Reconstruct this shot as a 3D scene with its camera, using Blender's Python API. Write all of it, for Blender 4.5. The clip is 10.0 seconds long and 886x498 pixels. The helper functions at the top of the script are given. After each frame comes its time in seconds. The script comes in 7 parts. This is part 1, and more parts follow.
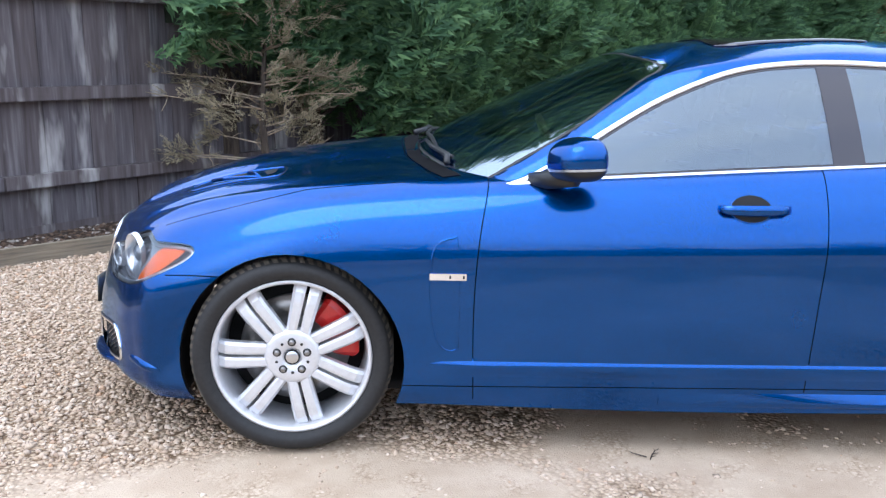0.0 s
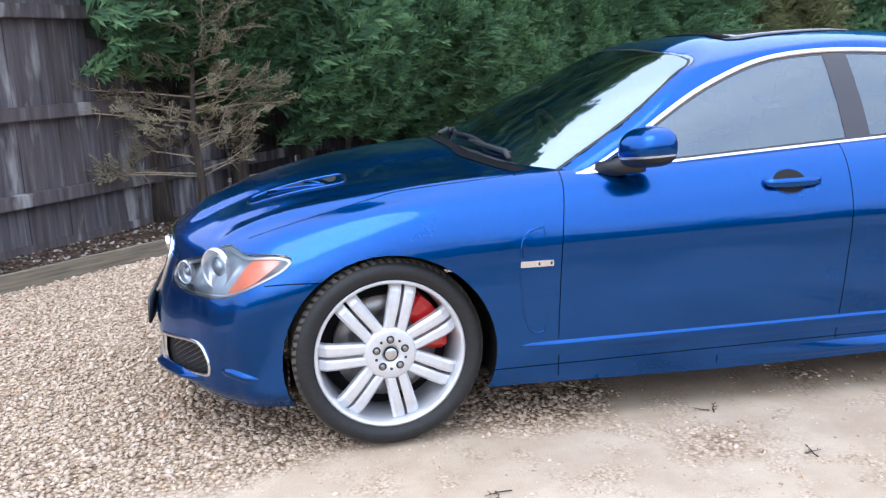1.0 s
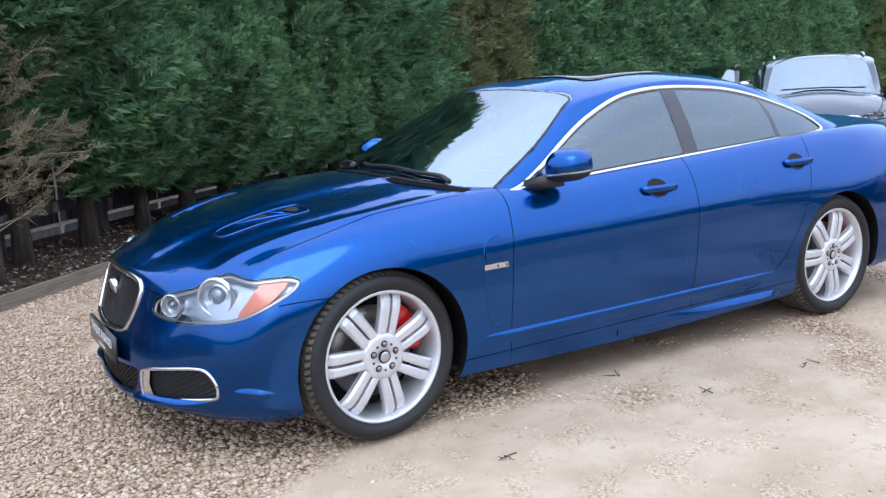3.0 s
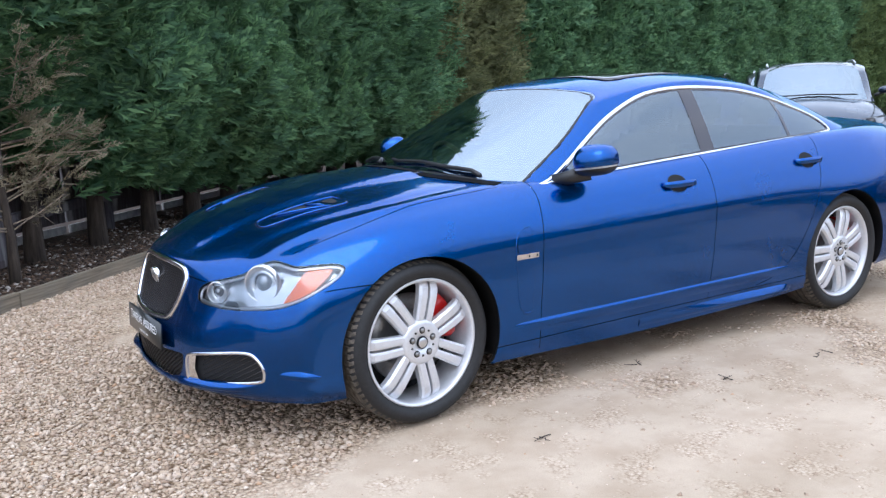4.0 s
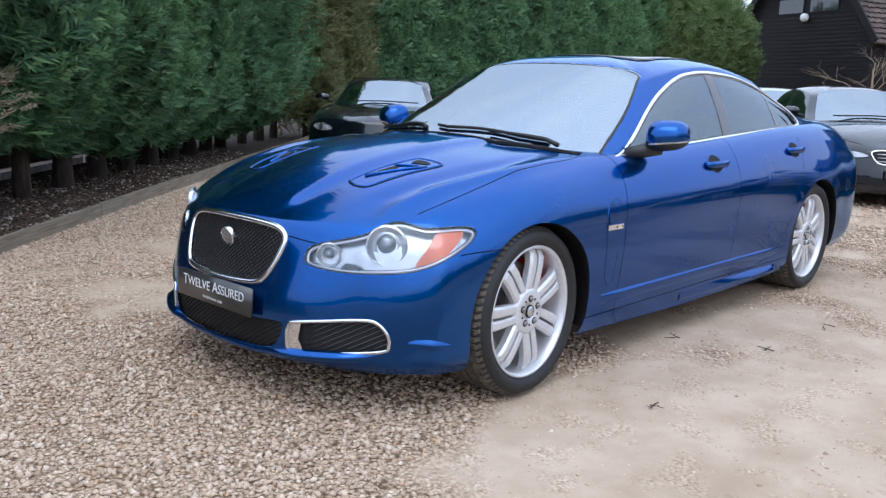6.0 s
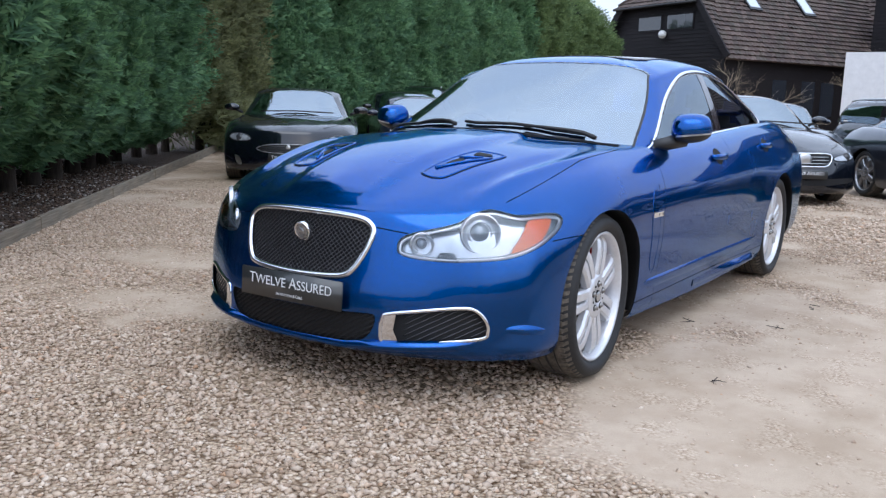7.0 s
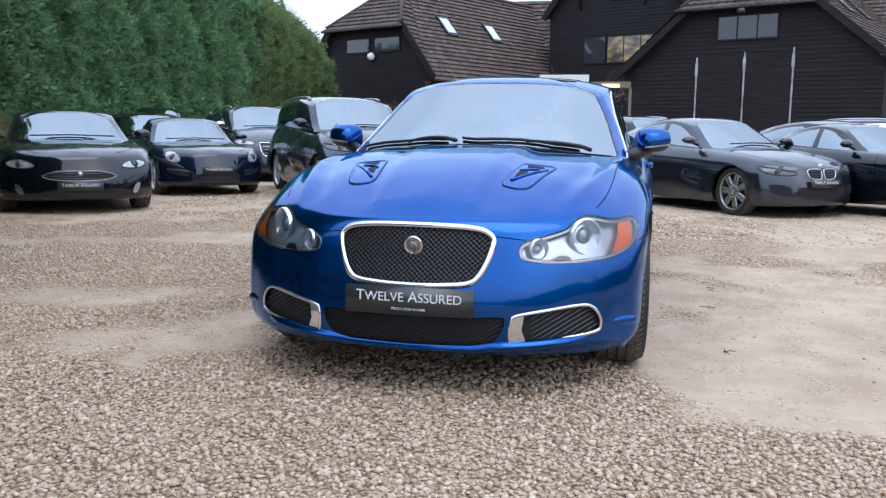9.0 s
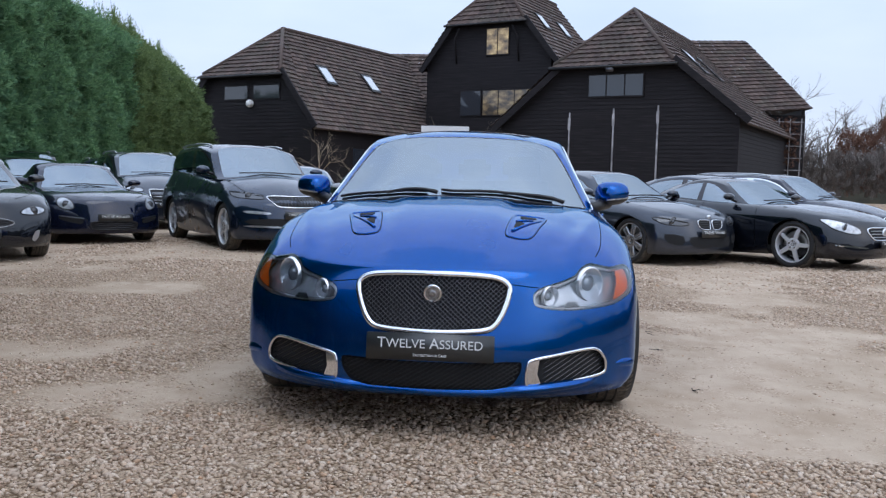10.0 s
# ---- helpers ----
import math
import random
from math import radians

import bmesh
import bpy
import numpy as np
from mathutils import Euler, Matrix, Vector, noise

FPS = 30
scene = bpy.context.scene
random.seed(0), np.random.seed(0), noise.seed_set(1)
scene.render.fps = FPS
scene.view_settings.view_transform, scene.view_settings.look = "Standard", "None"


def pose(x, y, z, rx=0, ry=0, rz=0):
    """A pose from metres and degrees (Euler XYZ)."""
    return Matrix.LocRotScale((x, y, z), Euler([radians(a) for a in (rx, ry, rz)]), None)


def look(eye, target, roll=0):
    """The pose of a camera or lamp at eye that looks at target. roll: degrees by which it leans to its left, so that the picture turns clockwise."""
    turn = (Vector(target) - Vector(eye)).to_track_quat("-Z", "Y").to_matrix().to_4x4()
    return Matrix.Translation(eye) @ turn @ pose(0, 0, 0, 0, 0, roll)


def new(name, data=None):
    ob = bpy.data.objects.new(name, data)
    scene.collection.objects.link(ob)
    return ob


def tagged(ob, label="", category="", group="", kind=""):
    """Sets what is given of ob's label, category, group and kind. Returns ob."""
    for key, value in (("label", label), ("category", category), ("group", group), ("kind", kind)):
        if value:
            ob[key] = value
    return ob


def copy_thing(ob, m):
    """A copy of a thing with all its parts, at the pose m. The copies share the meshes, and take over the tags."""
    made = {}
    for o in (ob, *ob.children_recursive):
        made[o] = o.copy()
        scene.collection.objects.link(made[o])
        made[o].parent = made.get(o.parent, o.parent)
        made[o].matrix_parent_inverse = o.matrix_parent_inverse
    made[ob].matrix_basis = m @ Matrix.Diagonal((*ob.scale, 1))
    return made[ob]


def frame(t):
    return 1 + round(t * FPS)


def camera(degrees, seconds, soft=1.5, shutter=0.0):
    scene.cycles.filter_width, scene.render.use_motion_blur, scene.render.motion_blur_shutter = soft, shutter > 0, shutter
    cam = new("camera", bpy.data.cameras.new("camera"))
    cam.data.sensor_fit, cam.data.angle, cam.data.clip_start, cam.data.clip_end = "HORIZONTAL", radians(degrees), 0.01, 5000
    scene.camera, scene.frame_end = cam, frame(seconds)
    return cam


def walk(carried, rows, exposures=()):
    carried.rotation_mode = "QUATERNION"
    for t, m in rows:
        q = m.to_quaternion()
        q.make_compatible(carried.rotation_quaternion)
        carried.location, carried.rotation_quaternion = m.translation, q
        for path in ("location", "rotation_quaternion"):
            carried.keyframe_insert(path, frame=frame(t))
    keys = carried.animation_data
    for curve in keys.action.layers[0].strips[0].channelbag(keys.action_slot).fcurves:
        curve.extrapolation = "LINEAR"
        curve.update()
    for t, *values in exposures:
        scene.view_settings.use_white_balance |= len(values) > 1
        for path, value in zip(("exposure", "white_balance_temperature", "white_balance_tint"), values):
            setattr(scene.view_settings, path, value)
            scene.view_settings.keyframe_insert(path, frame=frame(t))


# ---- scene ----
cam = camera(54.5, 10.0, soft=1.3)
PATH = [
    (0, (0.509, -3.622, 1.355), (0.51, -1.672, 0.906), 0.7),
    (0.5, (0.082, -3.716, 1.385), (0.253, -1.775, 0.936), -0.3),
    (1, (-0.321, -3.728, 1.378), (0.032, -1.812, 0.927), -1.8),
    (1.5, (-0.694, -3.802, 1.368), (-0.128, -1.932, 0.94), -3.4),
    (2, (-1.031, -3.855, 1.378), (-0.236, -2.067, 0.963), -2.4),
    (2.5, (-1.289, -3.795, 1.385), (-0.358, -2.072, 0.982), -2.4),
    (2.7, (-1.384, -3.791, 1.39), (-0.383, -2.103, 1.004), -2.4),
    (3.8, (-1.706, -3.822, 1.355), (-0.653, -2.159, 0.999), -2.6),
    (4, (-1.754, -3.803, 1.346), (-0.691, -2.147, 0.991), -2.2),
    (4.5, (-1.871, -3.671, 1.302), (-0.772, -2.039, 0.947), -1.0),
    (5, (-2.078, -3.396, 1.293), (-0.916, -1.812, 0.918), -0.6),
    (5.5, (-2.379, -3.159, 1.239), (-1.042, -1.721, 0.859), 1.6),
    (5.7, (-2.513, -3.058, 1.253), (-1.141, -1.654, 0.869), 1.8),
    (6.8, (-3.088, -2.397, 1.108), (-1.469, -1.271, 0.775), 1.9),
    (7, (-3.238, -2.274, 1.108), (-1.599, -1.177, 0.775), 1.7),
    (7.5, (-3.499, -1.947, 1.063), (-1.82, -0.918, 0.714), 1.4),
    (8, (-3.736, -1.608, 1.061), (-1.968, -0.73, 0.743), 2.7),
    (8.5, (-3.993, -1.262, 1.067), (-2.114, -0.662, 0.739), 1.0),
    (8.9, (-4.076, -0.959, 1.059), (-2.152, -0.49, 0.78), 0.5),
    (9, (-4.081, -0.89, 1.06), (-2.152, -0.435, 0.788), 0.8),
    (9.5, (-4.234, -0.561, 1.058), (-2.26, -0.299, 0.873), 1.8),
    (10, (-4.309, -0.313, 1.066), (-2.321, -0.156, 0.911), 1.5),
]
EXPOSURE = [(t, e, 5850, 10) for t, e in ((0.0, 0.90), (0.5, 0.94), (1.0, 0.90), (2.5, 0.64), (4.5, 0.58), (5.5, 0.42), (7.5, 0.26), (8.5, 0.29), (9.0, 0.36), (9.5, 0.24), (10.0, -0.10))]
walk(cam, [(t, look(eye, target, roll)) for t, eye, target, roll in PATH], EXPOSURE)

# ---- light: an overcast winter sky ----
world = bpy.data.worlds.new("world")
scene.world = world
world.use_nodes = True
wn = world.node_tree
wn.nodes.clear()
w_out = wn.nodes.new("ShaderNodeOutputWorld")
w_bg = wn.nodes.new("ShaderNodeBackground")
w_sky = wn.nodes.new("ShaderNodeTexSky")
w_sky.sky_type = "NISHITA"
w_sky.sun_disc = False
w_sky.sun_elevation, w_sky.sun_rotation = radians(32), radians(215)
w_sky.air_density, w_sky.dust_density = 1.0, 3.0
w_scale = wn.nodes.new("ShaderNodeVectorMath")
w_scale.operation = "SCALE"
w_scale.inputs["Scale"].default_value = 0.10
w_co = wn.nodes.new("ShaderNodeTexCoord")
w_map = wn.nodes.new("ShaderNodeMapping")
w_map.inputs["Scale"].default_value = (1.2, 1.2, 3.5)
w_noise = wn.nodes.new("ShaderNodeTexNoise")
w_noise.inputs["Scale"].default_value, w_noise.inputs["Detail"].default_value = 2.2, 5
w_ramp = wn.nodes.new("ShaderNodeValToRGB")
w_ramp.color_ramp.elements[0].position, w_ramp.color_ramp.elements[0].color = 0.30, (0.71, 0.80, 0.98, 1)
w_ramp.color_ramp.elements[1].position, w_ramp.color_ramp.elements[1].color = 0.68, (0.88, 0.94, 1.05, 1)
w_mix = wn.nodes.new("ShaderNodeMix")
w_mix.data_type = "RGBA"
w_mix.inputs[0].default_value = 0.85
wl = wn.links
wl.new(w_co.outputs["Generated"], w_map.inputs["Vector"])
wl.new(w_map.outputs["Vector"], w_noise.inputs["Vector"])
wl.new(w_noise.outputs["Fac"], w_ramp.inputs["Fac"])
wl.new(w_sky.outputs["Color"], w_scale.inputs[0])
wl.new(w_scale.outputs["Vector"], w_mix.inputs[6])
wl.new(w_ramp.outputs["Color"], w_mix.inputs[7])
w_sep = wn.nodes.new("ShaderNodeSeparateXYZ")
wl.new(w_co.outputs["Generated"], w_sep.inputs[0])
w_lift = wn.nodes.new("ShaderNodeMapRange")
w_lift.inputs["From Min"].default_value, w_lift.inputs["From Max"].default_value = 0.0, 0.9
w_lift.inputs["To Min"].default_value, w_lift.inputs["To Max"].default_value = 1.12, 1.98
wl.new(w_sep.outputs["Z"], w_lift.inputs["Value"])
w_gain = wn.nodes.new("ShaderNodeVectorMath")
w_gain.operation = "SCALE"
wl.new(w_mix.outputs[2], w_gain.inputs[0])
wl.new(w_lift.outputs["Result"], w_gain.inputs["Scale"])
wl.new(w_gain.outputs["Vector"], w_bg.inputs["Color"])
w_bg.inputs["Strength"].default_value = 0.92
wl.new(w_bg.outputs["Background"], w_out.inputs["Surface"])

sun_data = bpy.data.lights.new("sun", "SUN")
sun_data.energy, sun_data.angle, sun_data.color = 0.7, radians(40), (1.0, 0.97, 0.92)
sun = new("sun", sun_data)
sun.matrix_world = look((0, 0, 30), (10, 8, 0))

# ---- materials ----
def rgba(c):
    return (c[0], c[1], c[2], 1.0)


class Mat:
    """A node material with a Principled shader and short ways to add texture to it."""

    def __init__(self, name, color, rough=0.5, metal=0.0, coat=0.0, spec=0.5, emit=None, emit_strength=0.0):
        self.m = bpy.data.materials.new(name)
        self.m.use_nodes = True
        self.n, self.l = self.m.node_tree.nodes, self.m.node_tree.links
        self.b = self.n["Principled BSDF"]
        self.b.inputs["Base Color"].default_value = rgba(color)
        self.b.inputs["Roughness"].default_value = rough
        self.b.inputs["Metallic"].default_value = metal
        self.b.inputs["Coat Weight"].default_value = coat
        self.b.inputs["Coat Roughness"].default_value = 0.02
        self.b.inputs["Specular IOR Level"].default_value = spec
        if emit:
            self.b.inputs["Emission Color"].default_value = rgba(emit)
            self.b.inputs["Emission Strength"].default_value = emit_strength
        self.co = None

    def coords(self, scale=(1, 1, 1), kind="Object"):
        tc, mp = self.n.new("ShaderNodeTexCoord"), self.n.new("ShaderNodeMapping")
        mp.inputs["Scale"].default_value = scale
        self.l.new(tc.outputs[kind], mp.inputs["Vector"])
        return mp.outputs["Vector"]

    def world(self, scale=(1, 1, 1)):
        g, mp = self.n.new("ShaderNodeNewGeometry"), self.n.new("ShaderNodeMapping")
        mp.inputs["Scale"].default_value = scale
        self.l.new(g.outputs["Position"], mp.inputs["Vector"])
        return mp.outputs["Vector"]

    def noise(self, vec, scale, detail=4.0, rough=0.55, dist=0.0):
        t = self.n.new("ShaderNodeTexNoise")
        t.inputs["Scale"].default_value, t.inputs["Detail"].default_value = scale, detail
        t.inputs["Roughness"].default_value, t.inputs["Distortion"].default_value = rough, dist
        self.l.new(vec, t.inputs["Vector"])
        return t.outputs["Fac"]

    def voronoi(self, vec, scale, feature="F1", out="Distance", random_=1.0):
        t = self.n.new("ShaderNodeTexVoronoi")
        t.feature = feature
        t.inputs["Scale"].default_value, t.inputs["Randomness"].default_value = scale, random_
        self.l.new(vec, t.inputs["Vector"])
        return t.outputs[out]

    def ramp(self, fac, stops):
        r = self.n.new("ShaderNodeValToRGB")
        e = r.color_ramp.elements
        while len(e) < len(stops):
            e.new(0.5)
        for el, (p, c) in zip(e, stops):
            el.position, el.color = p, rgba(c if hasattr(c, "__len__") else (c, c, c))
        self.l.new(fac, r.inputs["Fac"])
        return r.outputs["Color"]

    def mix(self, fac, a, b, blend="MIX"):
        x = self.n.new("ShaderNodeMix")
        x.data_type, x.blend_type = "RGBA", blend
        for i, v in ((0, fac), (6, a), (7, b)):
            if hasattr(v, "is_output"):
                self.l.new(v, x.inputs[i])
            elif i == 0:
                x.inputs[0].default_value = v
            else:
                x.inputs[i].default_value = rgba(v)
        return x.outputs[2]

    def random(self, island=False):
        if island:
            return self.n.new("ShaderNodeNewGeometry").outputs["Random Per Island"]
        return self.n.new("ShaderNodeObjectInfo").outputs["Random"]

    def color(self, sock):
        self.l.new(sock, self.b.inputs["Base Color"])
        return self

    def rough(self, sock):
        self.l.new(sock, self.b.inputs["Roughness"])
        return self

    def bump(self, height, strength=0.3, dist=0.01):
        bp = self.n.new("ShaderNodeBump")
        bp.inputs["Strength"].default_value, bp.inputs["Distance"].default_value = strength, dist
        self.l.new(height, bp.inputs["Height"])
        self.l.new(bp.outputs["Normal"], self.b.inputs["Normal"])
        return self


def paint(name, base, flake, rough=0.30, metal=0.9):
    p = Mat(name, base, rough, metal, coat=1.0, spec=.08)
    p.b.inputs["Coat IOR"].default_value = 1.60
    v = p.coords()
    f = p.voronoi(v, 900, out="Color")
    fl = p.ramp(f, [(0.0, base), (1.0, flake)])
    dirt = p.noise(v, 3.5, 5)
    p.color(fl)
    p.rough(p.ramp(dirt, [(0.35, rough), (0.75, rough + 0.07)]))
    return p.m


def plain(name, color, rough=0.5, metal=0.0, coat=0.0, spec=0.5, var=0.12, scale=30.0, bump=0.0, size=0.002):
    p = Mat(name, color, rough, metal, coat, spec)
    f = p.noise(p.coords(), scale, 5)
    lo = tuple(c * (1 - var) for c in color)
    hi = tuple(min(1, c * (1 + var)) for c in color)
    p.color(p.ramp(f, [(0.3, lo), (0.7, hi)]))
    if bump:
        p.bump(f, bump, size)
    return p.m


def glass(name, tint, rough=0.0, ior=1.6):
    m = bpy.data.materials.new(name)
    m.use_nodes = True
    n, l = m.node_tree.nodes, m.node_tree.links
    n.clear()
    out, mix = n.new("ShaderNodeOutputMaterial"), n.new("ShaderNodeMixShader")
    tr, gl, fr = n.new("ShaderNodeBsdfTransparent"), n.new("ShaderNodeBsdfGlossy"), n.new("ShaderNodeFresnel")
    tr.inputs["Color"].default_value = rgba(tint)
    gl.inputs["Roughness"].default_value = rough
    gl.inputs["Color"].default_value = (0.82, 0.92, 1.0, 1)
    fr.inputs["IOR"].default_value = ior
    l.new(fr.outputs[0], mix.inputs[0])
    l.new(tr.outputs[0], mix.inputs[1])
    l.new(gl.outputs[0], mix.inputs[2])
    l.new(mix.outputs[0], out.inputs["Surface"])
    return m


M_BLUE = paint("blue_metallic_paint", (0.0, 0.025, 0.120), (0.0, 0.106, 0.440), 0.22, 0.95)
M_BLUE.node_tree.nodes["Principled BSDF"].inputs["Coat IOR"].default_value = 1.45
M_BLUE.node_tree.nodes["Principled BSDF"].inputs["Coat Weight"].default_value = 0.8
M_BLUE.node_tree.nodes["Principled BSDF"].inputs["Specular Tint"].default_value = (0.0, 0.55, 0.90, 1)
M_BLACKPAINT = paint("black_paint", (0.002, 0.003, 0.006), (0.006, 0.009, 0.017), 0.25, 0.3)
M_NAVYPAINT = paint("navy_paint", (0.002, 0.004, 0.013), (0.008, 0.013, 0.040), 0.25, 0.3)
M_GREYPAINT = paint("dark_grey_paint", (0.016, 0.020, 0.031), (0.044, 0.054, 0.076), 0.28, 0.7)
M_SLATEPAINT = paint("slate_blue_paint", (0.004, 0.010, 0.026), (0.013, 0.027, 0.060), 0.26, 0.6)
M_SILVERPAINT = paint("silver_paint", (0.30, 0.31, 0.33), (0.55, 0.56, 0.58), 0.32, 0.6)
M_CHROME = Mat("chrome", (0.82, 0.83, 0.85), 0.06, 1.0).m
M_SATIN = Mat("satin_metal", (0.62, 0.63, 0.65), 0.3, 1.0).m
M_WHEEL = plain("silver_wheel_lacquer", (0.66, 0.67, 0.70), 0.36, 0.45, coat=0.6, var=0.05, scale=60)
M_WHEELDARK = plain("dark_wheel_lacquer", (0.10, 0.10, 0.11), 0.35, 0.7, coat=0.5)
M_STEEL = plain("brake_disc_steel", (0.30, 0.29, 0.28), 0.35, 0.9, scale=80)
M_CALIPER = plain("red_caliper_lacquer", (0.52, 0.012, 0.010), 0.35, coat=0.5)
M_TYRE = plain("tyre_rubber", (0.013, 0.013, 0.014), 0.66, var=0.3, scale=70, bump=0.2)
M_TREAD = plain("dusty_tyre_tread", (0.10, 0.085, 0.068), 0.85, var=0.5, scale=45, bump=0.4, size=0.004)
M_BLACK = plain("black_plastic", (0.010, 0.010, 0.011), 0.45, var=0.2)
# near-black: cavity shade put into the colour, and plain black parts
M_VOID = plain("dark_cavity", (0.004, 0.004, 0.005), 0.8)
M_MESH = plain("gloss_black_mesh", (0.038, 0.038, 0.044), 0.25, 0.5, coat=0.8)
M_BADGE = plain("worn_badge_metal", (0.36, 0.36, 0.37), 0.30, 0.9, var=.5, scale=90)
M_COWL = plain("matt_black_scuttle", (0.006, 0.006, 0.007), 0.9, spec=.08)
M_LEATHER = plain("dark_leather", (0.022, 0.021, 0.022), 0.5, var=0.3, scale=40, bump=0.2)
M_GLASS = glass("tinted_glass", (0.36, 0.45, 0.52), ior=2.6)
M_SCREEN = glass("windscreen_glass", (0.50, 0.56, 0.58), ior=4.6)
M_FARSCREEN = glass("parked_car_glass", (0.26, 0.35, 0.44), ior=4.2)
M_CLEAR = glass("clear_polycarbonate", (0.93, 0.95, 0.97))
M_LAMPCHROME = plain("lamp_reflector", (0.86, 0.87, 0.90), 0.22, 0.70, var=.10, scale=25)
M_LAMPINNER = plain("pale_lamp_moulding", (0.62, 0.64, 0.68), 0.24, 0.65, coat=.5, var=.25, scale=22)
M_AMBER = Mat("amber_lens", (0.85, 0.16, 0.015), 0.18, 0.0, coat=1.0).m
M_REDLENS = Mat("red_lens", (0.35, 0.012, 0.010), 0.15, 0.0, coat=1.0).m
M_DARKLENS = plain("smoked_lens", (0.045, 0.05, 0.06), 0.15, 0.2, coat=1.0)
M_WHITELENS = plain("pearl_white_lens", (0.46, 0.49, 0.53), 0.2, 0.35, coat=1.0, var=.4, scale=18)
M_PLATE = plain("dark_grey_plate", (0.030, 0.032, 0.032), 0.35, coat=0.4)
M_LETTER = plain("white_lettering", (0.72, 0.73, 0.74), 0.5)
M_FARTWIG = plain("grey_brown_twig", (.13, .112, .10), .95, var=.3, scale=8)
M_RUSSET = plain("russet_leaf", (.13, .060, .035), .85, var=.4, scale=6)
# pale colour that stands for light coming under the rear fence
M_FENCELIGHT = plain("pale_concrete", (.42, .40, .37), .9, var=.25, scale=14, bump=.3)
M_LITTER = plain("dark_damp_twig", (.045, .033, .026), .9, var=.3, scale=25)
M_TWIG = plain("dry_twig", (.33, .265, .19), .9, var=.35, scale=25)

# ---- tools for meshes ----
def put(name, bm, mats, parent=None, label="", smooth=True, m=None):
    """Link a bmesh as one mesh object."""
    me = bpy.data.meshes.new(name)
    if smooth:
        for f in bm.faces:
            f.smooth = True
    bm.to_mesh(me)
    bm.free()
    for mt in mats if isinstance(mats, (list, tuple)) else [mats]:
        me.materials.append(mt)
    ob = new(name, me)
    if parent:
        ob.parent = parent
    if m is not None:
        ob.matrix_basis = m
    if label:
        tagged(ob, label)
    return ob


def part(name, bm, material, parent, label="", smooth=True, m=None):
    return put(name, bm, material, parent, label, smooth, m)


def data_mesh(name, verts, faces, mats, parent=None, smooth=False):
    me = bpy.data.meshes.new(name)
    me.from_pydata(verts, [], faces)
    for mt in mats if isinstance(mats, (list, tuple)) else [mats]:
        me.materials.append(mt)
    if smooth:
        me.polygons.foreach_set("use_smooth", [True] * len(me.polygons))
    ob = new(name, me)
    if parent:
        ob.parent = parent
    return ob


def empty(name, label, category, m=None, group="", kind=""):
    ob = new(name)
    ob.empty_display_size = 0.2
    if m is not None:
        ob.matrix_basis = m
    return tagged(ob, label, category, group, kind)


def add_box(bm, x0, y0, z0, x1, y1, z1, bevel=0.0, m=None):
    r = bmesh.ops.create_cube(bm, size=1.0)
    vs = r["verts"]
    for v in vs:
        v.co = Vector((x0 + (v.co.x + 0.5) * (x1 - x0), y0 + (v.co.y + 0.5) * (y1 - y0), z0 + (v.co.z + 0.5) * (z1 - z0)))
    if bevel:
        es = list({e for v in vs for e in v.link_edges})
        rr = bmesh.ops.bevel(bm, geom=es, offset=bevel, segments=2, affect="EDGES")
        vs = list({v for f in rr["faces"] for v in f.verts} | {v for v in vs if v.is_valid})
    if m is not None:
        bmesh.ops.transform(bm, matrix=m, verts=vs)
    return vs


def box_bm(*a, **k):
    bm = bmesh.new()
    add_box(bm, *a, **k)
    return bm


def add_tube(bm, pts, r, n=8, cap=True, r2=None):
    """A round tube along points; r2 is the end radius."""
    pts = [Vector(p) for p in pts]
    rings, up = [], None
    for i, p in enumerate(pts):
        t = (pts[min(i + 1, len(pts) - 1)] - pts[max(i - 1, 0)]).normalized()
        if up is None:
            up = t.orthogonal().normalized()
        up = (up - t * up.dot(t))
        up = up.normalized() if up.length > 1e-6 else t.orthogonal().normalized()
        s = t.cross(up)
        k = i / max(1, len(pts) - 1)
        rad = (r if r2 is None else r + (r2 - r) * k)
        rings.append([bm.verts.new(p + rad * (math.cos(2 * math.pi * j / n) * up + math.sin(2 * math.pi * j / n) * s)) for j in range(n)])
    for a, b in zip(rings, rings[1:]):
        for j in range(n):
            bm.faces.new((a[j], a[(j + 1) % n], b[(j + 1) % n], b[j]))
    if cap:
        bm.faces.new(rings[0][::-1])
        bm.faces.new(rings[-1])
    return rings


def add_lathe(bm, profile, n=48, axis="y", close=False):
    """Turn (radius, along) points about the y axis (or x, z)."""
    rings = []
    for r, a in profile:
        ring = []
        for j in range(n):
            c, s = r * math.cos(2 * math.pi * j / n), r * math.sin(2 * math.pi * j / n)
            ring.append(bm.verts.new({"y": (c, a, s), "x": (a, c, s), "z": (c, s, a)}[axis]))
        rings.append(ring)
    pairs = list(zip(rings, rings[1:])) + ([(rings[-1], rings[0])] if close else [])
    for a, b in pairs:
        for j in range(n):
            bm.faces.new((a[j], b[j], b[(j + 1) % n], a[(j + 1) % n]))
    return rings


def cr(p0, p1, p2, p3, t):
    """Catmull-Rom between p1 and p2."""
    return 0.5 * ((2 * p1) + (p2 - p0) * t + (2 * p0 - 5 * p1 + 4 * p2 - p3) * t * t + (3 * p1 - p0 - 3 * p2 + p3) * t ** 3)


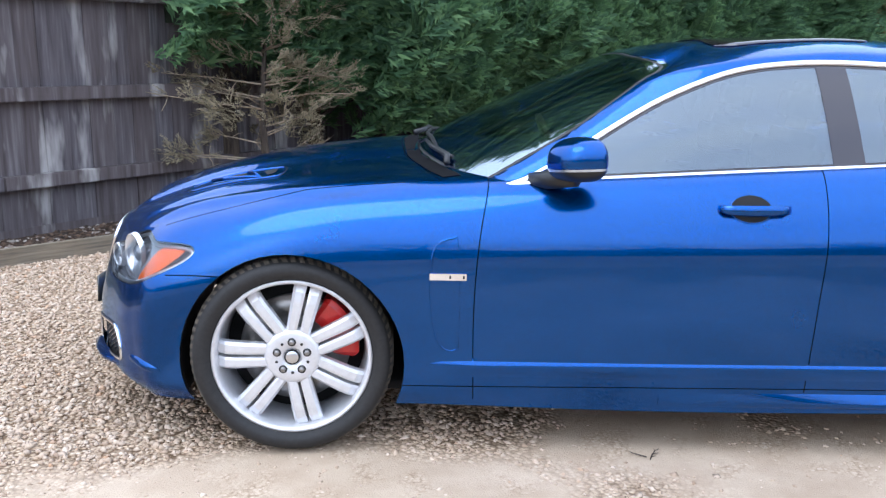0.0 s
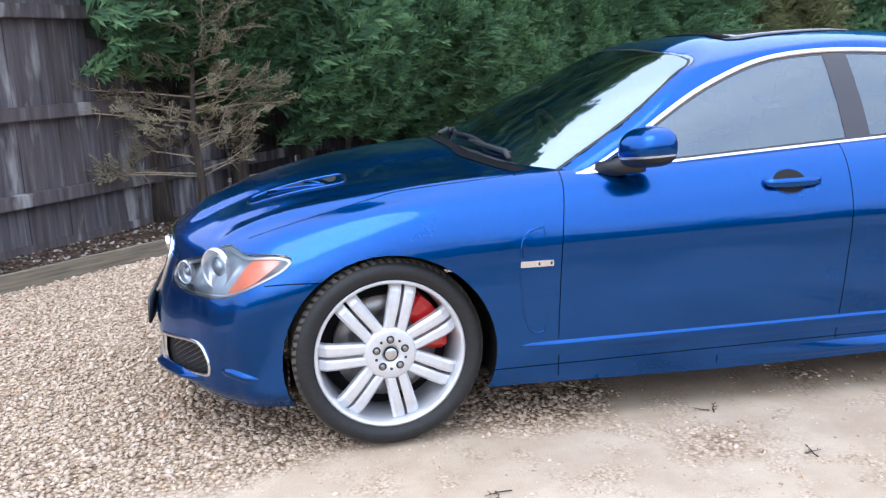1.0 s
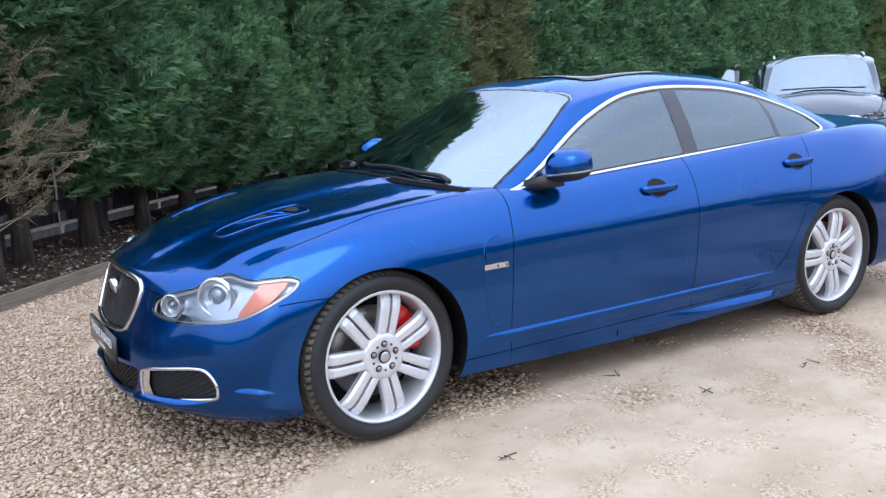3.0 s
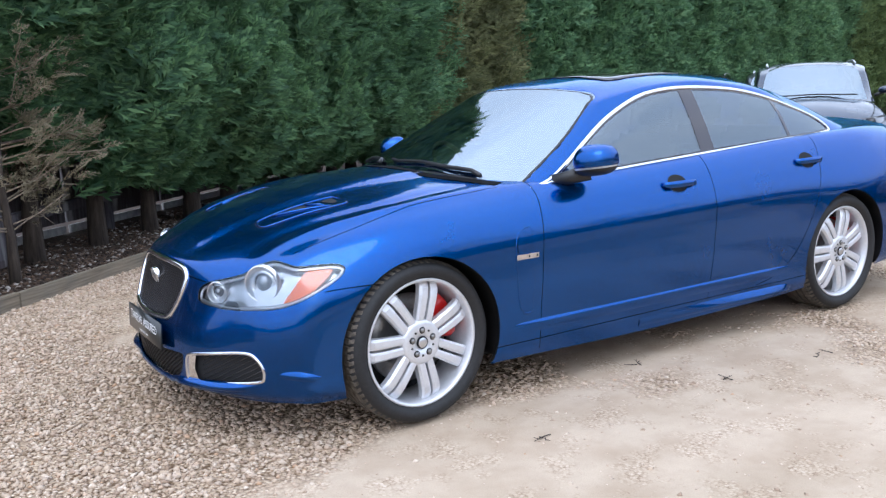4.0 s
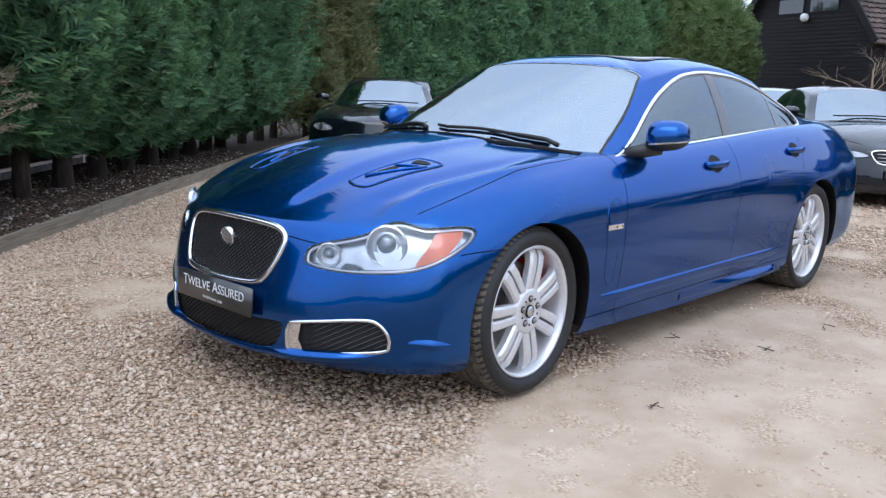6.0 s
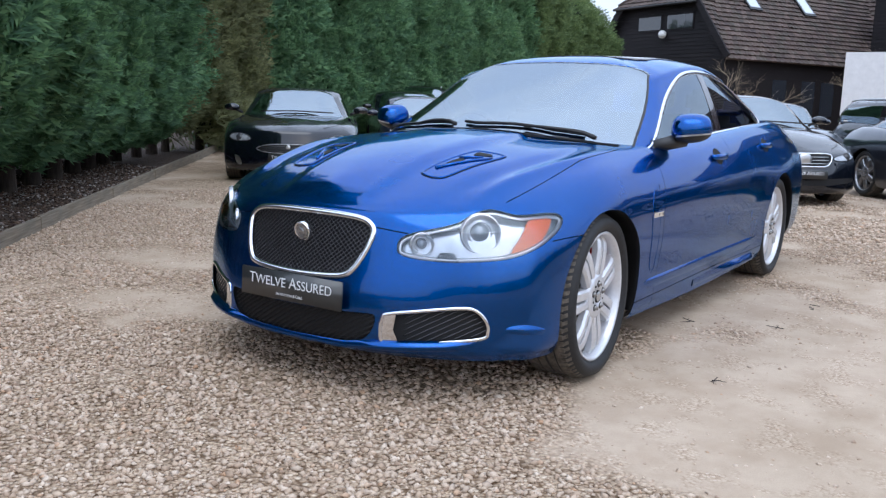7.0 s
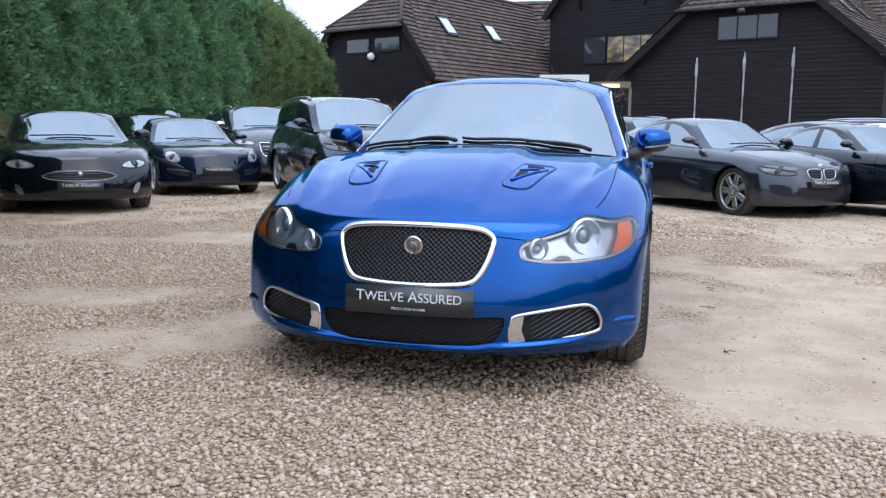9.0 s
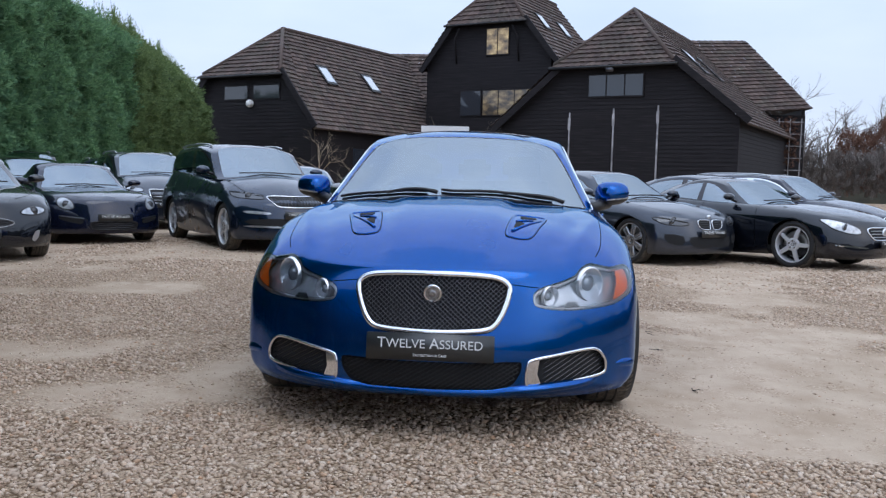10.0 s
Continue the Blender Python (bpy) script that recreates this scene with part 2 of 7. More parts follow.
def spline(pts, sub, closed=False, first=None, last=None):
    """Points along a smooth curve through pts (numpy rows)."""
    pts = [np.array(p, float) for p in pts]
    n = len(pts)
    if closed:
        g = lambda i: pts[i % n]
        spans = n
    else:
        a = np.array(first, float) if first is not None else 2 * pts[0] - pts[1]
        b = np.array(last, float) if last is not None else 2 * pts[-1] - pts[-2]
        ext = [a] + pts + [b]
        g = lambda i: ext[i + 1]
        spans = n - 1
    out = []
    for i in range(spans):
        for k in range(sub):
            out.append(cr(g(i - 1), g(i), g(i + 1), g(i + 2), k / sub))
    if not closed:
        out.append(pts[-1])
    return out


def inside(poly, x, y):
    c = False
    j = len(poly) - 1
    for i in range(len(poly)):
        xi, yi = poly[i]
        xj, yj = poly[j]
        if (yi > y) != (yj > y) and x < (xj - xi) * (y - yi) / (yj - yi) + xi:
            c = not c
        j = i
    return c


def loft(lanes, sub_u, sub_v):
    """A half shell (y >= 0) lofted through lanes of 3D points, all with as many stations; mirrored to both sides."""
    flip = np.array([1, -1, 1.0])
    rows = []
    for ln in lanes:
        ln = [np.array(p, float) for p in ln]
        rows.append(spline(ln, sub_u, first=ln[1] * flip, last=ln[-2] * flip))
    cols = []
    for i in range(len(rows[0])):
        sec = [r[i] for r in rows]
        cols.append(spline(sec, sub_v, last=sec[-2] * flip))
    return np.array(cols)


def shell_bm(grid):
    """A mirrored bmesh from a loft grid."""
    bm = bmesh.new()
    for side in (-1, 1):
        vs = [[bm.verts.new((p[0], side * max(p[1], 0.0), p[2])) for p in col] for col in grid]
        for a, b in zip(vs, vs[1:]):
            for j in range(len(a) - 1):
                q = (a[j], a[j + 1], b[j + 1], b[j])
                bm.faces.new(q if side < 0 else q[::-1])
    bmesh.ops.remove_doubles(bm, verts=bm.verts, dist=0.0004)
    bmesh.ops.dissolve_degenerate(bm, dist=0.0002, edges=bm.edges)
    bmesh.ops.recalc_face_normals(bm, faces=bm.faces)
    return bm


def cut_poly(bm, poly, axes, where):
    """Split the faces for which where(centre) holds along the closed line poly, given in the plane of the two axes; returns the faces inside."""
    a, b = Vector(axes[0]), Vector(axes[1])
    n = len(poly)
    x0, x1 = min(p[0] for p in poly) - 0.08, max(p[0] for p in poly) + 0.08
    y0, y1 = min(p[1] for p in poly) - 0.08, max(p[1] for p in poly) + 0.08
    pool = set()
    for f in bm.faces:
        c = f.calc_center_median()
        if x0 < c.dot(a) < x1 and y0 < c.dot(b) < y1 and where(c):
            pool.add(f)
    flat = {}

    def measure_face(f):
        xy = [(v.co.dot(a), v.co.dot(b)) for v in f.verts]
        xs, ys_ = [c[0] for c in xy], [c[1] for c in xy]
        flat[f] = (min(xs) - .002, max(xs) + .002, min(ys_) - .002, max(ys_) + .002, xy)

    for f in pool:
        measure_face(f)
    for i in range(n):
        p, q = poly[i], poly[(i + 1) % n]
        ex, ey = q[0] - p[0], q[1] - p[1]
        ln = math.hypot(ex, ey)
        if ln < 1e-5:
            continue
        lx, hx, ly, hy = min(p[0], q[0]), max(p[0], q[0]), min(p[1], q[1]), max(p[1], q[1])
        ex, ey = ex / ln, ey / ln
        fs = []
        for f, (fx0, fx1, fy0, fy1, xy) in flat.items():
            if fx1 < lx or fx0 > hx or fy1 < ly or fy0 > hy:
                continue
            ss, ts = [], []
            for cx_, cy_ in xy:
                x, y = cx_ - p[0], cy_ - p[1]
                ss.append(x * ex + y * ey)
                ts.append(-x * ey + y * ex)
            if max(ss) > -0.001 and min(ss) < ln + 0.001 and min(ts) < -1e-5 and max(ts) > 1e-5:
                fs.append(f)
        if not fs:
            continue
        geom = set(fs)
        for f in fs:
            geom.update(f.edges)
            geom.update(f.verts)
        r = bmesh.ops.bisect_plane(bm, geom=list(geom), dist=1e-5, plane_co=a * p[0] + b * p[1], plane_no=a * (-ey) + b * ex)
        for g in fs + [g for g in r["geom"] if isinstance(g, bmesh.types.BMFace)]:
            if g.is_valid:
                measure_face(g)
            else:
                flat.pop(g, None)
    res = []
    for f in flat:
        if not f.is_valid:
            continue
        c = f.calc_center_median()
        if inside(poly, c.dot(a), c.dot(b)):
            res.append(f)
    return res


def take(bm, faces):
    """Move faces out of bm into a new bmesh."""
    nb = bmesh.new()
    seen = {}
    for f in faces:
        vs = []
        for v in f.verts:
            if v not in seen:
                seen[v] = nb.verts.new(v.co)
            vs.append(seen[v])
        try:
            nb.faces.new(vs)
        except ValueError:
            pass
    bmesh.ops.delete(bm, geom=list(faces), context="FACES")
    return nb


def thick(bm, t):
    """Give a sheet thickness inwards."""
    bmesh.ops.recalc_face_normals(bm, faces=bm.faces)
    bmesh.ops.solidify(bm, geom=bm.faces[:], thickness=t)
    return bm


def band(pts, w):
    """A closed outline of width w about a line of 2D points."""
    l, r = [], []
    for i, p in enumerate(pts):
        a, b = pts[max(i - 1, 0)], pts[min(i + 1, len(pts) - 1)]
        dx, dy = b[0] - a[0], b[1] - a[1]
        k = math.hypot(dx, dy) or 1
        l.append((p[0] - dy / k * w / 2, p[1] + dx / k * w / 2))
        r.append((p[0] + dy / k * w / 2, p[1] - dx / k * w / 2))
    return l + r[::-1]


def smooth2(pts, sub, closed=True):
    return [tuple(p) for p in spline(pts, sub, closed)]


def text_bm(body, size, depth=0.0004):
    """Lettering as a mesh in its own x-y plane, centred."""
    cu = bpy.data.curves.new("lettering", "FONT")
    cu.body, cu.size, cu.extrude, cu.align_x, cu.align_y = body.title(), size, depth, "CENTER", "CENTER"
    cu.small_caps_scale = .86
    for i, ch in enumerate(cu.body):
        cu.body_format[i].use_small_caps = ch.islower()
    ob = bpy.data.objects.new("lettering", cu)
    scene.collection.objects.link(ob)
    dg = bpy.context.evaluated_depsgraph_get()
    me = bpy.data.meshes.new_from_object(ob.evaluated_get(dg))
    bm = bmesh.new()
    bm.from_mesh(me)
    bpy.data.objects.remove(ob)
    bpy.data.curves.remove(cu)
    bpy.data.meshes.remove(me)
    return bm


LETTERS = {}
for words, height in (("TWELVE ASSURED", .0595), ("PROTECTION & CARE", .0155)):
    tb_ = text_bm(words, height)
    LETTERS[words] = bpy.data.meshes.new("lettering")
    tb_.to_mesh(LETTERS[words])
    tb_.free()
    LETTERS[words].materials.append(M_LETTER)


def lettering(words, parent, m):
    ob = new("lettering", LETTERS[words])
    ob.parent, ob.matrix_basis = parent, m
    return tagged(ob, "white lettering")

# ---- the blue saloon ----
from mathutils.bvhtree import BVHTree

X, Y, Z = Vector((1, 0, 0)), Vector((0, 1, 0)), Vector((0, 0, 1))

# control lines of the lower body: front centre, round the corner, along the side, to the rear centre
B_FOOT = [(-.83, 0, .185), (-.785, .35, .18), (-.655, .62, .175), (-.535, .765, .175), (-.41, .84, .175), (0, .87, .175), (.45, .872, .178), (1.2, .872, .16),
          (1.9, .872, .16), (2.4, .875, .168), (2.9, .88, .2), (3.35, .87, .22), (3.75, .80, .25), (3.98, .5, .27), (4.03, 0, .27)]
B_LIP = [(-.872, 0, .225), (-.825, .38, .225), (-.675, .66, .235), (-.548, .805, .24), (-.41, .882, .25), (0, .893, .25), (.45, .892, .245), (1.2, .882, .235),
         (1.9, .882, .235), (2.4, .90, .245), (2.9, .915, .265), (3.35, .90, .30), (3.8, .83, .33), (4.04, .5, .35), (4.08, 0, .35)]
B_BELLY = [(-.875, 0, .41), (-.828, .36, .41), (-.695, .62, .415), (-.570, .792, .42), (-.42, .885, .43), (0, .914, .45), (.45, .907, .40), (1.2, .906, .375),
           (1.9, .906, .375), (2.4, .914, .40), (2.9, .935, .45), (3.35, .915, .47), (3.82, .84, .50), (4.06, .5, .52), (4.10, 0, .52)]
B_WAIST = [(-.828, 0, .56), (-.795, .33, .56), (-.680, .59, .565), (-.548, .772, .58), (-.40, .876, .605), (0, .920, .64), (.45, .922, .57), (1.2, .925, .545),
           (1.9, .925, .545), (2.4, .925, .58), (2.9, .935, .66), (3.35, .915, .67), (3.82, .84, .68), (4.04, .5, .70), (4.07, 0, .70)]
B_EDGE = [(-.785, 0, .685), (-.755, .30, .682), (-.650, .54, .675), (-.518, .710, .70), (-.37, .812, .715), (0, .885, .775), (.45, .902, .77), (1.2, .918, .77),
          (1.9, .918, .785), (2.4, .908, .80), (2.9, .90, .825), (3.35, .88, .835), (3.8, .80, .84), (4.0, .5, .85), (4.03, 0, .85)]
B_SHOULDER = [(-.745, 0, .722), (-.715, .27, .722), (-.605, .49, .735), (-.44, .64, .775), (-.27, .725, .812), (.05, .79, .868), (.5, .80, .903), (1.2, .808, .948),
              (1.9, .80, .985), (2.4, .79, 1.01), (2.9, .778, 1.025), (3.35, .75, 1.025), (3.75, .66, 1.01), (3.96, .45, 1.02), (3.99, 0, 1.03)]
B_DECK = [(-.70, 0, .75), (-.655, .20, .757), (-.51, .38, .80), (-.33, .49, .848), (-.14, .55, .882), (.12, .59, .922), (.5, .60, .95), (1.2, .60, .95),
          (1.9, .60, .98), (2.4, .60, 1.0), (2.9, .6, 1.03), (3.35, .56, 1.055), (3.7, .46, 1.06), (3.9, .3, 1.07), (3.94, 0, 1.07)]
B_SPINE = [(-.655, 0, .775), (-.575, 0, .808), (-.42, 0, .86), (-.24, 0, .905), (-.07, 0, .935), (.16, 0, .962), (.5, 0, .98), (1.2, 0, .97),
           (1.9, 0, .98), (2.4, 0, 1.0), (2.9, 0, 1.03), (3.35, 0, 1.075), (3.65, 0, 1.085), (3.84, 0, 1.09), (3.88, 0, 1.09)]
BODY_LANES = [B_FOOT, B_LIP, B_BELLY, B_WAIST, B_EDGE, B_SHOULDER, B_DECK, B_SPINE]

# control lines of the cabin: windscreen centre, round the pillar, along the side glass, to the rear screen's centre
C_BASE = [(.36, 0, .965), (.42, .42, .95), (.62, .765, .90), (1.0, .785, .93), (1.5, .785, .955), (1.95, .78, .975), (2.5, .765, 1.0), (2.95, .735, 1.015),
          (3.35, .62, 1.03), (3.5, .35, 1.055), (3.53, 0, 1.06)]
C_MID = [(.67, 0, 1.125), (.71, .38, 1.11), (.91, .675, 1.075), (1.13, .72, 1.10), (1.53, .725, 1.135), (1.95, .72, 1.155), (2.55, .70, 1.145), (2.97, .66, 1.115),
         (3.15, .53, 1.14), (3.2, .3, 1.17), (3.22, 0, 1.175)]
C_HIGH = [(1.12, 0, 1.315), (1.11, .34, 1.30), (1.13, .595, 1.225), (1.28, .635, 1.26), (1.58, .645, 1.31), (1.95, .64, 1.325), (2.5, .62, 1.265), (2.82, .58, 1.205),
          (2.86, .47, 1.26), (2.86, .27, 1.28), (2.86, 0, 1.285)]
C_RAIL = [(1.27, 0, 1.372), (1.26, .34, 1.358), (1.26, .545, 1.298), (1.36, .575, 1.318), (1.62, .58, 1.36), (1.97, .575, 1.375), (2.42, .55, 1.335), (2.6, .515, 1.305),
          (2.62, .42, 1.33), (2.62, .25, 1.345), (2.62, 0, 1.35)]
C_ROOF = [(1.45, 0, 1.402), (1.44, .22, 1.397), (1.46, .32, 1.383), (1.55, .34, 1.392), (1.7, .35, 1.405), (1.97, .35, 1.412), (2.3, .34, 1.395), (2.38, .31, 1.385),
          (2.4, .25, 1.385), (2.4, .15, 1.39), (2.4, 0, 1.393)]
C_RIDGE = [(1.6, 0, 1.412), (1.62, 0, 1.414), (1.66, 0, 1.416), (1.7, 0, 1.418), (1.8, 0, 1.42), (1.95, 0, 1.42), (2.1, 0, 1.416), (2.15, 0, 1.413),
           (2.18, 0, 1.411), (2.2, 0, 1.41), (2.22, 0, 1.408)]
CABIN_LANES = [C_BASE, C_MID, C_HIGH, C_RAIL, C_ROOF, C_RIDGE]

# outlines on the body
ARCH_F, ARCH_R, ARCH_RAD = (0.008, 0.328), (2.909, 0.335), 0.378
GRILLE = [(0, .692), (.15, .690), (.26, .680), (.308, .655), (.318, .62), (.300, .555), (.268, .495), (.225, .466), (.12, .456), (0, .453)]
INTAKE = [(0, .338), (.2, .338), (.345, .343), (.372, .33), (.362, .285), (.325, .243), (.25, .226), (.12, .219), (0, .217)]
FOG = [(.398, .330), (.418, .348), (.52, .364), (.650, .380), (.696, .372), (.726, .335), (.732, .295), (.708, .268), (.55, .246), (.415, .232), (.396, .243), (.393, .285)]
LAMP = [(.362, .582), (.352, .615), (.305, .640), (.205, .663), (.135, .684), (.085, .712), (.022, .729), (-.03, .722), (-.080, .712), (-.135, .714), (-.195, .717), (-.242, .713), (-.264, .699),
        (-.262, .678), (-.238, .652), (-.185, .618), (-.125, .588), (-.064, .566), (0, .554), (.083, .547), (.153, .543), (.220, .543), (.305, .550), (.352, .562)]
LAMP_AT, LAMP_U = (-.508, .673), (-.66, .75)
DLO = [(.675, .912), (.82, .928), (1.22, .952), (1.84, .985), (2.47, 1.013), (2.81, 1.025), (2.99, 1.036), (3.022, 1.055), (2.99, 1.09), (2.88, 1.15), (2.72, 1.206), (2.56, 1.252),
       (2.36, 1.294), (2.15, 1.32), (1.84, 1.335), (1.62, 1.325), (1.45, 1.292), (1.25, 1.212), (1.08, 1.118), (.92, 1.02), (.78, .945)]


def circle(c, r, n=48):
    return [(c[0] + r * math.cos(2 * math.pi * i / n), c[1] + r * math.sin(2 * math.pi * i / n)) for i in range(n)]


def both(poly):
    """A closed outline from its half on the +y side."""
    return poly + [(-y, z) for y, z in poly[::-1] if y > 1e-6]


def grow(poly, d):
    """Offset a closed outline outwards by d."""
    n = len(poly)
    area = sum(poly[i][0] * poly[(i + 1) % n][1] - poly[(i + 1) % n][0] * poly[i][1] for i in range(n))
    s = 1 if area > 0 else -1
    out = []
    for i in range(n):
        a, b = poly[i - 1], poly[(i + 1) % n]
        dx, dy = b[0] - a[0], b[1] - a[1]
        k = math.hypot(dx, dy) or 1
        out.append((poly[i][0] + s * dy / k * d, poly[i][1] - s * dx / k * d))
    return out


def islands(bm):
    seen, res = set(), []
    for f in bm.faces:
        if f in seen:
            continue
        stack, isl = [f], []
        seen.add(f)
        while stack:
            g = stack.pop()
            isl.append(g)
            for e in g.edges:
                for h in e.link_faces:
                    if h not in seen:
                        seen.add(h)
                        stack.append(h)
        res.append(isl)
    return res


def shrunk(bm, d):
    """A copy of a shell moved inwards by d."""
    nb = bm.copy()
    nb.normal_update()
    moves = [(v, v.co - v.normal * d) for v in nb.verts]
    for v, c in moves:
        v.co = c
    return nb


def ring_on(tree, poly, axes, start, direction, r, lift=0.0, squash=1.0, sub=1):
    """A closed bead of radius r laid along an outline projected onto a surface."""
    pts, nrm = [], []
    for u, v in poly:
        o = axes[0] * u + axes[1] * v + start
        hit = tree.ray_cast(o, direction)
        if hit[0] is None:
            hit = tree.find_nearest(o + direction * 0.5)
        pts.append(hit[0])
        n = hit[1]
        nrm.append(n if n.dot(direction) < 0 else -n)
    bm = bmesh.new()
    rings = []
    m = len(pts)
    for i in range(m):
        t = (pts[(i + 1) % m] - pts[i - 1]).normalized()
        n = (nrm[i] + nrm[i - 1] + nrm[(i + 1) % m]).normalized()
        s = t.cross(n).normalized()
        rings.append([bm.verts.new(pts[i] + n * lift + r * (math.cos(a) * s + squash * math.sin(a) * n)) for a in [2 * math.pi * k / 8 for k in range(8)]])
    for i in range(m):
        a, b = rings[i], rings[(i + 1) % m]
        for k in range(8):
            bm.faces.new((a[k], a[(k + 1) % 8], b[(k + 1) % 8], b[k]))
    bmesh.ops.recalc_face_normals(bm, faces=bm.faces)
    return bm


def fill_on(tree, poly, axes, start, direction, lift=0.0, step=0.02):
    """A sheet that fills an outline, laid onto a surface."""
    bm = bmesh.new()
    vs = [bm.verts.new((u, v, 0)) for u, v in poly]
    f = bm.faces.new(vs)
    x0, x1 = min(p[0] for p in poly), max(p[0] for p in poly)
    y0, y1 = min(p[1] for p in poly), max(p[1] for p in poly)
    for k in range(1, int((x1 - x0) / step) + 1):
        bmesh.ops.bisect_plane(bm, geom=bm.verts[:] + bm.edges[:] + bm.faces[:], plane_co=(x0 + k * step, 0, 0), plane_no=(1, 0, 0))
    for k in range(1, int((y1 - y0) / step) + 1):
        bmesh.ops.bisect_plane(bm, geom=bm.verts[:] + bm.edges[:] + bm.faces[:], plane_co=(0, y0 + k * step, 0), plane_no=(0, 1, 0))
    for v in bm.verts:
        o = axes[0] * v.co.x + axes[1] * v.co.y + start
        hit = tree.ray_cast(o, direction)
        if hit[0] is None:
            hit = tree.find_nearest(o + direction * 0.5)
        n = hit[1] if hit[1].dot(direction) < 0 else -hit[1]
        v.co = hit[0] + n * lift
    bmesh.ops.recalc_face_normals(bm, faces=bm.faces)
    return bm


WHEELS = {}


def wheel(parent, m, **look_):
    """A wheel under its car; alike wheels share their meshes."""
    key = tuple(sorted((k, v.name if hasattr(v, "name") else v) for k, v in look_.items()))
    if key in WHEELS:
        twin = copy_thing(WHEELS[key], m)
        twin.parent = parent
        return twin
    WHEELS[key] = new_wheel(parent, m, **look_)
    return WHEELS[key]


def new_wheel(parent, m, r=0.343, w=0.127, rim=0.268, spokes=7, twin=True, mat=None, fine=True, caliper=True):
    """A wheel with its tyre; its outside faces -y."""
    mat = mat or M_WHEEL
    hub = bmesh.new()
    seg = 96 if fine else 40
    # tyre
    add_lathe(hub, [(rim - .006, -w * .80), (rim + .006, -w * .86), (rim + (r - rim) * .25, -w * .97), (rim + (r - rim) * .5, -w), (rim + (r - rim) * .75, -w * .95), (r - .012, -w * .84),
                    (r - .003, -w * .72), (r - .003, w * .72), (r - .012, w * .85), (rim + (r - rim) * .5, w), (rim, w * .85)], seg)
    wh = part("wheel", hub, M_TYRE, parent, m=m)
    tr = bmesh.new()
    n = 288 if fine else 72
    prof = [(r - .020, -w * .915), (r - .010, -w * .82), (r, -w * .68), (r, -w * .36), (r - .006, -w * .35), (r - .006, -w * .30), (r, -w * .29), (r, -.006), (r - .006, -.005), (r - .006, .005), (r, .006),
            (r, w * .29), (r - .006, w * .30), (r - .006, w * .35), (r, w * .36), (r, w * .68), (r - .014, w * .85)]
    rings = add_lathe(tr, prof, n)
    for k, ring in enumerate(rings):
        a = prof[k][1] / w
        for j, v in enumerate(ring):
            jj = (j + int(abs(a) * 5)) % (4 if fine else 6)
            if abs(a) > 0.36 and jj == 0:
                f = 1 - (.005 if abs(a) < .8 else .0025) / prof[k][0]
                v.co.x, v.co.z = v.co.x * f, v.co.z * f
    part("tread", tr, M_TREAD, wh, "dusty worn tyre tread", smooth=False)
    # rim barrel
    rb = bmesh.new()
    add_lathe(rb, [(rim - .002, -w * .80), (rim + .002, -w * .865), (rim - .006, -w * .88), (rim - .013, -w * .82), (rim - .018, -w * .55), (rim - .026, -w * .2), (rim - .03, w * .5), (rim - .01, w * .8), (rim, w * .82)], seg)
    part("rim", rb, mat, wh)
    fy = -w * .80
    hb = bmesh.new()
    add_lathe(hb, [(.0005, fy + .004), (.030, fy + .004), (.034, fy - .002), (.082, fy + .000), (.094, fy + .006), (.100, fy + .03), (.080, fy + .06), (.0005, fy + .06)], 40)
    part("hub", hb, mat, wh)
    # spokes
    for k in range(spokes):
        ang = 2 * math.pi * (k + .27) / spokes
        offs = ((-1, -1), (1, 1)) if twin else ((0, 0),)
        for off, sgn in offs:
            sb = bmesh.new()
            secs = []
            for t in range(7):
                q = t / 6
                rr = .070 + (rim - .012 - .070) * q
                wd = (.0172 + .0048 * q) if twin else (.032 - .008 * q)
                o = off * (.0228 + .0048 * q) if twin else 0
                y = fy + .006 - .010 * math.sin(q * math.pi * .5) + (.010 * q * q)
                if q > .8:
                    y += .004 if q < .9 else .022
                inner = wd * .55 * (-sgn if twin else 0)
                secs.append([sb.verts.new((o - wd, y + .035, rr)), sb.verts.new((o - wd, y + (.010 if sgn < 0 else .003), rr)), sb.verts.new((o - wd * .55, y, rr)), sb.verts.new((o + wd * .55, y, rr)),
                             sb.verts.new((o + wd, y + (.010 if sgn > 0 else .003), rr)), sb.verts.new((o + wd, y + .035, rr))])
            for a, b in zip(secs, secs[1:]):
                for i in range(6):
                    sb.faces.new((a[i], a[(i + 1) % 6], b[(i + 1) % 6], b[i]))
            sb.faces.new(secs[0])
            sb.faces.new(secs[-1][::-1])
            bmesh.ops.recalc_face_normals(sb, faces=sb.faces)
            bmesh.ops.rotate(sb, verts=sb.verts, cent=(0, 0, 0), matrix=Matrix.Rotation(ang, 3, "Y"))
            part("spoke", sb, mat, wh, smooth=False)
    for k in range(5):
        a = 2 * math.pi * k / 5 + .31
        pk = bmesh.new()
        add_lathe(pk, [(.0005, -.0035), (.0140, -.0035), (.0146, .002)], 18)
        bmesh.ops.translate(pk, verts=pk.verts, vec=(.053 * math.cos(a), fy, .053 * math.sin(a)))
        nut = part("wheel_nut", pk, M_BLACK, wh, "dark pocket with a steel wheel nut")
        bb = bmesh.new()
        add_lathe(bb, [(.0005, -.012), (.0070, -.012), (.0095, -.009), (.0105, -.002)], 6)
        bmesh.ops.translate(bb, verts=bb.verts, vec=(.053 * math.cos(a), fy, .053 * math.sin(a)))
        part("nut_head", bb, M_STEEL, nut)
        dd = bmesh.new()
        add_lathe(dd, [(.0005, -.0012), (.0048, -.0012), (.0052, .002)], 8)
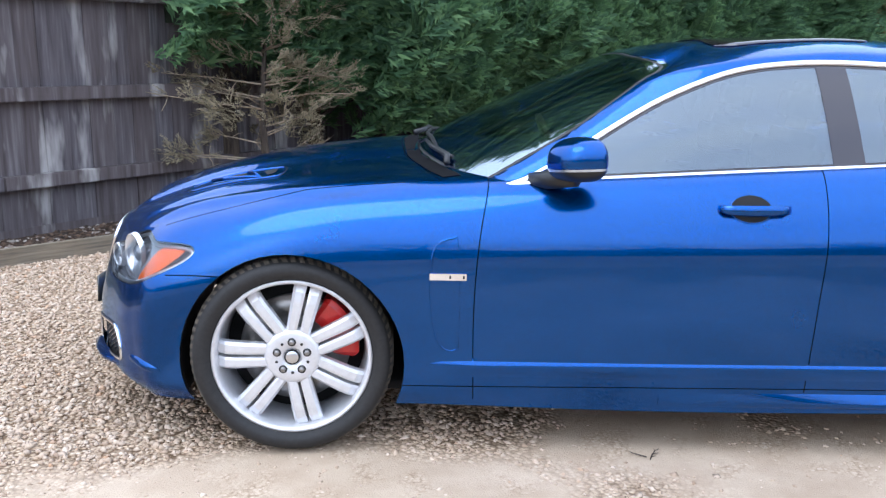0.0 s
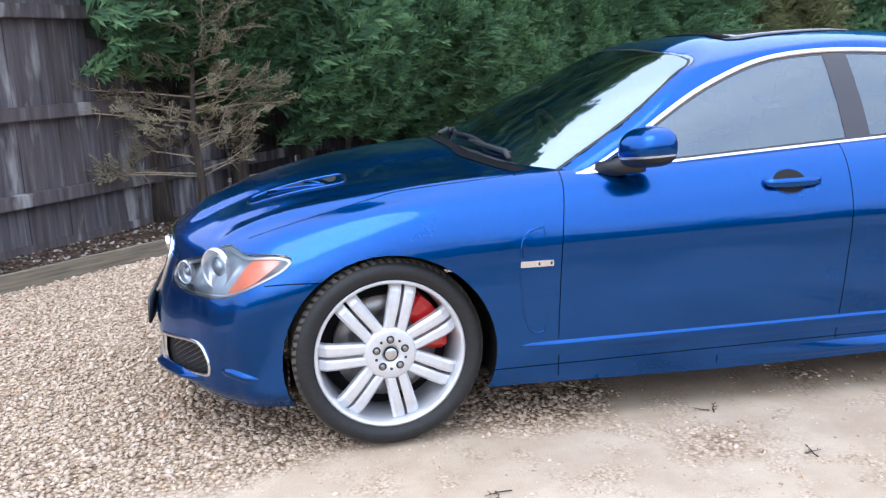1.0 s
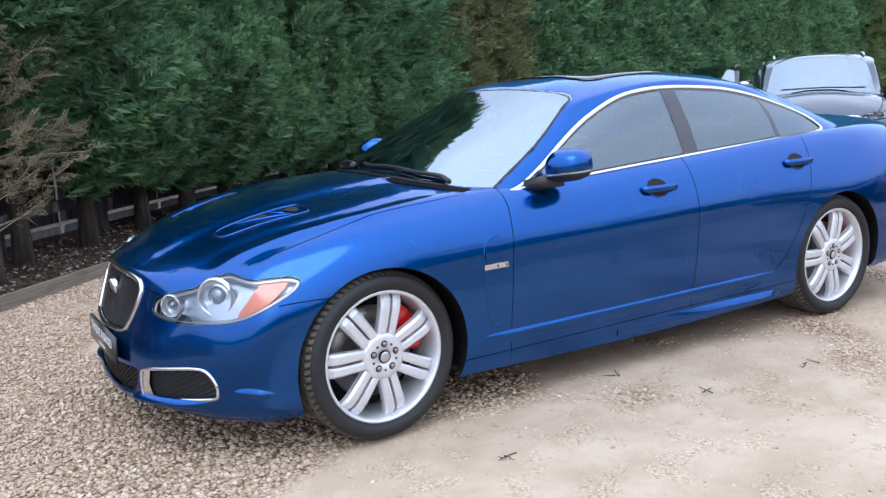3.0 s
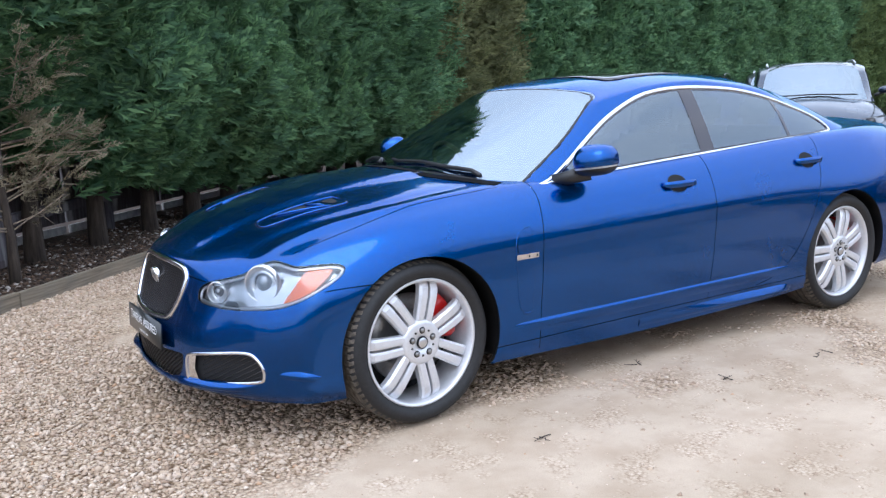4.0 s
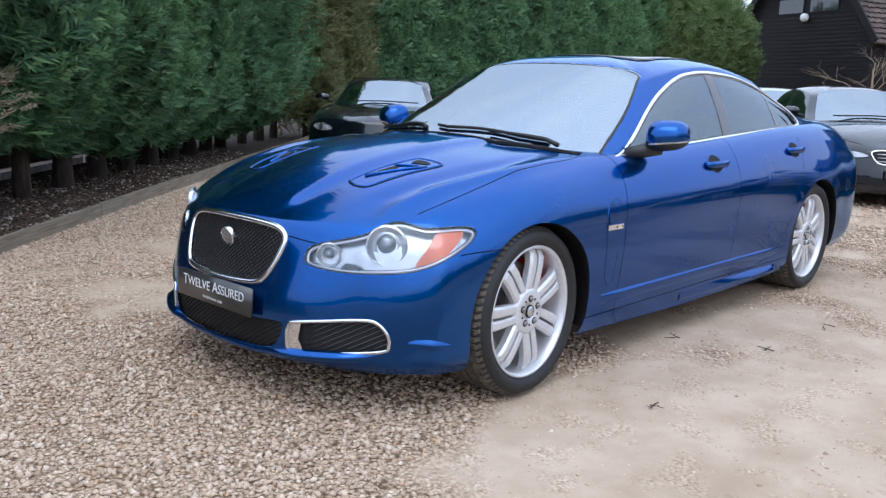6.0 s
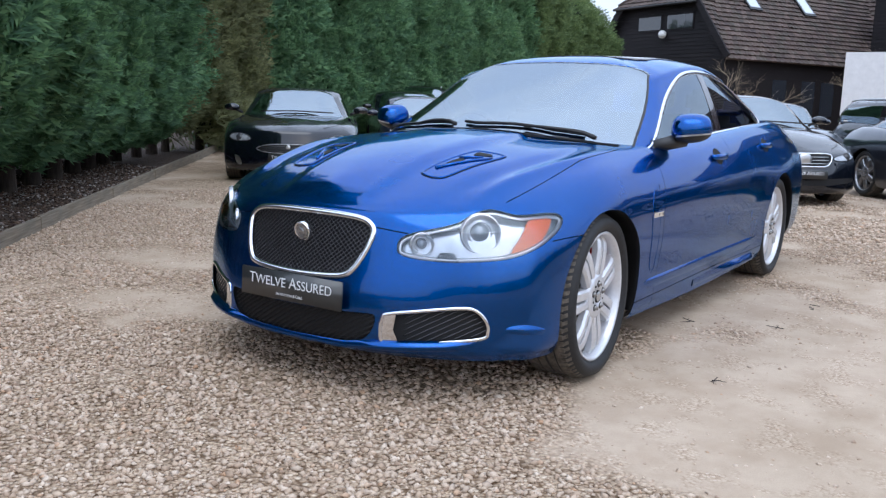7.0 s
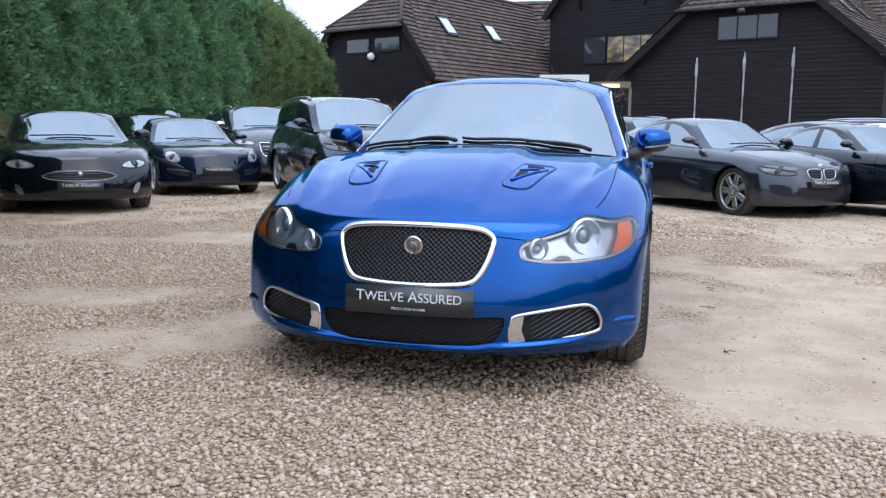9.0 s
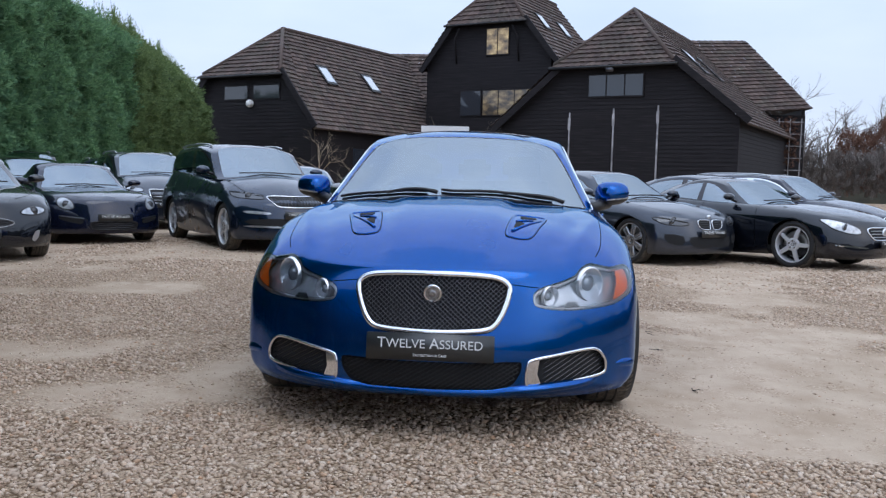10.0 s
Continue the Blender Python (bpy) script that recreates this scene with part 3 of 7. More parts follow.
        bmesh.ops.translate(dd, verts=dd.verts, vec=(.055 * math.cos(a + .628), fy - .0022, .055 * math.sin(a + .628)))
        part("rivet", dd, M_BLACK, wh)
    cp = bmesh.new()
    add_lathe(cp, [(.0005, fy - .008), (.014, fy - .0075), (.0195, fy - .0050), (.0215, fy - .0040)], 24)
    part("cap_disc", cp, M_SATIN, wh, "grey metal cap disc")
    cp = bmesh.new()
    add_lathe(cp, [(.0205, fy - .0036), (.0245, fy - .0045), (.0262, fy - .0020), (.0262, fy + .006)], 28)
    part("centre_cap", cp, M_VOID, wh, "black ring round the cap disc")
    dk = bmesh.new()
    add_lathe(dk, [(.0005, .012), (.09, .012), (.092, -.0), (.188, -.0), (.190, .012), (.188, .026), (.0005, .026)], 56)
    part("brake_disc", dk, M_STEEL, wh, "grey steel brake disc")
    vo = bmesh.new()
    add_lathe(vo, [(.0005, .05), (rim - .02, .05), (rim - .02, .06), (.0005, .06)], 32)
    part("backplate", vo, M_VOID, wh)
    if caliper:
        cb = bmesh.new()
        n2 = 14
        for (ra, rb_, ya, yb) in ((.125, .222, -.030, .050),):
            prev = None
            for i in range(n2 + 1):
                a = caliper + (i / n2 - .5) * 1.15
                ed = .012 if i in (0, n2) else 0
                ring = [cb.verts.new((rr * math.cos(a), yy, rr * math.sin(a))) for rr, yy in ((ra + ed, yb), (ra + ed, ya + ed), (ra + .03, ya - .008 + ed), (rb_ - .02, ya - .008 + ed), (rb_ - ed, ya + ed), (rb_ - ed, yb))]
                if prev:
                    for k in range(6):
                        cb.faces.new((prev[k], prev[(k + 1) % 6], ring[(k + 1) % 6], ring[k]))
                else:
                    cb.faces.new(ring)
                prev = ring
            cb.faces.new(prev[::-1])
        bmesh.ops.recalc_face_normals(cb, faces=cb.faces)
        part("brake_caliper", cb, M_CALIPER, wh, "red painted brake caliper", smooth=False)
    return wh


def cast_on(tree, o, d, far_):
    """Where a ray meets the body, or the body's nearest place to a point along it."""
    h = tree.ray_cast(o, d)[0]
    return h if h is not None else tree.find_nearest(o + d * far_)[0]


def blue_saloon():
    car = empty("saloon_car", "glossy blue metallic four-door saloon parked on gravel", "car")
    shell = loft(BODY_LANES, 14, 16)
    # the bonnet's raised middle, edged by a soft crease that widens towards the screen
    px, py, pz = shell[..., 0], shell[..., 1], shell[..., 2]
    line = .215 + .075 * np.clip((px + .72) / 1.05, 0, 1.2)
    on = np.clip((pz - .70) / .05, 0, 1) * (px < .42) * np.clip((px + .76) / .10, 0, 1)
    shell[..., 2] += on * (.016 / (1 + np.exp((py - line) / .014)) + .003 * np.exp(-((py - line + .02) / .022) ** 2))
    # a brow runs back from each lamp, with a hollow beside it
    brow = .600 + .13 * np.clip((px + .50) / .55, 0, 1)
    fade = np.clip((px + .60) / .16, 0, 1) * np.clip((.50 - px) / .45, 0, 1) * np.clip((pz - .69) / .04, 0, 1)
    shell[..., 2] += fade * (.011 * np.exp(-((py - brow) / .030) ** 2) - .010 * np.exp(-((py - brow + .085) / .040) ** 2))
    body = shell_bm(shell)
    tree = BVHTree.FromBMesh(body)
    lamp_polys = {}
    side_of = lambda c: 1 if c.y > 0 else -1
    # wheel arches
    for c in (ARCH_F, ARCH_R):
        fs = cut_poly(body, circle(c, ARCH_RAD), (X, Z), lambda p: abs(p.y) > .5 and p.z < .8)
        bmesh.ops.delete(body, geom=fs, context="FACES")
    inner = shrunk(body, .016)
    front = lambda p: p.x < -.35
    # openings of the front
    for poly in [smooth2(both(GRILLE), 3), smooth2(both(INTAKE), 3)]:
        bmesh.ops.delete(body, geom=cut_poly(body, poly, (Y, Z), front), context="FACES")
    for s in (-1, 1):
        fs = cut_poly(body, smooth2([(s * y, z) for y, z in FOG], 3), (Y, Z), front)
        bmesh.ops.delete(body, geom=fs, context="FACES")
    # head lamps
    covers = {}
    for s in (-1, 1):
        u = Vector((LAMP_U[0], -s * LAMP_U[1], 0)).normalized()
        base = u.dot(Vector((LAMP_AT[0], s * LAMP_AT[1], 0)))
        poly = smooth2([(base + a, z) for a, z in LAMP], 3)
        lamp_polys[s] = (u, base, poly)
        near = lambda p, s=s: p.x < -.16 and p.y * s > .2
        covers[s] = take(body, cut_poly(body, poly, (u, Z), near))
        bmesh.ops.delete(inner, geom=cut_poly(inner, grow(poly, -.006), (u, Z), near), context="FACES")
    # shut lines as real gaps
    side = lambda p: abs(p.y) > .55
    gap = .0036
    lines = [[(.665, .955), (.655, .90), (.632, .78), (.617, .62), (.613, .45), (.618, .20)],
             [(1.765, 1.01), (1.757, .95), (1.75, .80), (1.737, .5), (1.742, .20)],
             [(2.72, 1.06), (2.70, .98), (2.665, .86), (2.60, .70), (2.53, .56), (2.44, .42), (2.33, .325), (2.24, .285), (2.12, .262)],
             [(.36, .252), (.8, .25), (1.5, .25), (2.2, .252), (2.58, .26)],
             [(-.41, .620), (-.36, .624), (-.30, .626), (-.25, .626), (-.21, .626)]]
    for ln in lines:
        pts = [tuple(p) for p in spline(ln, 4)]
        bmesh.ops.delete(body, geom=cut_poly(body, band(pts, gap), (X, Z), side), context="FACES")
    for s in (-1, 1):
        hood = [tuple(p) for p in spline([(-.455, s * .690), (-.38, s * .712), (-.28, s * .728), (-.1, s * .742), (.15, s * .748), (.35, s * .748), (.475, s * .74)], 4)]
        bmesh.ops.delete(body, geom=cut_poly(body, band(hood, gap), (X, Y), lambda p, s=s: p.y * s > .3 and p.z > .655), context="FACES")
        nose = [(s * .295, .652), (s * .34, .649), (s * .39, .642), (s * .44, .636)]
        bmesh.ops.delete(body, geom=cut_poly(body, band(nose, gap), (Y, Z), front), context="FACES")
    rear = [(x, y) for x, y in smooth2([(.50, -.75), (.44, -.60), (.365, -.35), (.335, 0), (.365, .35), (.44, .60), (.50, .75)], 4, False)]
    bmesh.ops.delete(body, geom=cut_poly(body, band(rear, gap), (X, Y), lambda p: p.z > .8), context="FACES")
    # tail lamps
    tails = []
    for s in (-1, 1):
        fs = cut_poly(body, smooth2([(3.74, .86), (3.80, .93), (3.92, .97), (4.06, .95), (4.06, .86), (3.9, .835)], 3), (X, Z), lambda p, s=s: p.y * s > .3 and p.x > 3.5)
        tails.append(take(body, fs))
    # panels
    for isl in islands(body):
        area = sum(f.calc_area() for f in isl)
        if area < 2e-4:
            continue
        c = Vector((0, 0, 0))
        for f in isl:
            c += f.calc_center_median() * f.calc_area()
        c /= area
        if c.x < -.5 and area > .3 and c.z < .6:
            nm = "front_bumper"
        elif abs(c.y) < .2 and c.x < .3 and c.z > .75:
            nm = "bonnet"
        elif .6 < c.x < 1.78 and abs(c.y) > .6 and c.z > .3:
            nm = "front_door"
        elif 1.7 < c.x < 2.7 and abs(c.y) > .6 and c.z > .3:
            nm = "rear_door"
        elif abs(c.y) > .6 and c.x < .75 and c.z > .3:
            nm = "front_wing"
        elif abs(c.y) > .6 and c.z < .3:
            nm = "sill"
        else:
            nm = "body_panel"
        nb = bmesh.new()
        seen = {}
        for f in isl:
            for v in f.verts:
                if v not in seen:
                    seen[v] = nb.verts.new(v.co)
            nb.faces.new([seen[v] for v in f.verts])
        part(nm, nb, M_BLUE, car)
    body.free()
    # added near-black shell; the shade behind gaps and openings is its colour
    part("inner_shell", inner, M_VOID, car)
    for t in tails:
        part("tail_lamp", t, M_REDLENS, car, "red tail lamp lens")

    # ---- front openings ----
    ahead, way = Vector((-2, 0, 0)), X
    # near-black sheet behind the mesh holds the grille's inner shade
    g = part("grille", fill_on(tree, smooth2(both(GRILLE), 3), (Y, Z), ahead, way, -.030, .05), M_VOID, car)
    mb = bmesh.new()
    poly = grow(smooth2(both(GRILLE), 4), -.006)
    pitch = .0215
    for k in range(-26, 27):
        for sg in (-1, 1):
            run = []
            for i in range(-16, 17):
                y, z = k * pitch + sg * i * pitch * .5, .575 + i * pitch * .44
                if inside(poly, y, z):
                    hit = tree.ray_cast(Y * y + Z * z + ahead, way)
                    run.append(hit[0] + X * (.010 + .003 * sg))
                else:
                    if len(run) > 1:
                        add_tube(mb, run, .0024, 5)
                    run = []
            if len(run) > 1:
                add_tube(mb, run, .0024, 5)
    part("mesh", mb, M_MESH, g, "gloss black diamond mesh")
    for w_, lift, mt in ((.013, .000, M_CHROME),):
        part("surround", ring_on(tree, grow(smooth2(both(GRILLE), 4), -.004), (Y, Z), ahead, way, w_, lift, .8), mt, g, "polished chrome surround")
    hit = tree.ray_cast(Z * .612 + ahead, way)[0]
    bd = bmesh.new()
    add_lathe(bd, [(.0005, -.012), (.028, -.012), (.030, -.012), (.033, -.015), (.0375, -.015), (.0395, -.009), (.037, .006)], 36, axis="x")
    bmesh.ops.rotate(bd, verts=bd.verts, cent=(0, 0, 0), matrix=Matrix.Rotation(radians(-16), 3, "Y"))
    bmesh.ops.translate(bd, verts=bd.verts, vec=hit + X * .004)
    bdg = part("badge", bd, M_CHROME, g, "round chrome badge with a plain boss")
    fl_ = bmesh.new()
    add_lathe(fl_, [(.0005, -.0205), (.010, -.0200), (.015, -.0185), (.0165, -.0160), (.018, -.0150), (.0295, -.0145)], 28, axis="x")
    bmesh.ops.rotate(fl_, verts=fl_.verts, cent=(0, 0, 0), matrix=Matrix.Rotation(radians(-16), 3, "Y"))
    bmesh.ops.translate(fl_, verts=fl_.verts, vec=hit + X * .0025)
    part("field", fl_, M_BADGE, bdg, "grey metal badge field")

    def mesh_panel(outline, name, pitch, label, mat=None, deep=.009, edge=0.0):
        # backing sheet coloured as the shade inside the opening
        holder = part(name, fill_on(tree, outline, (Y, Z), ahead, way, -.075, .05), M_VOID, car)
        q = bmesh.new()
        ys = [p[0] for p in outline]
        zs = [p[1] for p in outline]
        yc, zc, ny, nz = (min(ys) + max(ys)) / 2, (min(zs) + max(zs)) / 2, int((max(ys) - min(ys)) / pitch) + 6, int((max(zs) - min(zs)) / (pitch * .3)) + 4
        for k in range(-ny, ny + 1):
            for sg in (-1, 1):
                run = []
                for i in range(-nz, nz + 1):
                    y, z = yc + k * pitch + sg * i * pitch * .5, zc + i * pitch * .30
                    ok = inside(outline, y, z) and abs(y) >= edge
                    if ok:
                        h = tree.ray_cast(Y * y + Z * z + ahead, way)[0]
                        run.append(h + X * (deep + .003 * sg))
                    if (not ok) and len(run) > 1:
                        add_tube(q, run, .0027, 5)
                    if not ok:
                        run = []
        part("mesh", q, mat or M_MESH, holder, label)
        return holder

    mesh_panel(smooth2(both(INTAKE), 3), "lower_intake", .030, "black plastic diamond mesh", M_BLACK, .015)
    for s in (-1, 1):
        fog = smooth2([(s * y, z) for y, z in FOG], 4)
        h = mesh_panel(fog, "side_intake", .034, "black plastic diamond mesh", None, .022, .448)
        part("surround", ring_on(tree, fog, (Y, Z), ahead, way, .0072, .001, .8), M_CHROME, h, "polished chrome surround")
        cut = smooth2([(s * .399, .330), (s * .418, .345), (s * .446, .349), (s * .438, .29), (s * .456, .240), (s * .416, .235), (s * .399, .244), (s * .395, .285)], 2)
        part("blade", fill_on(tree, cut, (Y, Z), ahead, way, -.001, .02), M_CHROME, h, "bright blank metal blade")
    # show plate
    pl = part("show_plate", box_bm(-.006, -.26, -.055, .006, .26, .055, bevel=.003), M_PLATE, car, "dark grey show plate with white lettering", m=pose(-.884, 0, .398, 0, 3, 0))
    lettering("TWELVE ASSURED", pl, pose(-.0068, 0, .014, 90, 0, -90))
    lettering("PROTECTION & CARE", pl, pose(-.0068, 0, -.033, 90, 0, -90))
    # ledge of the front lip
    lip, prev = bmesh.new(), None
    for i in range(61):
        y = -.70 + 1.40 * i / 60
        k = min(1, (.70 - abs(y)) / .10) * (.45 if abs(y) < .30 else min(1, .45 + (abs(y) - .30) / .10))
        hi = float(np.interp(abs(y), [0, .25, .36, .45, .70], [.208, .212, .232, .236, .250]))
        row = []
        for dz, o in ((.014, .0), (.002, -.027 * k), (-.010, -.028 * k), (-.034, .004)):
            h = cast_on(tree, Y * y + Z * (hi + dz) + ahead, way, 1.2)
            row.append(lip.verts.new(h + X * (o + .001) + Y * (o * -.6 * (1 if y > 0 else -1) * min(1, abs(y) / .3))))
        if prev:
            for q in range(3):
                lip.faces.new((prev[q], prev[q + 1], row[q + 1], row[q]))
        prev = row
    bmesh.ops.recalc_face_normals(lip, faces=lip.faces)
    part("front_lip", lip, M_BLUE, car)
    for s in (-1, 1):
        fold, prev = bmesh.new(), None
        into = Vector((.6, -s * .8, 0))
        for i in range(15):
            q = i / 14
            c = Vector((-.585 + .15 * q, s * (.785 + .07 * q), .305 - .012 * q)) - into
            k = math.sin(math.pi * min(1, q * 1.02)) ** .6
            row = []
            for dz, o in ((.022 * k + .002, .002), (.004, -.013 * k), (-.006, -.012 * k), (-.022, .002)):
                h = cast_on(tree, c + Z * dz, into, 1.0)
                row.append(fold.verts.new(h + into * (o + .0008)))
            if prev:
                for m_ in range(3):
                    fold.faces.new((prev[m_], prev[m_ + 1], row[m_ + 1], row[m_]))
            prev = row
        bmesh.ops.recalc_face_normals(fold, faces=fold.faces)
        part("bumper_fold", fold, M_BLUE, car)
    # ---- head lamps ----
    for s in (-1, 1):
        u, base, poly = lamp_polys[s]
        d = Vector((u.y, -u.x, 0))
        if d.x < 0:
            d = -d
        start = -d * 1.5
        lamp = part("headlamp", covers[s], M_CLEAR, car, "clear headlamp lens cover")
        ctr = u * (base + .08) + Z * .64
        bucket = fill_on(tree, grow(poly, .004), (u, Z), start, d, -.036, .03)
        part("reflector", bucket, M_LAMPINNER, lamp, "bright silver reflector")
        wall = bmesh.new()
        ra, rb = [], []
        for a, z in poly:
            o = u * a + Z * z + start
            hh = tree.ray_cast(o, d)
            p0 = hh[0] if hh[0] is not None else tree.find_nearest(o + d * 1.4)[0]
            ra.append(wall.verts.new(p0 + d * .002))
            rb.append(wall.verts.new(p0 + d * .050))
        for i in range(len(ra)):
            j = (i + 1) % len(ra)
            wall.faces.new((ra[i], ra[j], rb[j], rb[i]))
        part("housing", wall, M_LAMPINNER, lamp)
        part("bezel", ring_on(tree, grow(poly, -.009), (u, Z), start, d, .0075, -.010, .6), M_SATIN, lamp, "pale inner bezel")
        part("seal", ring_on(tree, grow(poly, .0005), (u, Z), start, d, .003, -.002, .6), M_BLACK, lamp, "thin black seal")
        amb = smooth2([(base - .222, .698), (base - .170, .703), (base - .122, .696), (base - .090, .645), (base - .050, .582), (base - .105, .592), (base - .172, .630)], 3)
        part("indicator", fill_on(tree, amb, (u, Z), start, d, -.012, .02), M_AMBER, lamp, "amber side indicator")
        for cu, cz, rr, nm in ((.058, .643, .074, "main_projector"), (.270, .598, .045, "dipped_projector")):
            o = u * (base + cu) + Z * cz + start
            p0 = tree.ray_cast(o, d)[0]
            rot = d.to_track_quat("Y", "Z").to_matrix().to_4x4()
            bz = bmesh.new()
            add_lathe(bz, [(rr * 1.04, .012), (rr, -.002), (rr * .95, -.006), (rr * .91, .002), (rr * .80, .010), (rr * .70, .020), (rr * .62, .017), (rr * .56, .012), (rr * .52, .018), (rr * .50, .03)], 40)
            bmesh.ops.transform(bz, matrix=Matrix.Translation(p0 + d * .016) @ rot, verts=bz.verts)
            pr = part(nm, bz, M_LAMPCHROME, lamp, "stepped chrome projector ring")
            lz = bmesh.new()
            add_lathe(lz, [(.0005, -.004), (rr * .22, -.002), (rr * .36, .004), (rr * .44, .010), (rr * .48, .022)], 28)
            bmesh.ops.transform(lz, matrix=Matrix.Translation(p0 + d * .020) @ rot, verts=lz.verts)
            part("projector_lens", lz, M_PROJ, lamp, "dark glass projector lens")
        wash = [(base + .140, .545), (base + .162, .576), (base + .205, .578), (base + .236, .545)]
        part("washer_cover", fill_on(tree, wash, (u, Z), start, d, -.006, .02), M_DARKLENS, lamp, "dark washer cover")

    # ---- bonnet vents: a raised lozenge round a sunk blue floor with two near-black patches, painted as the slots' shade, and a vane between them ----
    above = Z * 2
    for s in (-1, 1):
        flip = lambda rows: [(x, s * y) for x, y in rows]
        vp = smooth2(flip([(-.425, .292), (-.452, .318), (-.455, .362), (-.425, .402), (-.27, .442), (-.125, .474), (-.098, .458), (-.092, .40), (-.098, .345), (-.125, .328), (-.27, .306)]), 4)
        v = part("bonnet_vent", fill_on(tree, vp, (X, Y), above, -Z, .0025, .03), M_BLUE, car)
        part("rim", ring_on(tree, vp, (X, Y), above, -Z, .0060, .001, .9), M_BLUE, v)
        part("edge", ring_on(tree, grow(vp, .007), (X, Y), above, -Z, .0014, .0010, .6), M_VOID, v, "dark shut line round the vent")
        for slot in ([(-.172, .366), (-.150, .356), (-.122, .358), (-.120, .398), (-.127, .428), (-.148, .432), (-.158, .402)], [(-.330, .327), (-.30, .328), (-.252, .338), (-.242, .358), (-.258, .374), (-.292, .358)]):
            part("slot", fill_on(tree, smooth2(flip(slot), 3), (X, Y), above, -Z, .0045, .03), M_VOID, v, "near-black patch as the shade of a vent slot")
        for run, rad in (([(-.385, .318), (-.31, .362), (-.24, .405), (-.17, .452)], .008), ([(-.24, .335), (-.205, .372), (-.185, .418)], .007)):
            bb = bmesh.new()
            add_tube(bb, [tree.ray_cast(X * x + Y * y + above, -Z)[0] + Z * .004 for x, y in flip(run)], rad, 6, r2=rad * .7)
            part("vane", bb, M_BLUE, v)
    # ---- wing vent with bright bar ----
    for s in (-1, 1):
        out, into = Y * (2 * s), -Y * s
        vent = smooth2([(.488, .74), (.545, .765), (.562, .74), (.562, .42), (.556, .385), (.52, .385), (.492, .43), (.474, .55), (.472, .66)], 3)
        v = part("wing_vent", fill_on(tree, vent, (X, Z), out, into, .001, .02), M_BLUE, car)
        part("rim", ring_on(tree, vent, (X, Z), out, into, .0045, .0, .6), M_BLUE, v)
        scoop = smooth2([(.486, .735), (.52, .752), (.535, .735), (.53, .66), (.482, .66)], 3)
        part("scoop", fill_on(tree, scoop, (X, Z), out, into, .004, .02), M_BLUE, v)
        bar = bmesh.new()
        pts = [tree.ray_cast(X * x + Z * .641 + out, into)[0] for x in (.468, .508, .548, .588)]
        for a, b in zip(pts, pts[1:]):
            add_box(bar, a.x, min(a.y, b.y) - .006, a.z - .011, b.x, max(a.y, b.y) + .006, a.z + .011)
        bmesh.ops.remove_doubles(bar, verts=bar.verts, dist=.0005)
        part("bright_bar", bar, M_CHROME, v, "chrome bar with small dark marks", smooth=False)
        for x in (.535, .579):
            mk = box_bm(x - .003, s * .9 - .02, .636, x + .003, s * .9 + .02, .646)
            yy = tree.ray_cast(X * x + Z * .641 + out, into)[0].y
            bmesh.ops.translate(mk, verts=mk.verts, vec=(0, yy - s * .9 - s * .0125, 0))
            part("mark", mk, M_BLACK, v)
        # lower door crease trim and sill blade
        blade = bmesh.new()
        pts = []
        for i in range(25):
            x = .46 + i * (2.40 - .46) / 24
            pts.append((x, i / 24))
        prev = None
        for x, q in pts:
            k = min(1, q / .06) * min(1, (1 - q) / .12)
            h = tree.ray_cast(X * x + Z * .31 + out, into)[0]
            row = [blade.verts.new((x, h.y - s * .004, .352)), blade.verts.new((x, h.y + s * (.010 * k + .001), .338 - .002)), blade.verts.new((x, h.y + s * (.012 * k + .001), .325)), blade.verts.new((x, h.y - s * .004, .285))]
            if prev:
                for i in range(3):
                    blade.faces.new((prev[i], prev[i + 1], row[i + 1], row[i]))
            prev = row
        bmesh.ops.recalc_face_normals(blade, faces=blade.faces)
        part("door_crease", blade, M_BLUE, car)
        flare, prev = bmesh.new(), None
        for i in range(25):
            q = i / 24
            x = 1.25 + 1.17 * q
            k = min(1, q / .7) ** 1.5 * min(1, (1 - q) / .05)
            row = []
            for z_, o in ((.236, -.002), (.205, .004 + .020 * k), (.192, .004 + .024 * k), (.172, -.004)):
                h = cast_on(tree, X * x + Z * z_ + out, into, 1.12)
                row.append(flare.verts.new(h + Y * (s * o)))
            if prev:
                for m_ in range(3):
                    flare.faces.new((prev[m_], prev[m_ + 1], row[m_ + 1], row[m_]))
            prev = row
        bmesh.ops.recalc_face_normals(flare, faces=flare.faces)
        part("sill_flare", flare, M_BLUE, car)
        # door handles
        for hx in (1.515, 2.575):
            hz = .868 if hx < 2 else .905
            cupp = [(hx - .01 + .068 * math.cos(a), hz + .043 * math.sin(a)) for a in [2 * math.pi * i / 28 for i in range(28)]]
            # flat near-black patch: the cup's recess shade as colour
            hd = part("door_handle", fill_on(tree, cupp, (X, Z), out, into, .0015, .02), M_VOID, car, "blue pull handle over a dark cup")
            part("cup_rim", ring_on(tree, cupp, (X, Z), out, into, .003, .0, .7), M_BLUE, hd)
            grip = bmesh.new()
            yy = tree.ray_cast(X * hx + Z * hz + out, into)[0].y
            rows = []
            for i in range(13):
                q = i / 12
                x = hx - .115 + .23 * q
                e = math.sin(math.pi * min(1, max(0, q))) ** .35
                yo = yy + s * (.012 + .026 * e)
                hh = .011 + .006 * e
                rows.append([grip.verts.new((x, yo - s * .018, hz - hh)), grip.verts.new((x, yo - s * .002, hz - hh)), grip.verts.new((x, yo, hz)), grip.verts.new((x, yo - s * .003, hz + hh)), grip.verts.new((x, yo - s * .018, hz + hh))])
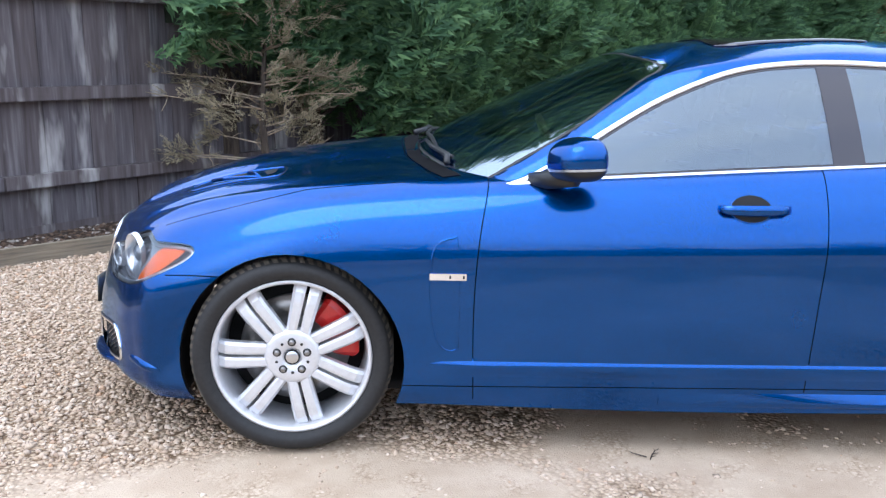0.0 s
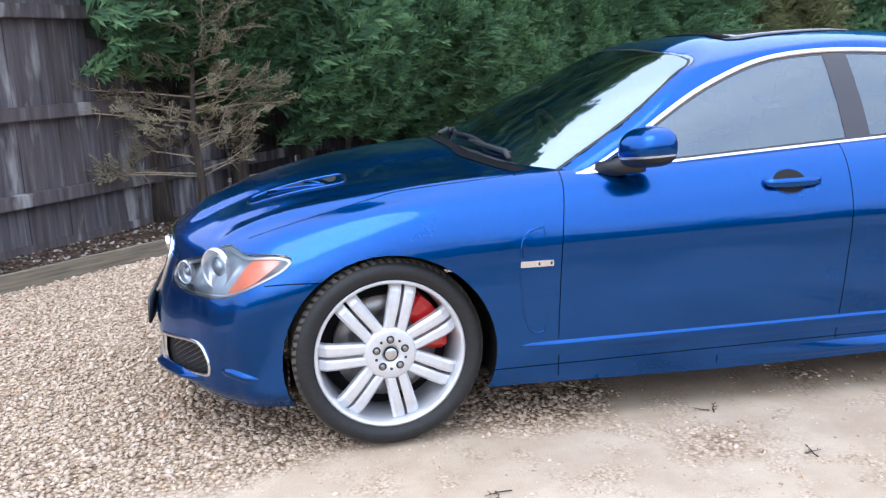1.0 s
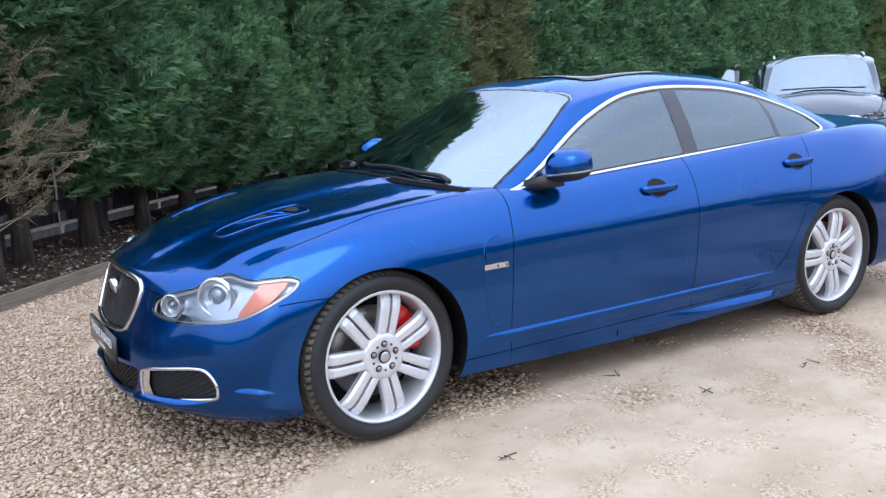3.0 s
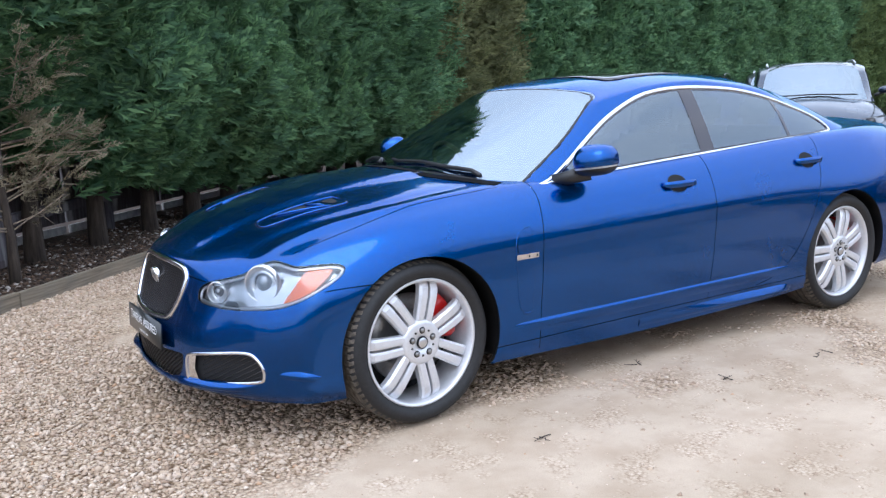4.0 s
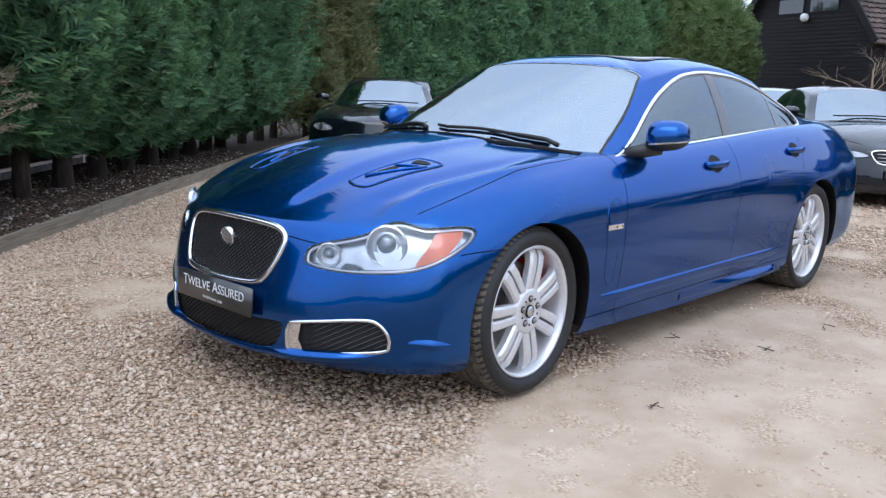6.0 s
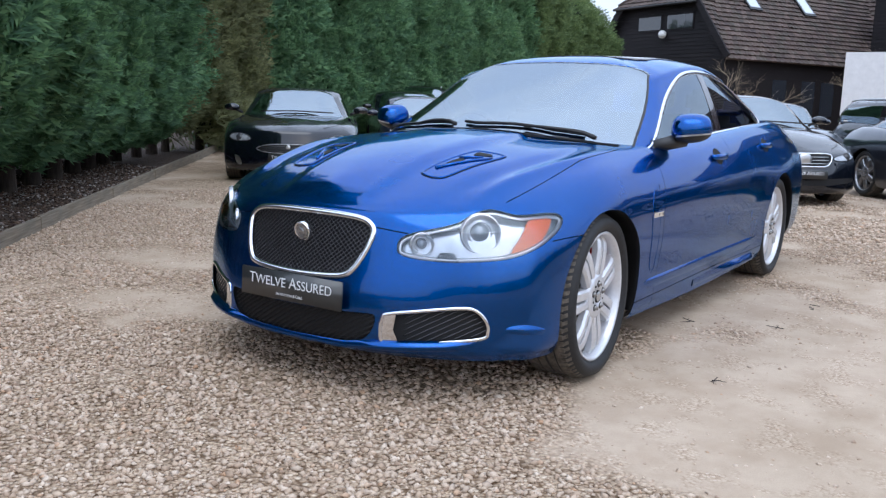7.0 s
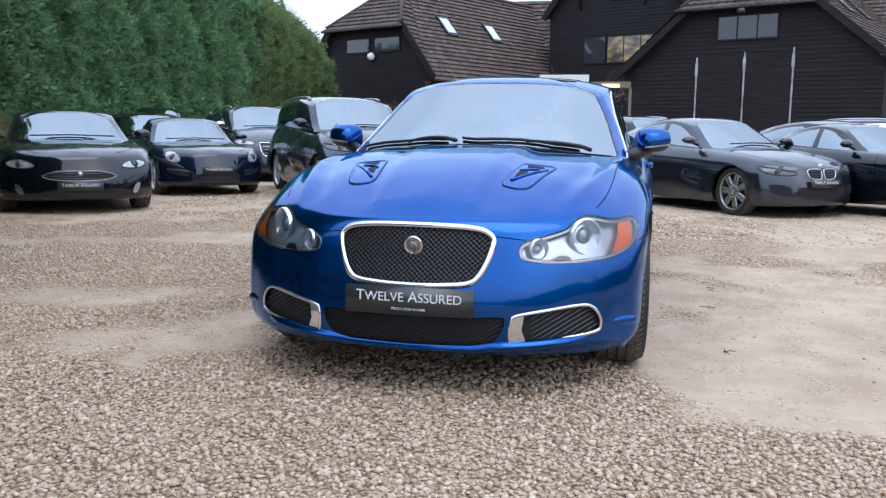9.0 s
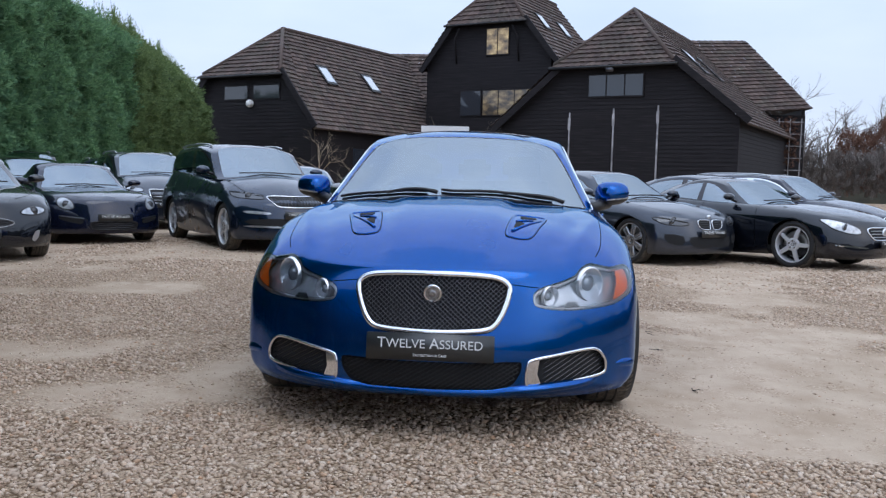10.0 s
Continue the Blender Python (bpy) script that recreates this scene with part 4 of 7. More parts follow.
            for a, b in zip(rows, rows[1:]):
                for k in range(5):
                    grip.faces.new((a[k], a[(k + 1) % 5], b[(k + 1) % 5], b[k]))
            grip.faces.new(rows[0])
            grip.faces.new(rows[-1][::-1])
            bmesh.ops.recalc_face_normals(grip, faces=grip.faces)
            part("grip", grip, M_BLUE, hd, "blue handle grip")
        # door mirror: a shell, a dark underside and a clear strip round its front edge
        def mirror_shell(grow_=1.0, keep=None):
            mb = bmesh.new()
            bmesh.ops.create_uvsphere(mb, u_segments=36, v_segments=24, radius=1)
            if keep:
                bmesh.ops.delete(mb, geom=[f for f in mb.faces if not keep(f.calc_center_median())], context="FACES")
            for v in mb.verts:
                x, y, z = v.co
                x, y = math.copysign(abs(x) ** .8, x), math.copysign(abs(y) ** .62, y)
                sx = .112 if x < 0 else .050
                zz = math.copysign(abs(z) ** .85, z) * (.078 if z > 0 else .064)
                v.co = Vector((x * sx * (1 - .10 * y), y * .098, zz * (1 - .10 * y) + .008 * y)) * grow_
            bmesh.ops.rotate(mb, verts=mb.verts, cent=(0, 0, 0), matrix=Matrix.Rotation(radians(-20), 3, "Z"))
            for v in mb.verts:
                v.co.y *= s
            bmesh.ops.translate(mb, verts=mb.verts, vec=(.960, s * .905, 1.018))
            bmesh.ops.recalc_face_normals(mb, faces=mb.faces)
            return mb

        mr = part("door_mirror", mirror_shell(), M_BLUE, car)
        part("lower_cap", mirror_shell(1.014, lambda c: c.z < -.42), M_BLACK, mr, "black lower cap")
        part("repeater", mirror_shell(1.016, lambda c: -.42 < c.z < -.20 and c.y > -.55 and c.x < .55), M_WHITELENS, mr, "clear repeater strip")
        base_ = bmesh.new()
        add_tube(base_, [(.80, s * .76, .935), (.86, s * .82, .948), (.93, s * .88, .972)], .026, 10, r2=.040)
        part("arm", base_, M_BLACK, mr, "black mirror arm")

    # ---- wheels ----
    for x in (0, 2.909):
        for s in (-1, 1):
            m = pose(x, s * .776, .343, 0, 0, 3.5 if x == 0 else 0) @ (pose(0, 0, 0) if s < 0 else pose(0, 0, 0, 0, 0, 180))
            wheel(car, m, caliper=.45 if s < 0 else 2.6)
            ln = bmesh.new()
            prev = None
            for i in range(25):
                a = -.30 + (math.pi + .6) * i / 24
                rr = ARCH_RAD + .004
                c = ARCH_F if x == 0 else ARCH_R
                h = tree.ray_cast(Vector((c[0] + (rr + .006) * math.cos(a), s * 2, max(.19, c[1] + (rr + .006) * math.sin(a)))), -Y * s)[0]
                yo = abs(h.y) if h is not None else .87
                q = ARCH_RAD - .001
                row = [ln.verts.new((c[0] + q * math.cos(a), s * (yo - .001), c[1] + q * math.sin(a))), ln.verts.new((c[0] + q * math.cos(a), s * (yo - .022), c[1] + q * math.sin(a))),
                       ln.verts.new((c[0] + rr * math.cos(a), s * (yo - .03), c[1] + rr * math.sin(a))), ln.verts.new((c[0] + rr * math.cos(a), s * .55, c[1] + rr * math.sin(a)))]
                if prev:
                    for k in range(3):
                        ln.faces.new((prev[k], prev[k + 1], row[k + 1], row[k]))
                prev = row
            part("arch_liner", ln, M_BLACK, car, "black wheel arch liner")
    fl = box_bm(-.35, -.72, .17, 3.6, .72, .20)
    part("floor_pan", fl, M_VOID, car)

    # ---- cabin ----
    cab = shell_bm(loft(CABIN_LANES, 12, 8))
    ctree = BVHTree.FromBMesh(cab)
    sides = lambda p: abs(p.y) > .35 and p.z > .85
    dlo = smooth2(DLO, 4)
    fs = cut_poly(cab, dlo, (X, Z), sides)
    sidewin = take(cab, fs)
    glassy = grow(dlo, -.020)
    # upper door frames: glass areas
    panes = [("front_pane", [(.2, .8), (1.835, .8), (1.735, 1.5), (.2, 1.5)]), ("rear_pane", [(1.945, .8), (2.60, .8), (2.485, 1.5), (1.835, 1.5)]), ("quarter_pane", [(2.625, .8), (3.5, .8), (3.5, 1.5), (2.51, 1.5)])]
    cut_poly(sidewin, glassy, (X, Z), lambda p: True)
    for nm, quad in panes:
        cut_poly(sidewin, quad, (X, Z), lambda p: True)
    got = {}
    for f in sidewin.faces:
        c = f.calc_center_median()
        k = "pillar"
        if inside(glassy, c.x, c.z):
            for nm, quad in panes:
                if inside(quad, c.x, c.z):
                    k = nm
        got.setdefault((k, c.y > 0), []).append(f)
    keys = {k: [tuple(v.co.copy() for v in f.verts) for f in fs] for k, fs in got.items()}
    for (k, sd), faces in keys.items():
        nb = bmesh.new()
        seen = {}
        for vs in faces:
            row = []
            for co in vs:
                key = (round(co.x, 5), round(co.y, 5), round(co.z, 5))
                if key not in seen:
                    seen[key] = nb.verts.new(co + Vector((0, -.004 if sd else .004, 0)) * (1 if k != "pillar" else .5))
                row.append(seen[key])
            if len(set(row)) > 2:
                try:
                    nb.faces.new(row)
                except ValueError:
                    pass
        bmesh.ops.recalc_face_normals(nb, faces=nb.faces)
        ob = part(k, nb, M_GLASS if k != "pillar" else M_PILLAR, car, "tinted side glass" if k != "pillar" else "dark plum-black door pillar trim")
        if k != "pillar":
            ob.visible_shadow = False
    sidewin.free()
    for s in (-1, 1):
        part("window_trim", ring_on(ctree, grow(dlo, -.004), (X, Z), Y * (2 * s), -Y * s, .011, .001, .55), M_CHROME, car, "polished chrome window trim")
    # windscreen and rear screen
    ws = smooth2([(0, .985), (.35, .972), (.60, .945), (.728, .925), (.712, .99), (.640, 1.16), (.582, 1.262), (.545, 1.302), (.42, 1.338), (.2, 1.354), (0, 1.358)], 3, False)
    wsp = ws + [(-y, z) for y, z in ws[::-1] if y > 1e-6]
    scr = take(cab, cut_poly(cab, wsp, (Y, Z), lambda p: p.x < 1.42))
    ob = part("windscreen", scr, M_SCREEN, car, "clear windscreen reflecting the sky")
    ob.visible_shadow = False
    part("windscreen_seal", ring_on(ctree, grow(wsp, -.004), (Y, Z), Vector((-2, 0, 0)), X, .008, -.002, .45), M_BLACK, car, "black windscreen seal")
    rs = smooth2([(0, 1.09), (.35, 1.085), (.50, 1.075), (.49, 1.14), (.42, 1.28), (.36, 1.31), (.2, 1.325), (0, 1.33)], 3, False)
    rsp = rs + [(-y, z) for y, z in rs[::-1] if y > 1e-6]
    rscr = take(cab, cut_poly(cab, rsp, (Y, Z), lambda p: p.x > 2.6))
    ob = part("rear_screen", rscr, M_GLASS, car, "tinted rear screen")
    ob.visible_shadow = False
    part("roof", thick(cab, .012), M_BLUE, car)
    sr = [(1.50, -.38), (1.50, .38), (1.56, .42), (2.02, .42), (2.06, .38), (2.06, -.38), (2.02, -.42), (1.56, -.42)]
    part("sunroof", thick(fill_on(ctree, sr, (X, Y), Z * 3, -Z, .005, .08), .004), M_PILLAR, car, "dark tinted glass sunroof panel")
    # cowl and wipers
    cwp = [(.342, 0), (.372, .35), (.447, .60), (.507, .72), (.57, .70), (.50, .55), (.43, .3), (.40, 0)]
    cpts = [tuple(p) for p in spline(cwp[:4], 4)] + [tuple(p) for p in spline(cwp[4:], 4)]
    full = cpts + [(x, -y) for x, y in cpts[::-1] if y > 1e-6]
    part("cowl_panel", fill_on(tree, full, (X, Y), above, -Z, .002, .05), M_COWL, car, "black plastic scuttle panel")
    foot = lambda y: float(np.interp(abs(y), [0, .42, .60, .72], [.37, .43, .52, .60]))

    def on_screen(x, y, lift):
        h = max(t.z for t in [q for q in (ctree.ray_cast(Vector((x, y, 3)), -Z)[0], tree.ray_cast(Vector((x, y, 3)), -Z)[0]) if q is not None])
        return Vector((x, y, h + lift))

    for y0, y1 in ((-.60, .02), (.10, .62)):
        wb = bmesh.new()
        add_tube(wb, [on_screen(foot(y) + (.0 if q == 0 else .035), y, .020 + .012 * math.sin(math.pi * q / 5)) for q, y in enumerate([y0 + (y1 - y0) * (.0 + .11 * i) for i in range(6)])], .012, 6, r2=.007)
        w_ob = part("wiper", wb, M_BLACK, car, "black wiper arm")
        bl = bmesh.new()
        add_tube(bl, [on_screen(foot(y) + .050 + .02 * i / 9, y, .013) for i, y in enumerate([y0 + .06 + (y1 - y0) * i / 9 for i in range(10)])], .008, 6)
        part("blade", bl, M_BLACK, w_ob)
    # sharkfin line on the roof edge and interior
    dash = bmesh.new()
    add_box(dash, .50, -.68, .80, 1.05, .68, .925, bevel=.03)
    part("dashboard", dash, M_LEATHER, car, "dark leather dashboard")
    swh = bmesh.new()
    pts = [(1.02 - .08 * math.sin(a), -.36 * -1 + .18 * math.cos(a), .90 + .17 * math.sin(a)) for a in [2 * math.pi * i / 24 for i in range(25)]]
    add_tube(swh, pts, .014, 6)
    part("steering_wheel", swh, M_LEATHER, car)
    for sx, ys in ((1.45, (-.37, .37)), (2.35, (-.40, 0.0, .40))):
        for y in ys:
            st = bmesh.new()
            add_box(st, sx - .28, y - .24, .38, sx + .22, y + .24, .55, bevel=.05)
            add_box(st, -.06, y - .235, 0, .07, y + .235, .60, bevel=.05, m=pose(sx + .22, 0, .50, 0, 14, 0))
            add_box(st, -.04, y - .13, 0, .05, y + .13, .17, bevel=.04, m=pose(sx + .37, 0, 1.09, 0, 8, 0))
            part("seat", st, M_LEATHER, car, "dark leather seat")
    return car


M_PROJ = Mat("projector_glass", (0.30, 0.32, 0.35), 0.08, 0.5, coat=1.0).m
M_PILLAR = Mat("plum_black_gloss", (0.016, 0.010, 0.016), 0.12, 0.0, coat=0.8).m
blue_saloon()

# ---- the other parked cars, shaped from one template ----
def lerp_map(keys, vals):
    return lambda v: float(np.interp(v, keys, vals) + (v - keys[-1] if v > keys[-1] else 0) + (v - keys[0] if v < keys[0] else 0))


def template():
    """Pieces of a plain car in the saloon's own measures: name -> list of faces (lists of points)."""
    out = {}
    body = shell_bm(loft(BODY_LANES, 6, 4))
    for c in (ARCH_F, ARCH_R):
        bmesh.ops.delete(body, geom=cut_poly(body, circle(c, ARCH_RAD, 28), (X, Z), lambda p: abs(p.y) > .5 and p.z < .8), context="FACES")
    for ln in ([(.655, .955), (.63, .78), (.615, .5), (.618, .24)], [(1.765, 1.01), (1.75, .80), (1.742, .24)]):
        bmesh.ops.delete(body, geom=cut_poly(body, band([tuple(p) for p in spline(ln, 2)], .009), (X, Z), lambda p: abs(p.y) > .55), context="FACES")
    for s in (-1, 1):
        hood = [tuple(p) for p in spline([(-.60, s * .45), (-.40, s * .62), (-.1, s * .71), (.3, s * .735), (.475, s * .74)], 3)]
        bmesh.ops.delete(body, geom=cut_poly(body, band(hood, .009), (X, Y), lambda p, s=s: p.y * s > .3 and p.z > .70), context="FACES")
    cab = shell_bm(loft(CABIN_LANES, 6, 4))
    dlo = smooth2(DLO, 2)
    side = take(cab, cut_poly(cab, dlo, (X, Z), lambda p: abs(p.y) > .35 and p.z > .85))
    g = grow(dlo, -.022)
    cut_poly(side, g, (X, Z), lambda p: True)
    bar = [(1.745, .8), (1.93, .8), (1.84, 1.5), (1.74, 1.5)]
    cut_poly(side, bar, (X, Z), lambda p: True)
    ws = [(0, .985), (.35, .972), (.62, .945), (.69, .945), (.665, 1.0), (.585, 1.17), (.53, 1.285), (.48, 1.335), (.3, 1.357), (0, 1.366)]
    scr = take(cab, cut_poly(cab, ws + [(-y, z) for y, z in ws[::-1] if y > 1e-6], (Y, Z), lambda p: p.x < 1.42))
    rs = [(0, 1.09), (.35, 1.085), (.50, 1.075), (.49, 1.14), (.42, 1.28), (.36, 1.31), (0, 1.33)]
    rsc = take(cab, cut_poly(cab, rs + [(-y, z) for y, z in rs[::-1] if y > 1e-6], (Y, Z), lambda p: p.x > 2.6))
    faces = lambda b: [[v.co.copy() for v in f.verts] for f in b.faces]
    inner = shrunk(body, .03)
    out["body"], out["cabin"], out["windscreen"], out["rear_screen"], out["inner"] = faces(body), faces(cab), faces(scr), faces(rsc), faces(inner)
    for f in side.faces:
        c = f.calc_center_median()
        k = "pillar"
        if inside(g, c.x, c.z) and not inside(bar, c.x, c.z):
            k = ("front" if c.x < 1.84 else "rear") + ("_l" if c.y < 0 else "_r")
        out.setdefault(k, []).append([v.co.copy() for v in f.verts])
    for b in (body, cab, side, scr, rsc, inner):
        b.free()
    return out


TEMPLATE = template()


def faces_bm(faces, f):
    bm = bmesh.new()
    seen = {}
    for vs in faces:
        row = []
        for co in vs:
            k = (round(co.x, 4), round(co.y, 4), round(co.z, 4))
            if k not in seen:
                seen[k] = bm.verts.new(f(co))
            row.append(seen[k])
        if len(set(row)) == len(row):
            try:
                bm.faces.new(row)
            except ValueError:
                pass
    return bm


def other_car(name, label, at, az, mat, L=4.6, W=1.85, H=1.4, wb=2.75, fo=.88, belt=.95, hood=1.0, cabin=(.36, 1.27, 1.95, 2.62, 3.53), r=.33, lamps=None, grille=None, lows=(), rails=False,
              plate=.40, rim=None, mirror=None, spokes=5, badge=None, chrome_line=False):
    """at: the front's middle on the ground; az: degrees, from front to tail."""
    car = empty(name, label, "car", pose(*at, 0, 0, az) @ pose(fo, 0, 0), group="parked cars in the yard")
    ro = L - fo - wb
    bx = lerp_map([-.88, -.40, .40, 2.51, 3.31, 4.10], [-fo, -.40, .40, wb - .40, wb + .40, wb + ro])
    k = r / .343
    bz = lerp_map([0, .17, .70, .77, 1.02, 1.09], [0, .17 * k + .02 * (H > 1.5), .70 * k, .70 * k + .07, belt + .04, belt + .11])
    ys = W / 1.87
    cx = lerp_map([.36, 1.27, 1.95, 2.62, 3.53], list(cabin))
    cz = lerp_map([.90, 1.03, 1.42], [belt - .06, belt + .05, H])

    def fb(p):
        z = bz(p.z)
        if p.z > .70 and p.x < .65:
            z = bz(.70) + (z - bz(.70)) * (hood if p.x < .3 else hood + (1 - hood) * (p.x - .3) / .35)
        return Vector((bx(p.x), p.y * ys, z))

    tall = H > 1.44
    roof_now = lambda x: float(np.interp(x, [2.0, 2.4, 2.62, 2.86, 3.22, 3.53], [1.42, 1.395, 1.35, 1.285, 1.175, 1.06]))
    roof_tall = lambda x: float(np.interp(x, [2.0, 2.4, 2.62, 2.86, 3.22, 3.53], [1.42, 1.42, 1.415, 1.39, 1.29, 1.06]))

    def fc(p):
        z, y = p.z, p.y
        if tall and z > 1.0 and p.x > 2.0:
            z = 1.0 + (z - 1.0) * (roof_tall(p.x) - 1.0) / max(.05, roof_now(p.x) - 1.0)
        if tall:
            y *= 1 + .16 * min(1, max(0, (p.z - .95) / .36))
        return Vector((cx(p.x), y * ys, cz(z)))

    def recalc(b):
        bmesh.ops.recalc_face_normals(b, faces=b.faces)
        return b

    bb = recalc(faces_bm(TEMPLATE["body"], fb))
    tree = BVHTree.FromBMesh(bb)
    part("body", bb, mat, car)
    # added dark shell, coloured as the shade behind the shut lines
    part("inner_shell", faces_bm(TEMPLATE["inner"], fb), M_VOID, car)
    part("roof", recalc(faces_bm(TEMPLATE["cabin"], fc)), mat, car)
    for nm, key, mt in (("windscreen", "windscreen", M_FARSCREEN), ("rear_screen", "rear_screen", M_FARSCREEN), ("side_window", "front_l", M_FARSCREEN), ("side_window", "front_r", M_FARSCREEN), ("side_window", "rear_l", M_FARSCREEN),
                        ("side_window", "rear_r", M_FARSCREEN), ("pillar", "pillar", M_CHROME if chrome_line else M_PILLAR)):
        ob = part(nm, recalc(faces_bm(TEMPLATE[key], fc)), mt, car)
        if nm != "pillar":
            ob.visible_shadow = False
    ahead = Vector((-fo - 2, 0, 0))
    for s in (-1, 1):
        for x in (0, wb):
            wheel(car, pose(x, s * (W / 2 - .155), r) @ (pose(0, 0, 0) if s < 0 else pose(0, 0, 0, 0, 0, 180)), r=r, w=.115, rim=r * .76, spokes=spokes, twin=spokes > 5, mat=rim or M_WHEEL, fine=False, caliper=None)
        for poly, mt, lift, lab in lamps or ():
            q = smooth2([(s * y, z) for y, z in poly], 3)
            hl = part("headlamp", fill_on(tree, q, (Y, Z), ahead, X, lift, .04), mt, car, lab)
            part("rim", ring_on(tree, q, (Y, Z), ahead, X, .007, lift, .6), M_BLACK, hl)
            yc, zc = sum(p[0] for p in q) / len(q), sum(p[1] for p in q) / len(q)
            h = tree.ray_cast(Y * yc + Z * zc + ahead, X)
            if h[0] is not None:
                lz = bmesh.new()
                add_lathe(lz, [(.0005, -.012), (.03, -.008), (.042, .0), (.05, -.006), (.056, .004)], 20, axis="x")
                bmesh.ops.translate(lz, verts=lz.verts, vec=h[0] - X * .008)
                part("projector", lz, M_DARKLENS, hl, "round projector lens")
        # M_VOID patches here are intake shade laid on as colour
        for poly, mt, lab in lows:
            q = smooth2([(s * y, z) for y, z in poly], 2)
            part("bumper_trim", fill_on(tree, q, (Y, Z), ahead, X, .005, .04), mt, car, lab)
        mb = bmesh.new()
        bmesh.ops.create_uvsphere(mb, u_segments=14, v_segments=10, radius=1)
        for v in mb.verts:
            v.co = Vector((v.co.x * .07, v.co.y * .115, v.co.z * (.06 if v.co.z > 0 else .05)))
        mx = cx(.36) + .55 * (cx(1.27) - cx(.36))
        bmesh.ops.translate(mb, verts=mb.verts, vec=(mx, s * (W / 2 + .02), belt + .09))
        mr = part("door_mirror", mb, mirror or mat, car)
        ar = bmesh.new()
        add_tube(ar, [(mx - .02, s * (W / 2 - .14), belt + .02), (mx, s * (W / 2 - .04), belt + .06)], .022, 6)
        part("arm", ar, M_BLACK, mr)
        if rails:
            rl = bmesh.new()
            pts = []
            for q in range(9):
                x = cx(1.5) + (cx(2.62) - cx(1.5)) * q / 8
                pts.append((x, s * .60 * ys, cz(1.385) + .045 * math.sin(math.pi * min(1, max(0, q / 8))) ** .4 - .01))
            add_tube(rl, pts, .016, 6)
            part("roof_rail", rl, M_SATIN, car, "bright roof rail")
    if grille:
        for poly, kind in grille:
            q = smooth2(both(poly), 3) if poly[0][0] == 0 else None
            sides_ = [q] if q else [smooth2([(s * y, z) for y, z in poly], 3) for s in (-1, 1)]
            for q in sides_:
                # flat dark sheet, the grille opening's shade put into its colour
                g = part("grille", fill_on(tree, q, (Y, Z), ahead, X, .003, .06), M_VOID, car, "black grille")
                part("surround", ring_on(tree, q, (Y, Z), ahead, X, .006 if kind in ("kidney", "thin") else .010, .004, .8), M_BADGE if kind == "thin" else M_CHROME if kind != "dark" else M_BLACK, g, "grille surround")
                zs = [p[1] for p in q]
                yl = [p[0] for p in q]
                n = 4 if kind != "slats" else 0
                for i in range(1, n):
                    z = min(zs) + (max(zs) - min(zs)) * i / n
                    row = [p for p in [(min(yl) + (max(yl) - min(yl)) * j / 14, z) for j in range(15)] if inside(q, *p)]
                    if len(row) > 1:
                        t = bmesh.new()
                        add_tube(t, [tree.ray_cast(Y * a + Z * b + ahead, X)[0] - X * .006 for a, b in row], .005, 5)
                        part("bar", t, M_SATIN if kind == "bright" else M_MESH, g)
                if kind == "slats":
                    for j in range(1, 17):
                        y = min(yl) + (max(yl) - min(yl)) * j / 17
                        row = [(y, min(zs) + (max(zs) - min(zs)) * i / 8) for i in range(9)]
                        row = [p for p in row if inside(q, *p)]
                        if len(row) > 1:
                            t = bmesh.new()
                            add_tube(t, [tree.ray_cast(Y * a + Z * b + ahead, X)[0] - X * .006 for a, b in row], .007, 5)
                            part("bar", t, M_MESH, g)
    if badge:
        h = tree.ray_cast(Z * badge[0] + ahead, X)[0]
        b_ = bmesh.new()
        add_lathe(b_, [(.0005, -.014), (badge[1] * .7, -.013), (badge[1], -.006), (badge[1], .012)], 24, axis="x")
        bmesh.ops.translate(b_, verts=b_.verts, vec=h - X * .004)
        part("badge", b_, M_SATIN, car, "round bright badge")
    if plate:
        h = tree.ray_cast(Z * plate + ahead, X)[0]
        pl = part("show_plate", box_bm(-.006, -.26, -.055, .006, .26, .055, bevel=.003), M_PLATE, car, "dark plate with white lettering", m=pose(h.x - .035, 0, plate))
        lettering("TWELVE ASSURED", pl, pose(-.0068, 0, .014, 90, 0, -90))
        for yy in (-1, 1):
            part("bracket", box_bm(0, yy * .18 - .02, -.03, .045, yy * .18 + .02, .03), M_BLACK, pl)
    for y in (-.37, .37):
        sb = bmesh.new()
        add_box(sb, cx(1.45), (y - .23) * ys, .45, cx(1.45) + .16, (y + .23) * ys, belt + .10, bevel=.05)
        add_box(sb, cx(1.45) + .08, (y - .12) * ys, belt + .13, cx(1.45) + .17, (y + .12) * ys, belt + .28, bevel=.03)
        part("front_seat", sb, M_LEATHER, car)
    ds = box_bm(cx(.36) + .15, -.66 * ys, belt - .2, cx(.36) + .62, .66 * ys, belt - .03, bevel=.03)
    part("dashboard", ds, M_LEATHER, car)
    ax = bmesh.new()
    add_box(ax, -.45, -W / 2 + .12, .18 * k, wb + .5, W / 2 - .12, .32)
    part("floor_pan", ax, M_VOID, car)
    for y0, y1 in ((-.55, .02), (.0, .5)):
        wp = bmesh.new()
        add_tube(wp, [(cx(.46) + .02 * abs(y), y * ys, belt + .065 - .03 * abs(y)) for y in [y0 + (y1 - y0) * i / 5 for i in range(6)]], .010, 5)
        part("wiper", wp, M_BLACK, car)
    return car


OVAL_LAMP = [(.50, .60), (.56, .645), (.68, .665), (.77, .65), (.80, .61), (.74, .575), (.62, .565), (.53, .575)]
EYE_LAMP = [(.55, .58), (.56, .66), (.62, .72), (.70, .715), (.745, .66), (.73, .59), (.66, .55), (.59, .55)]
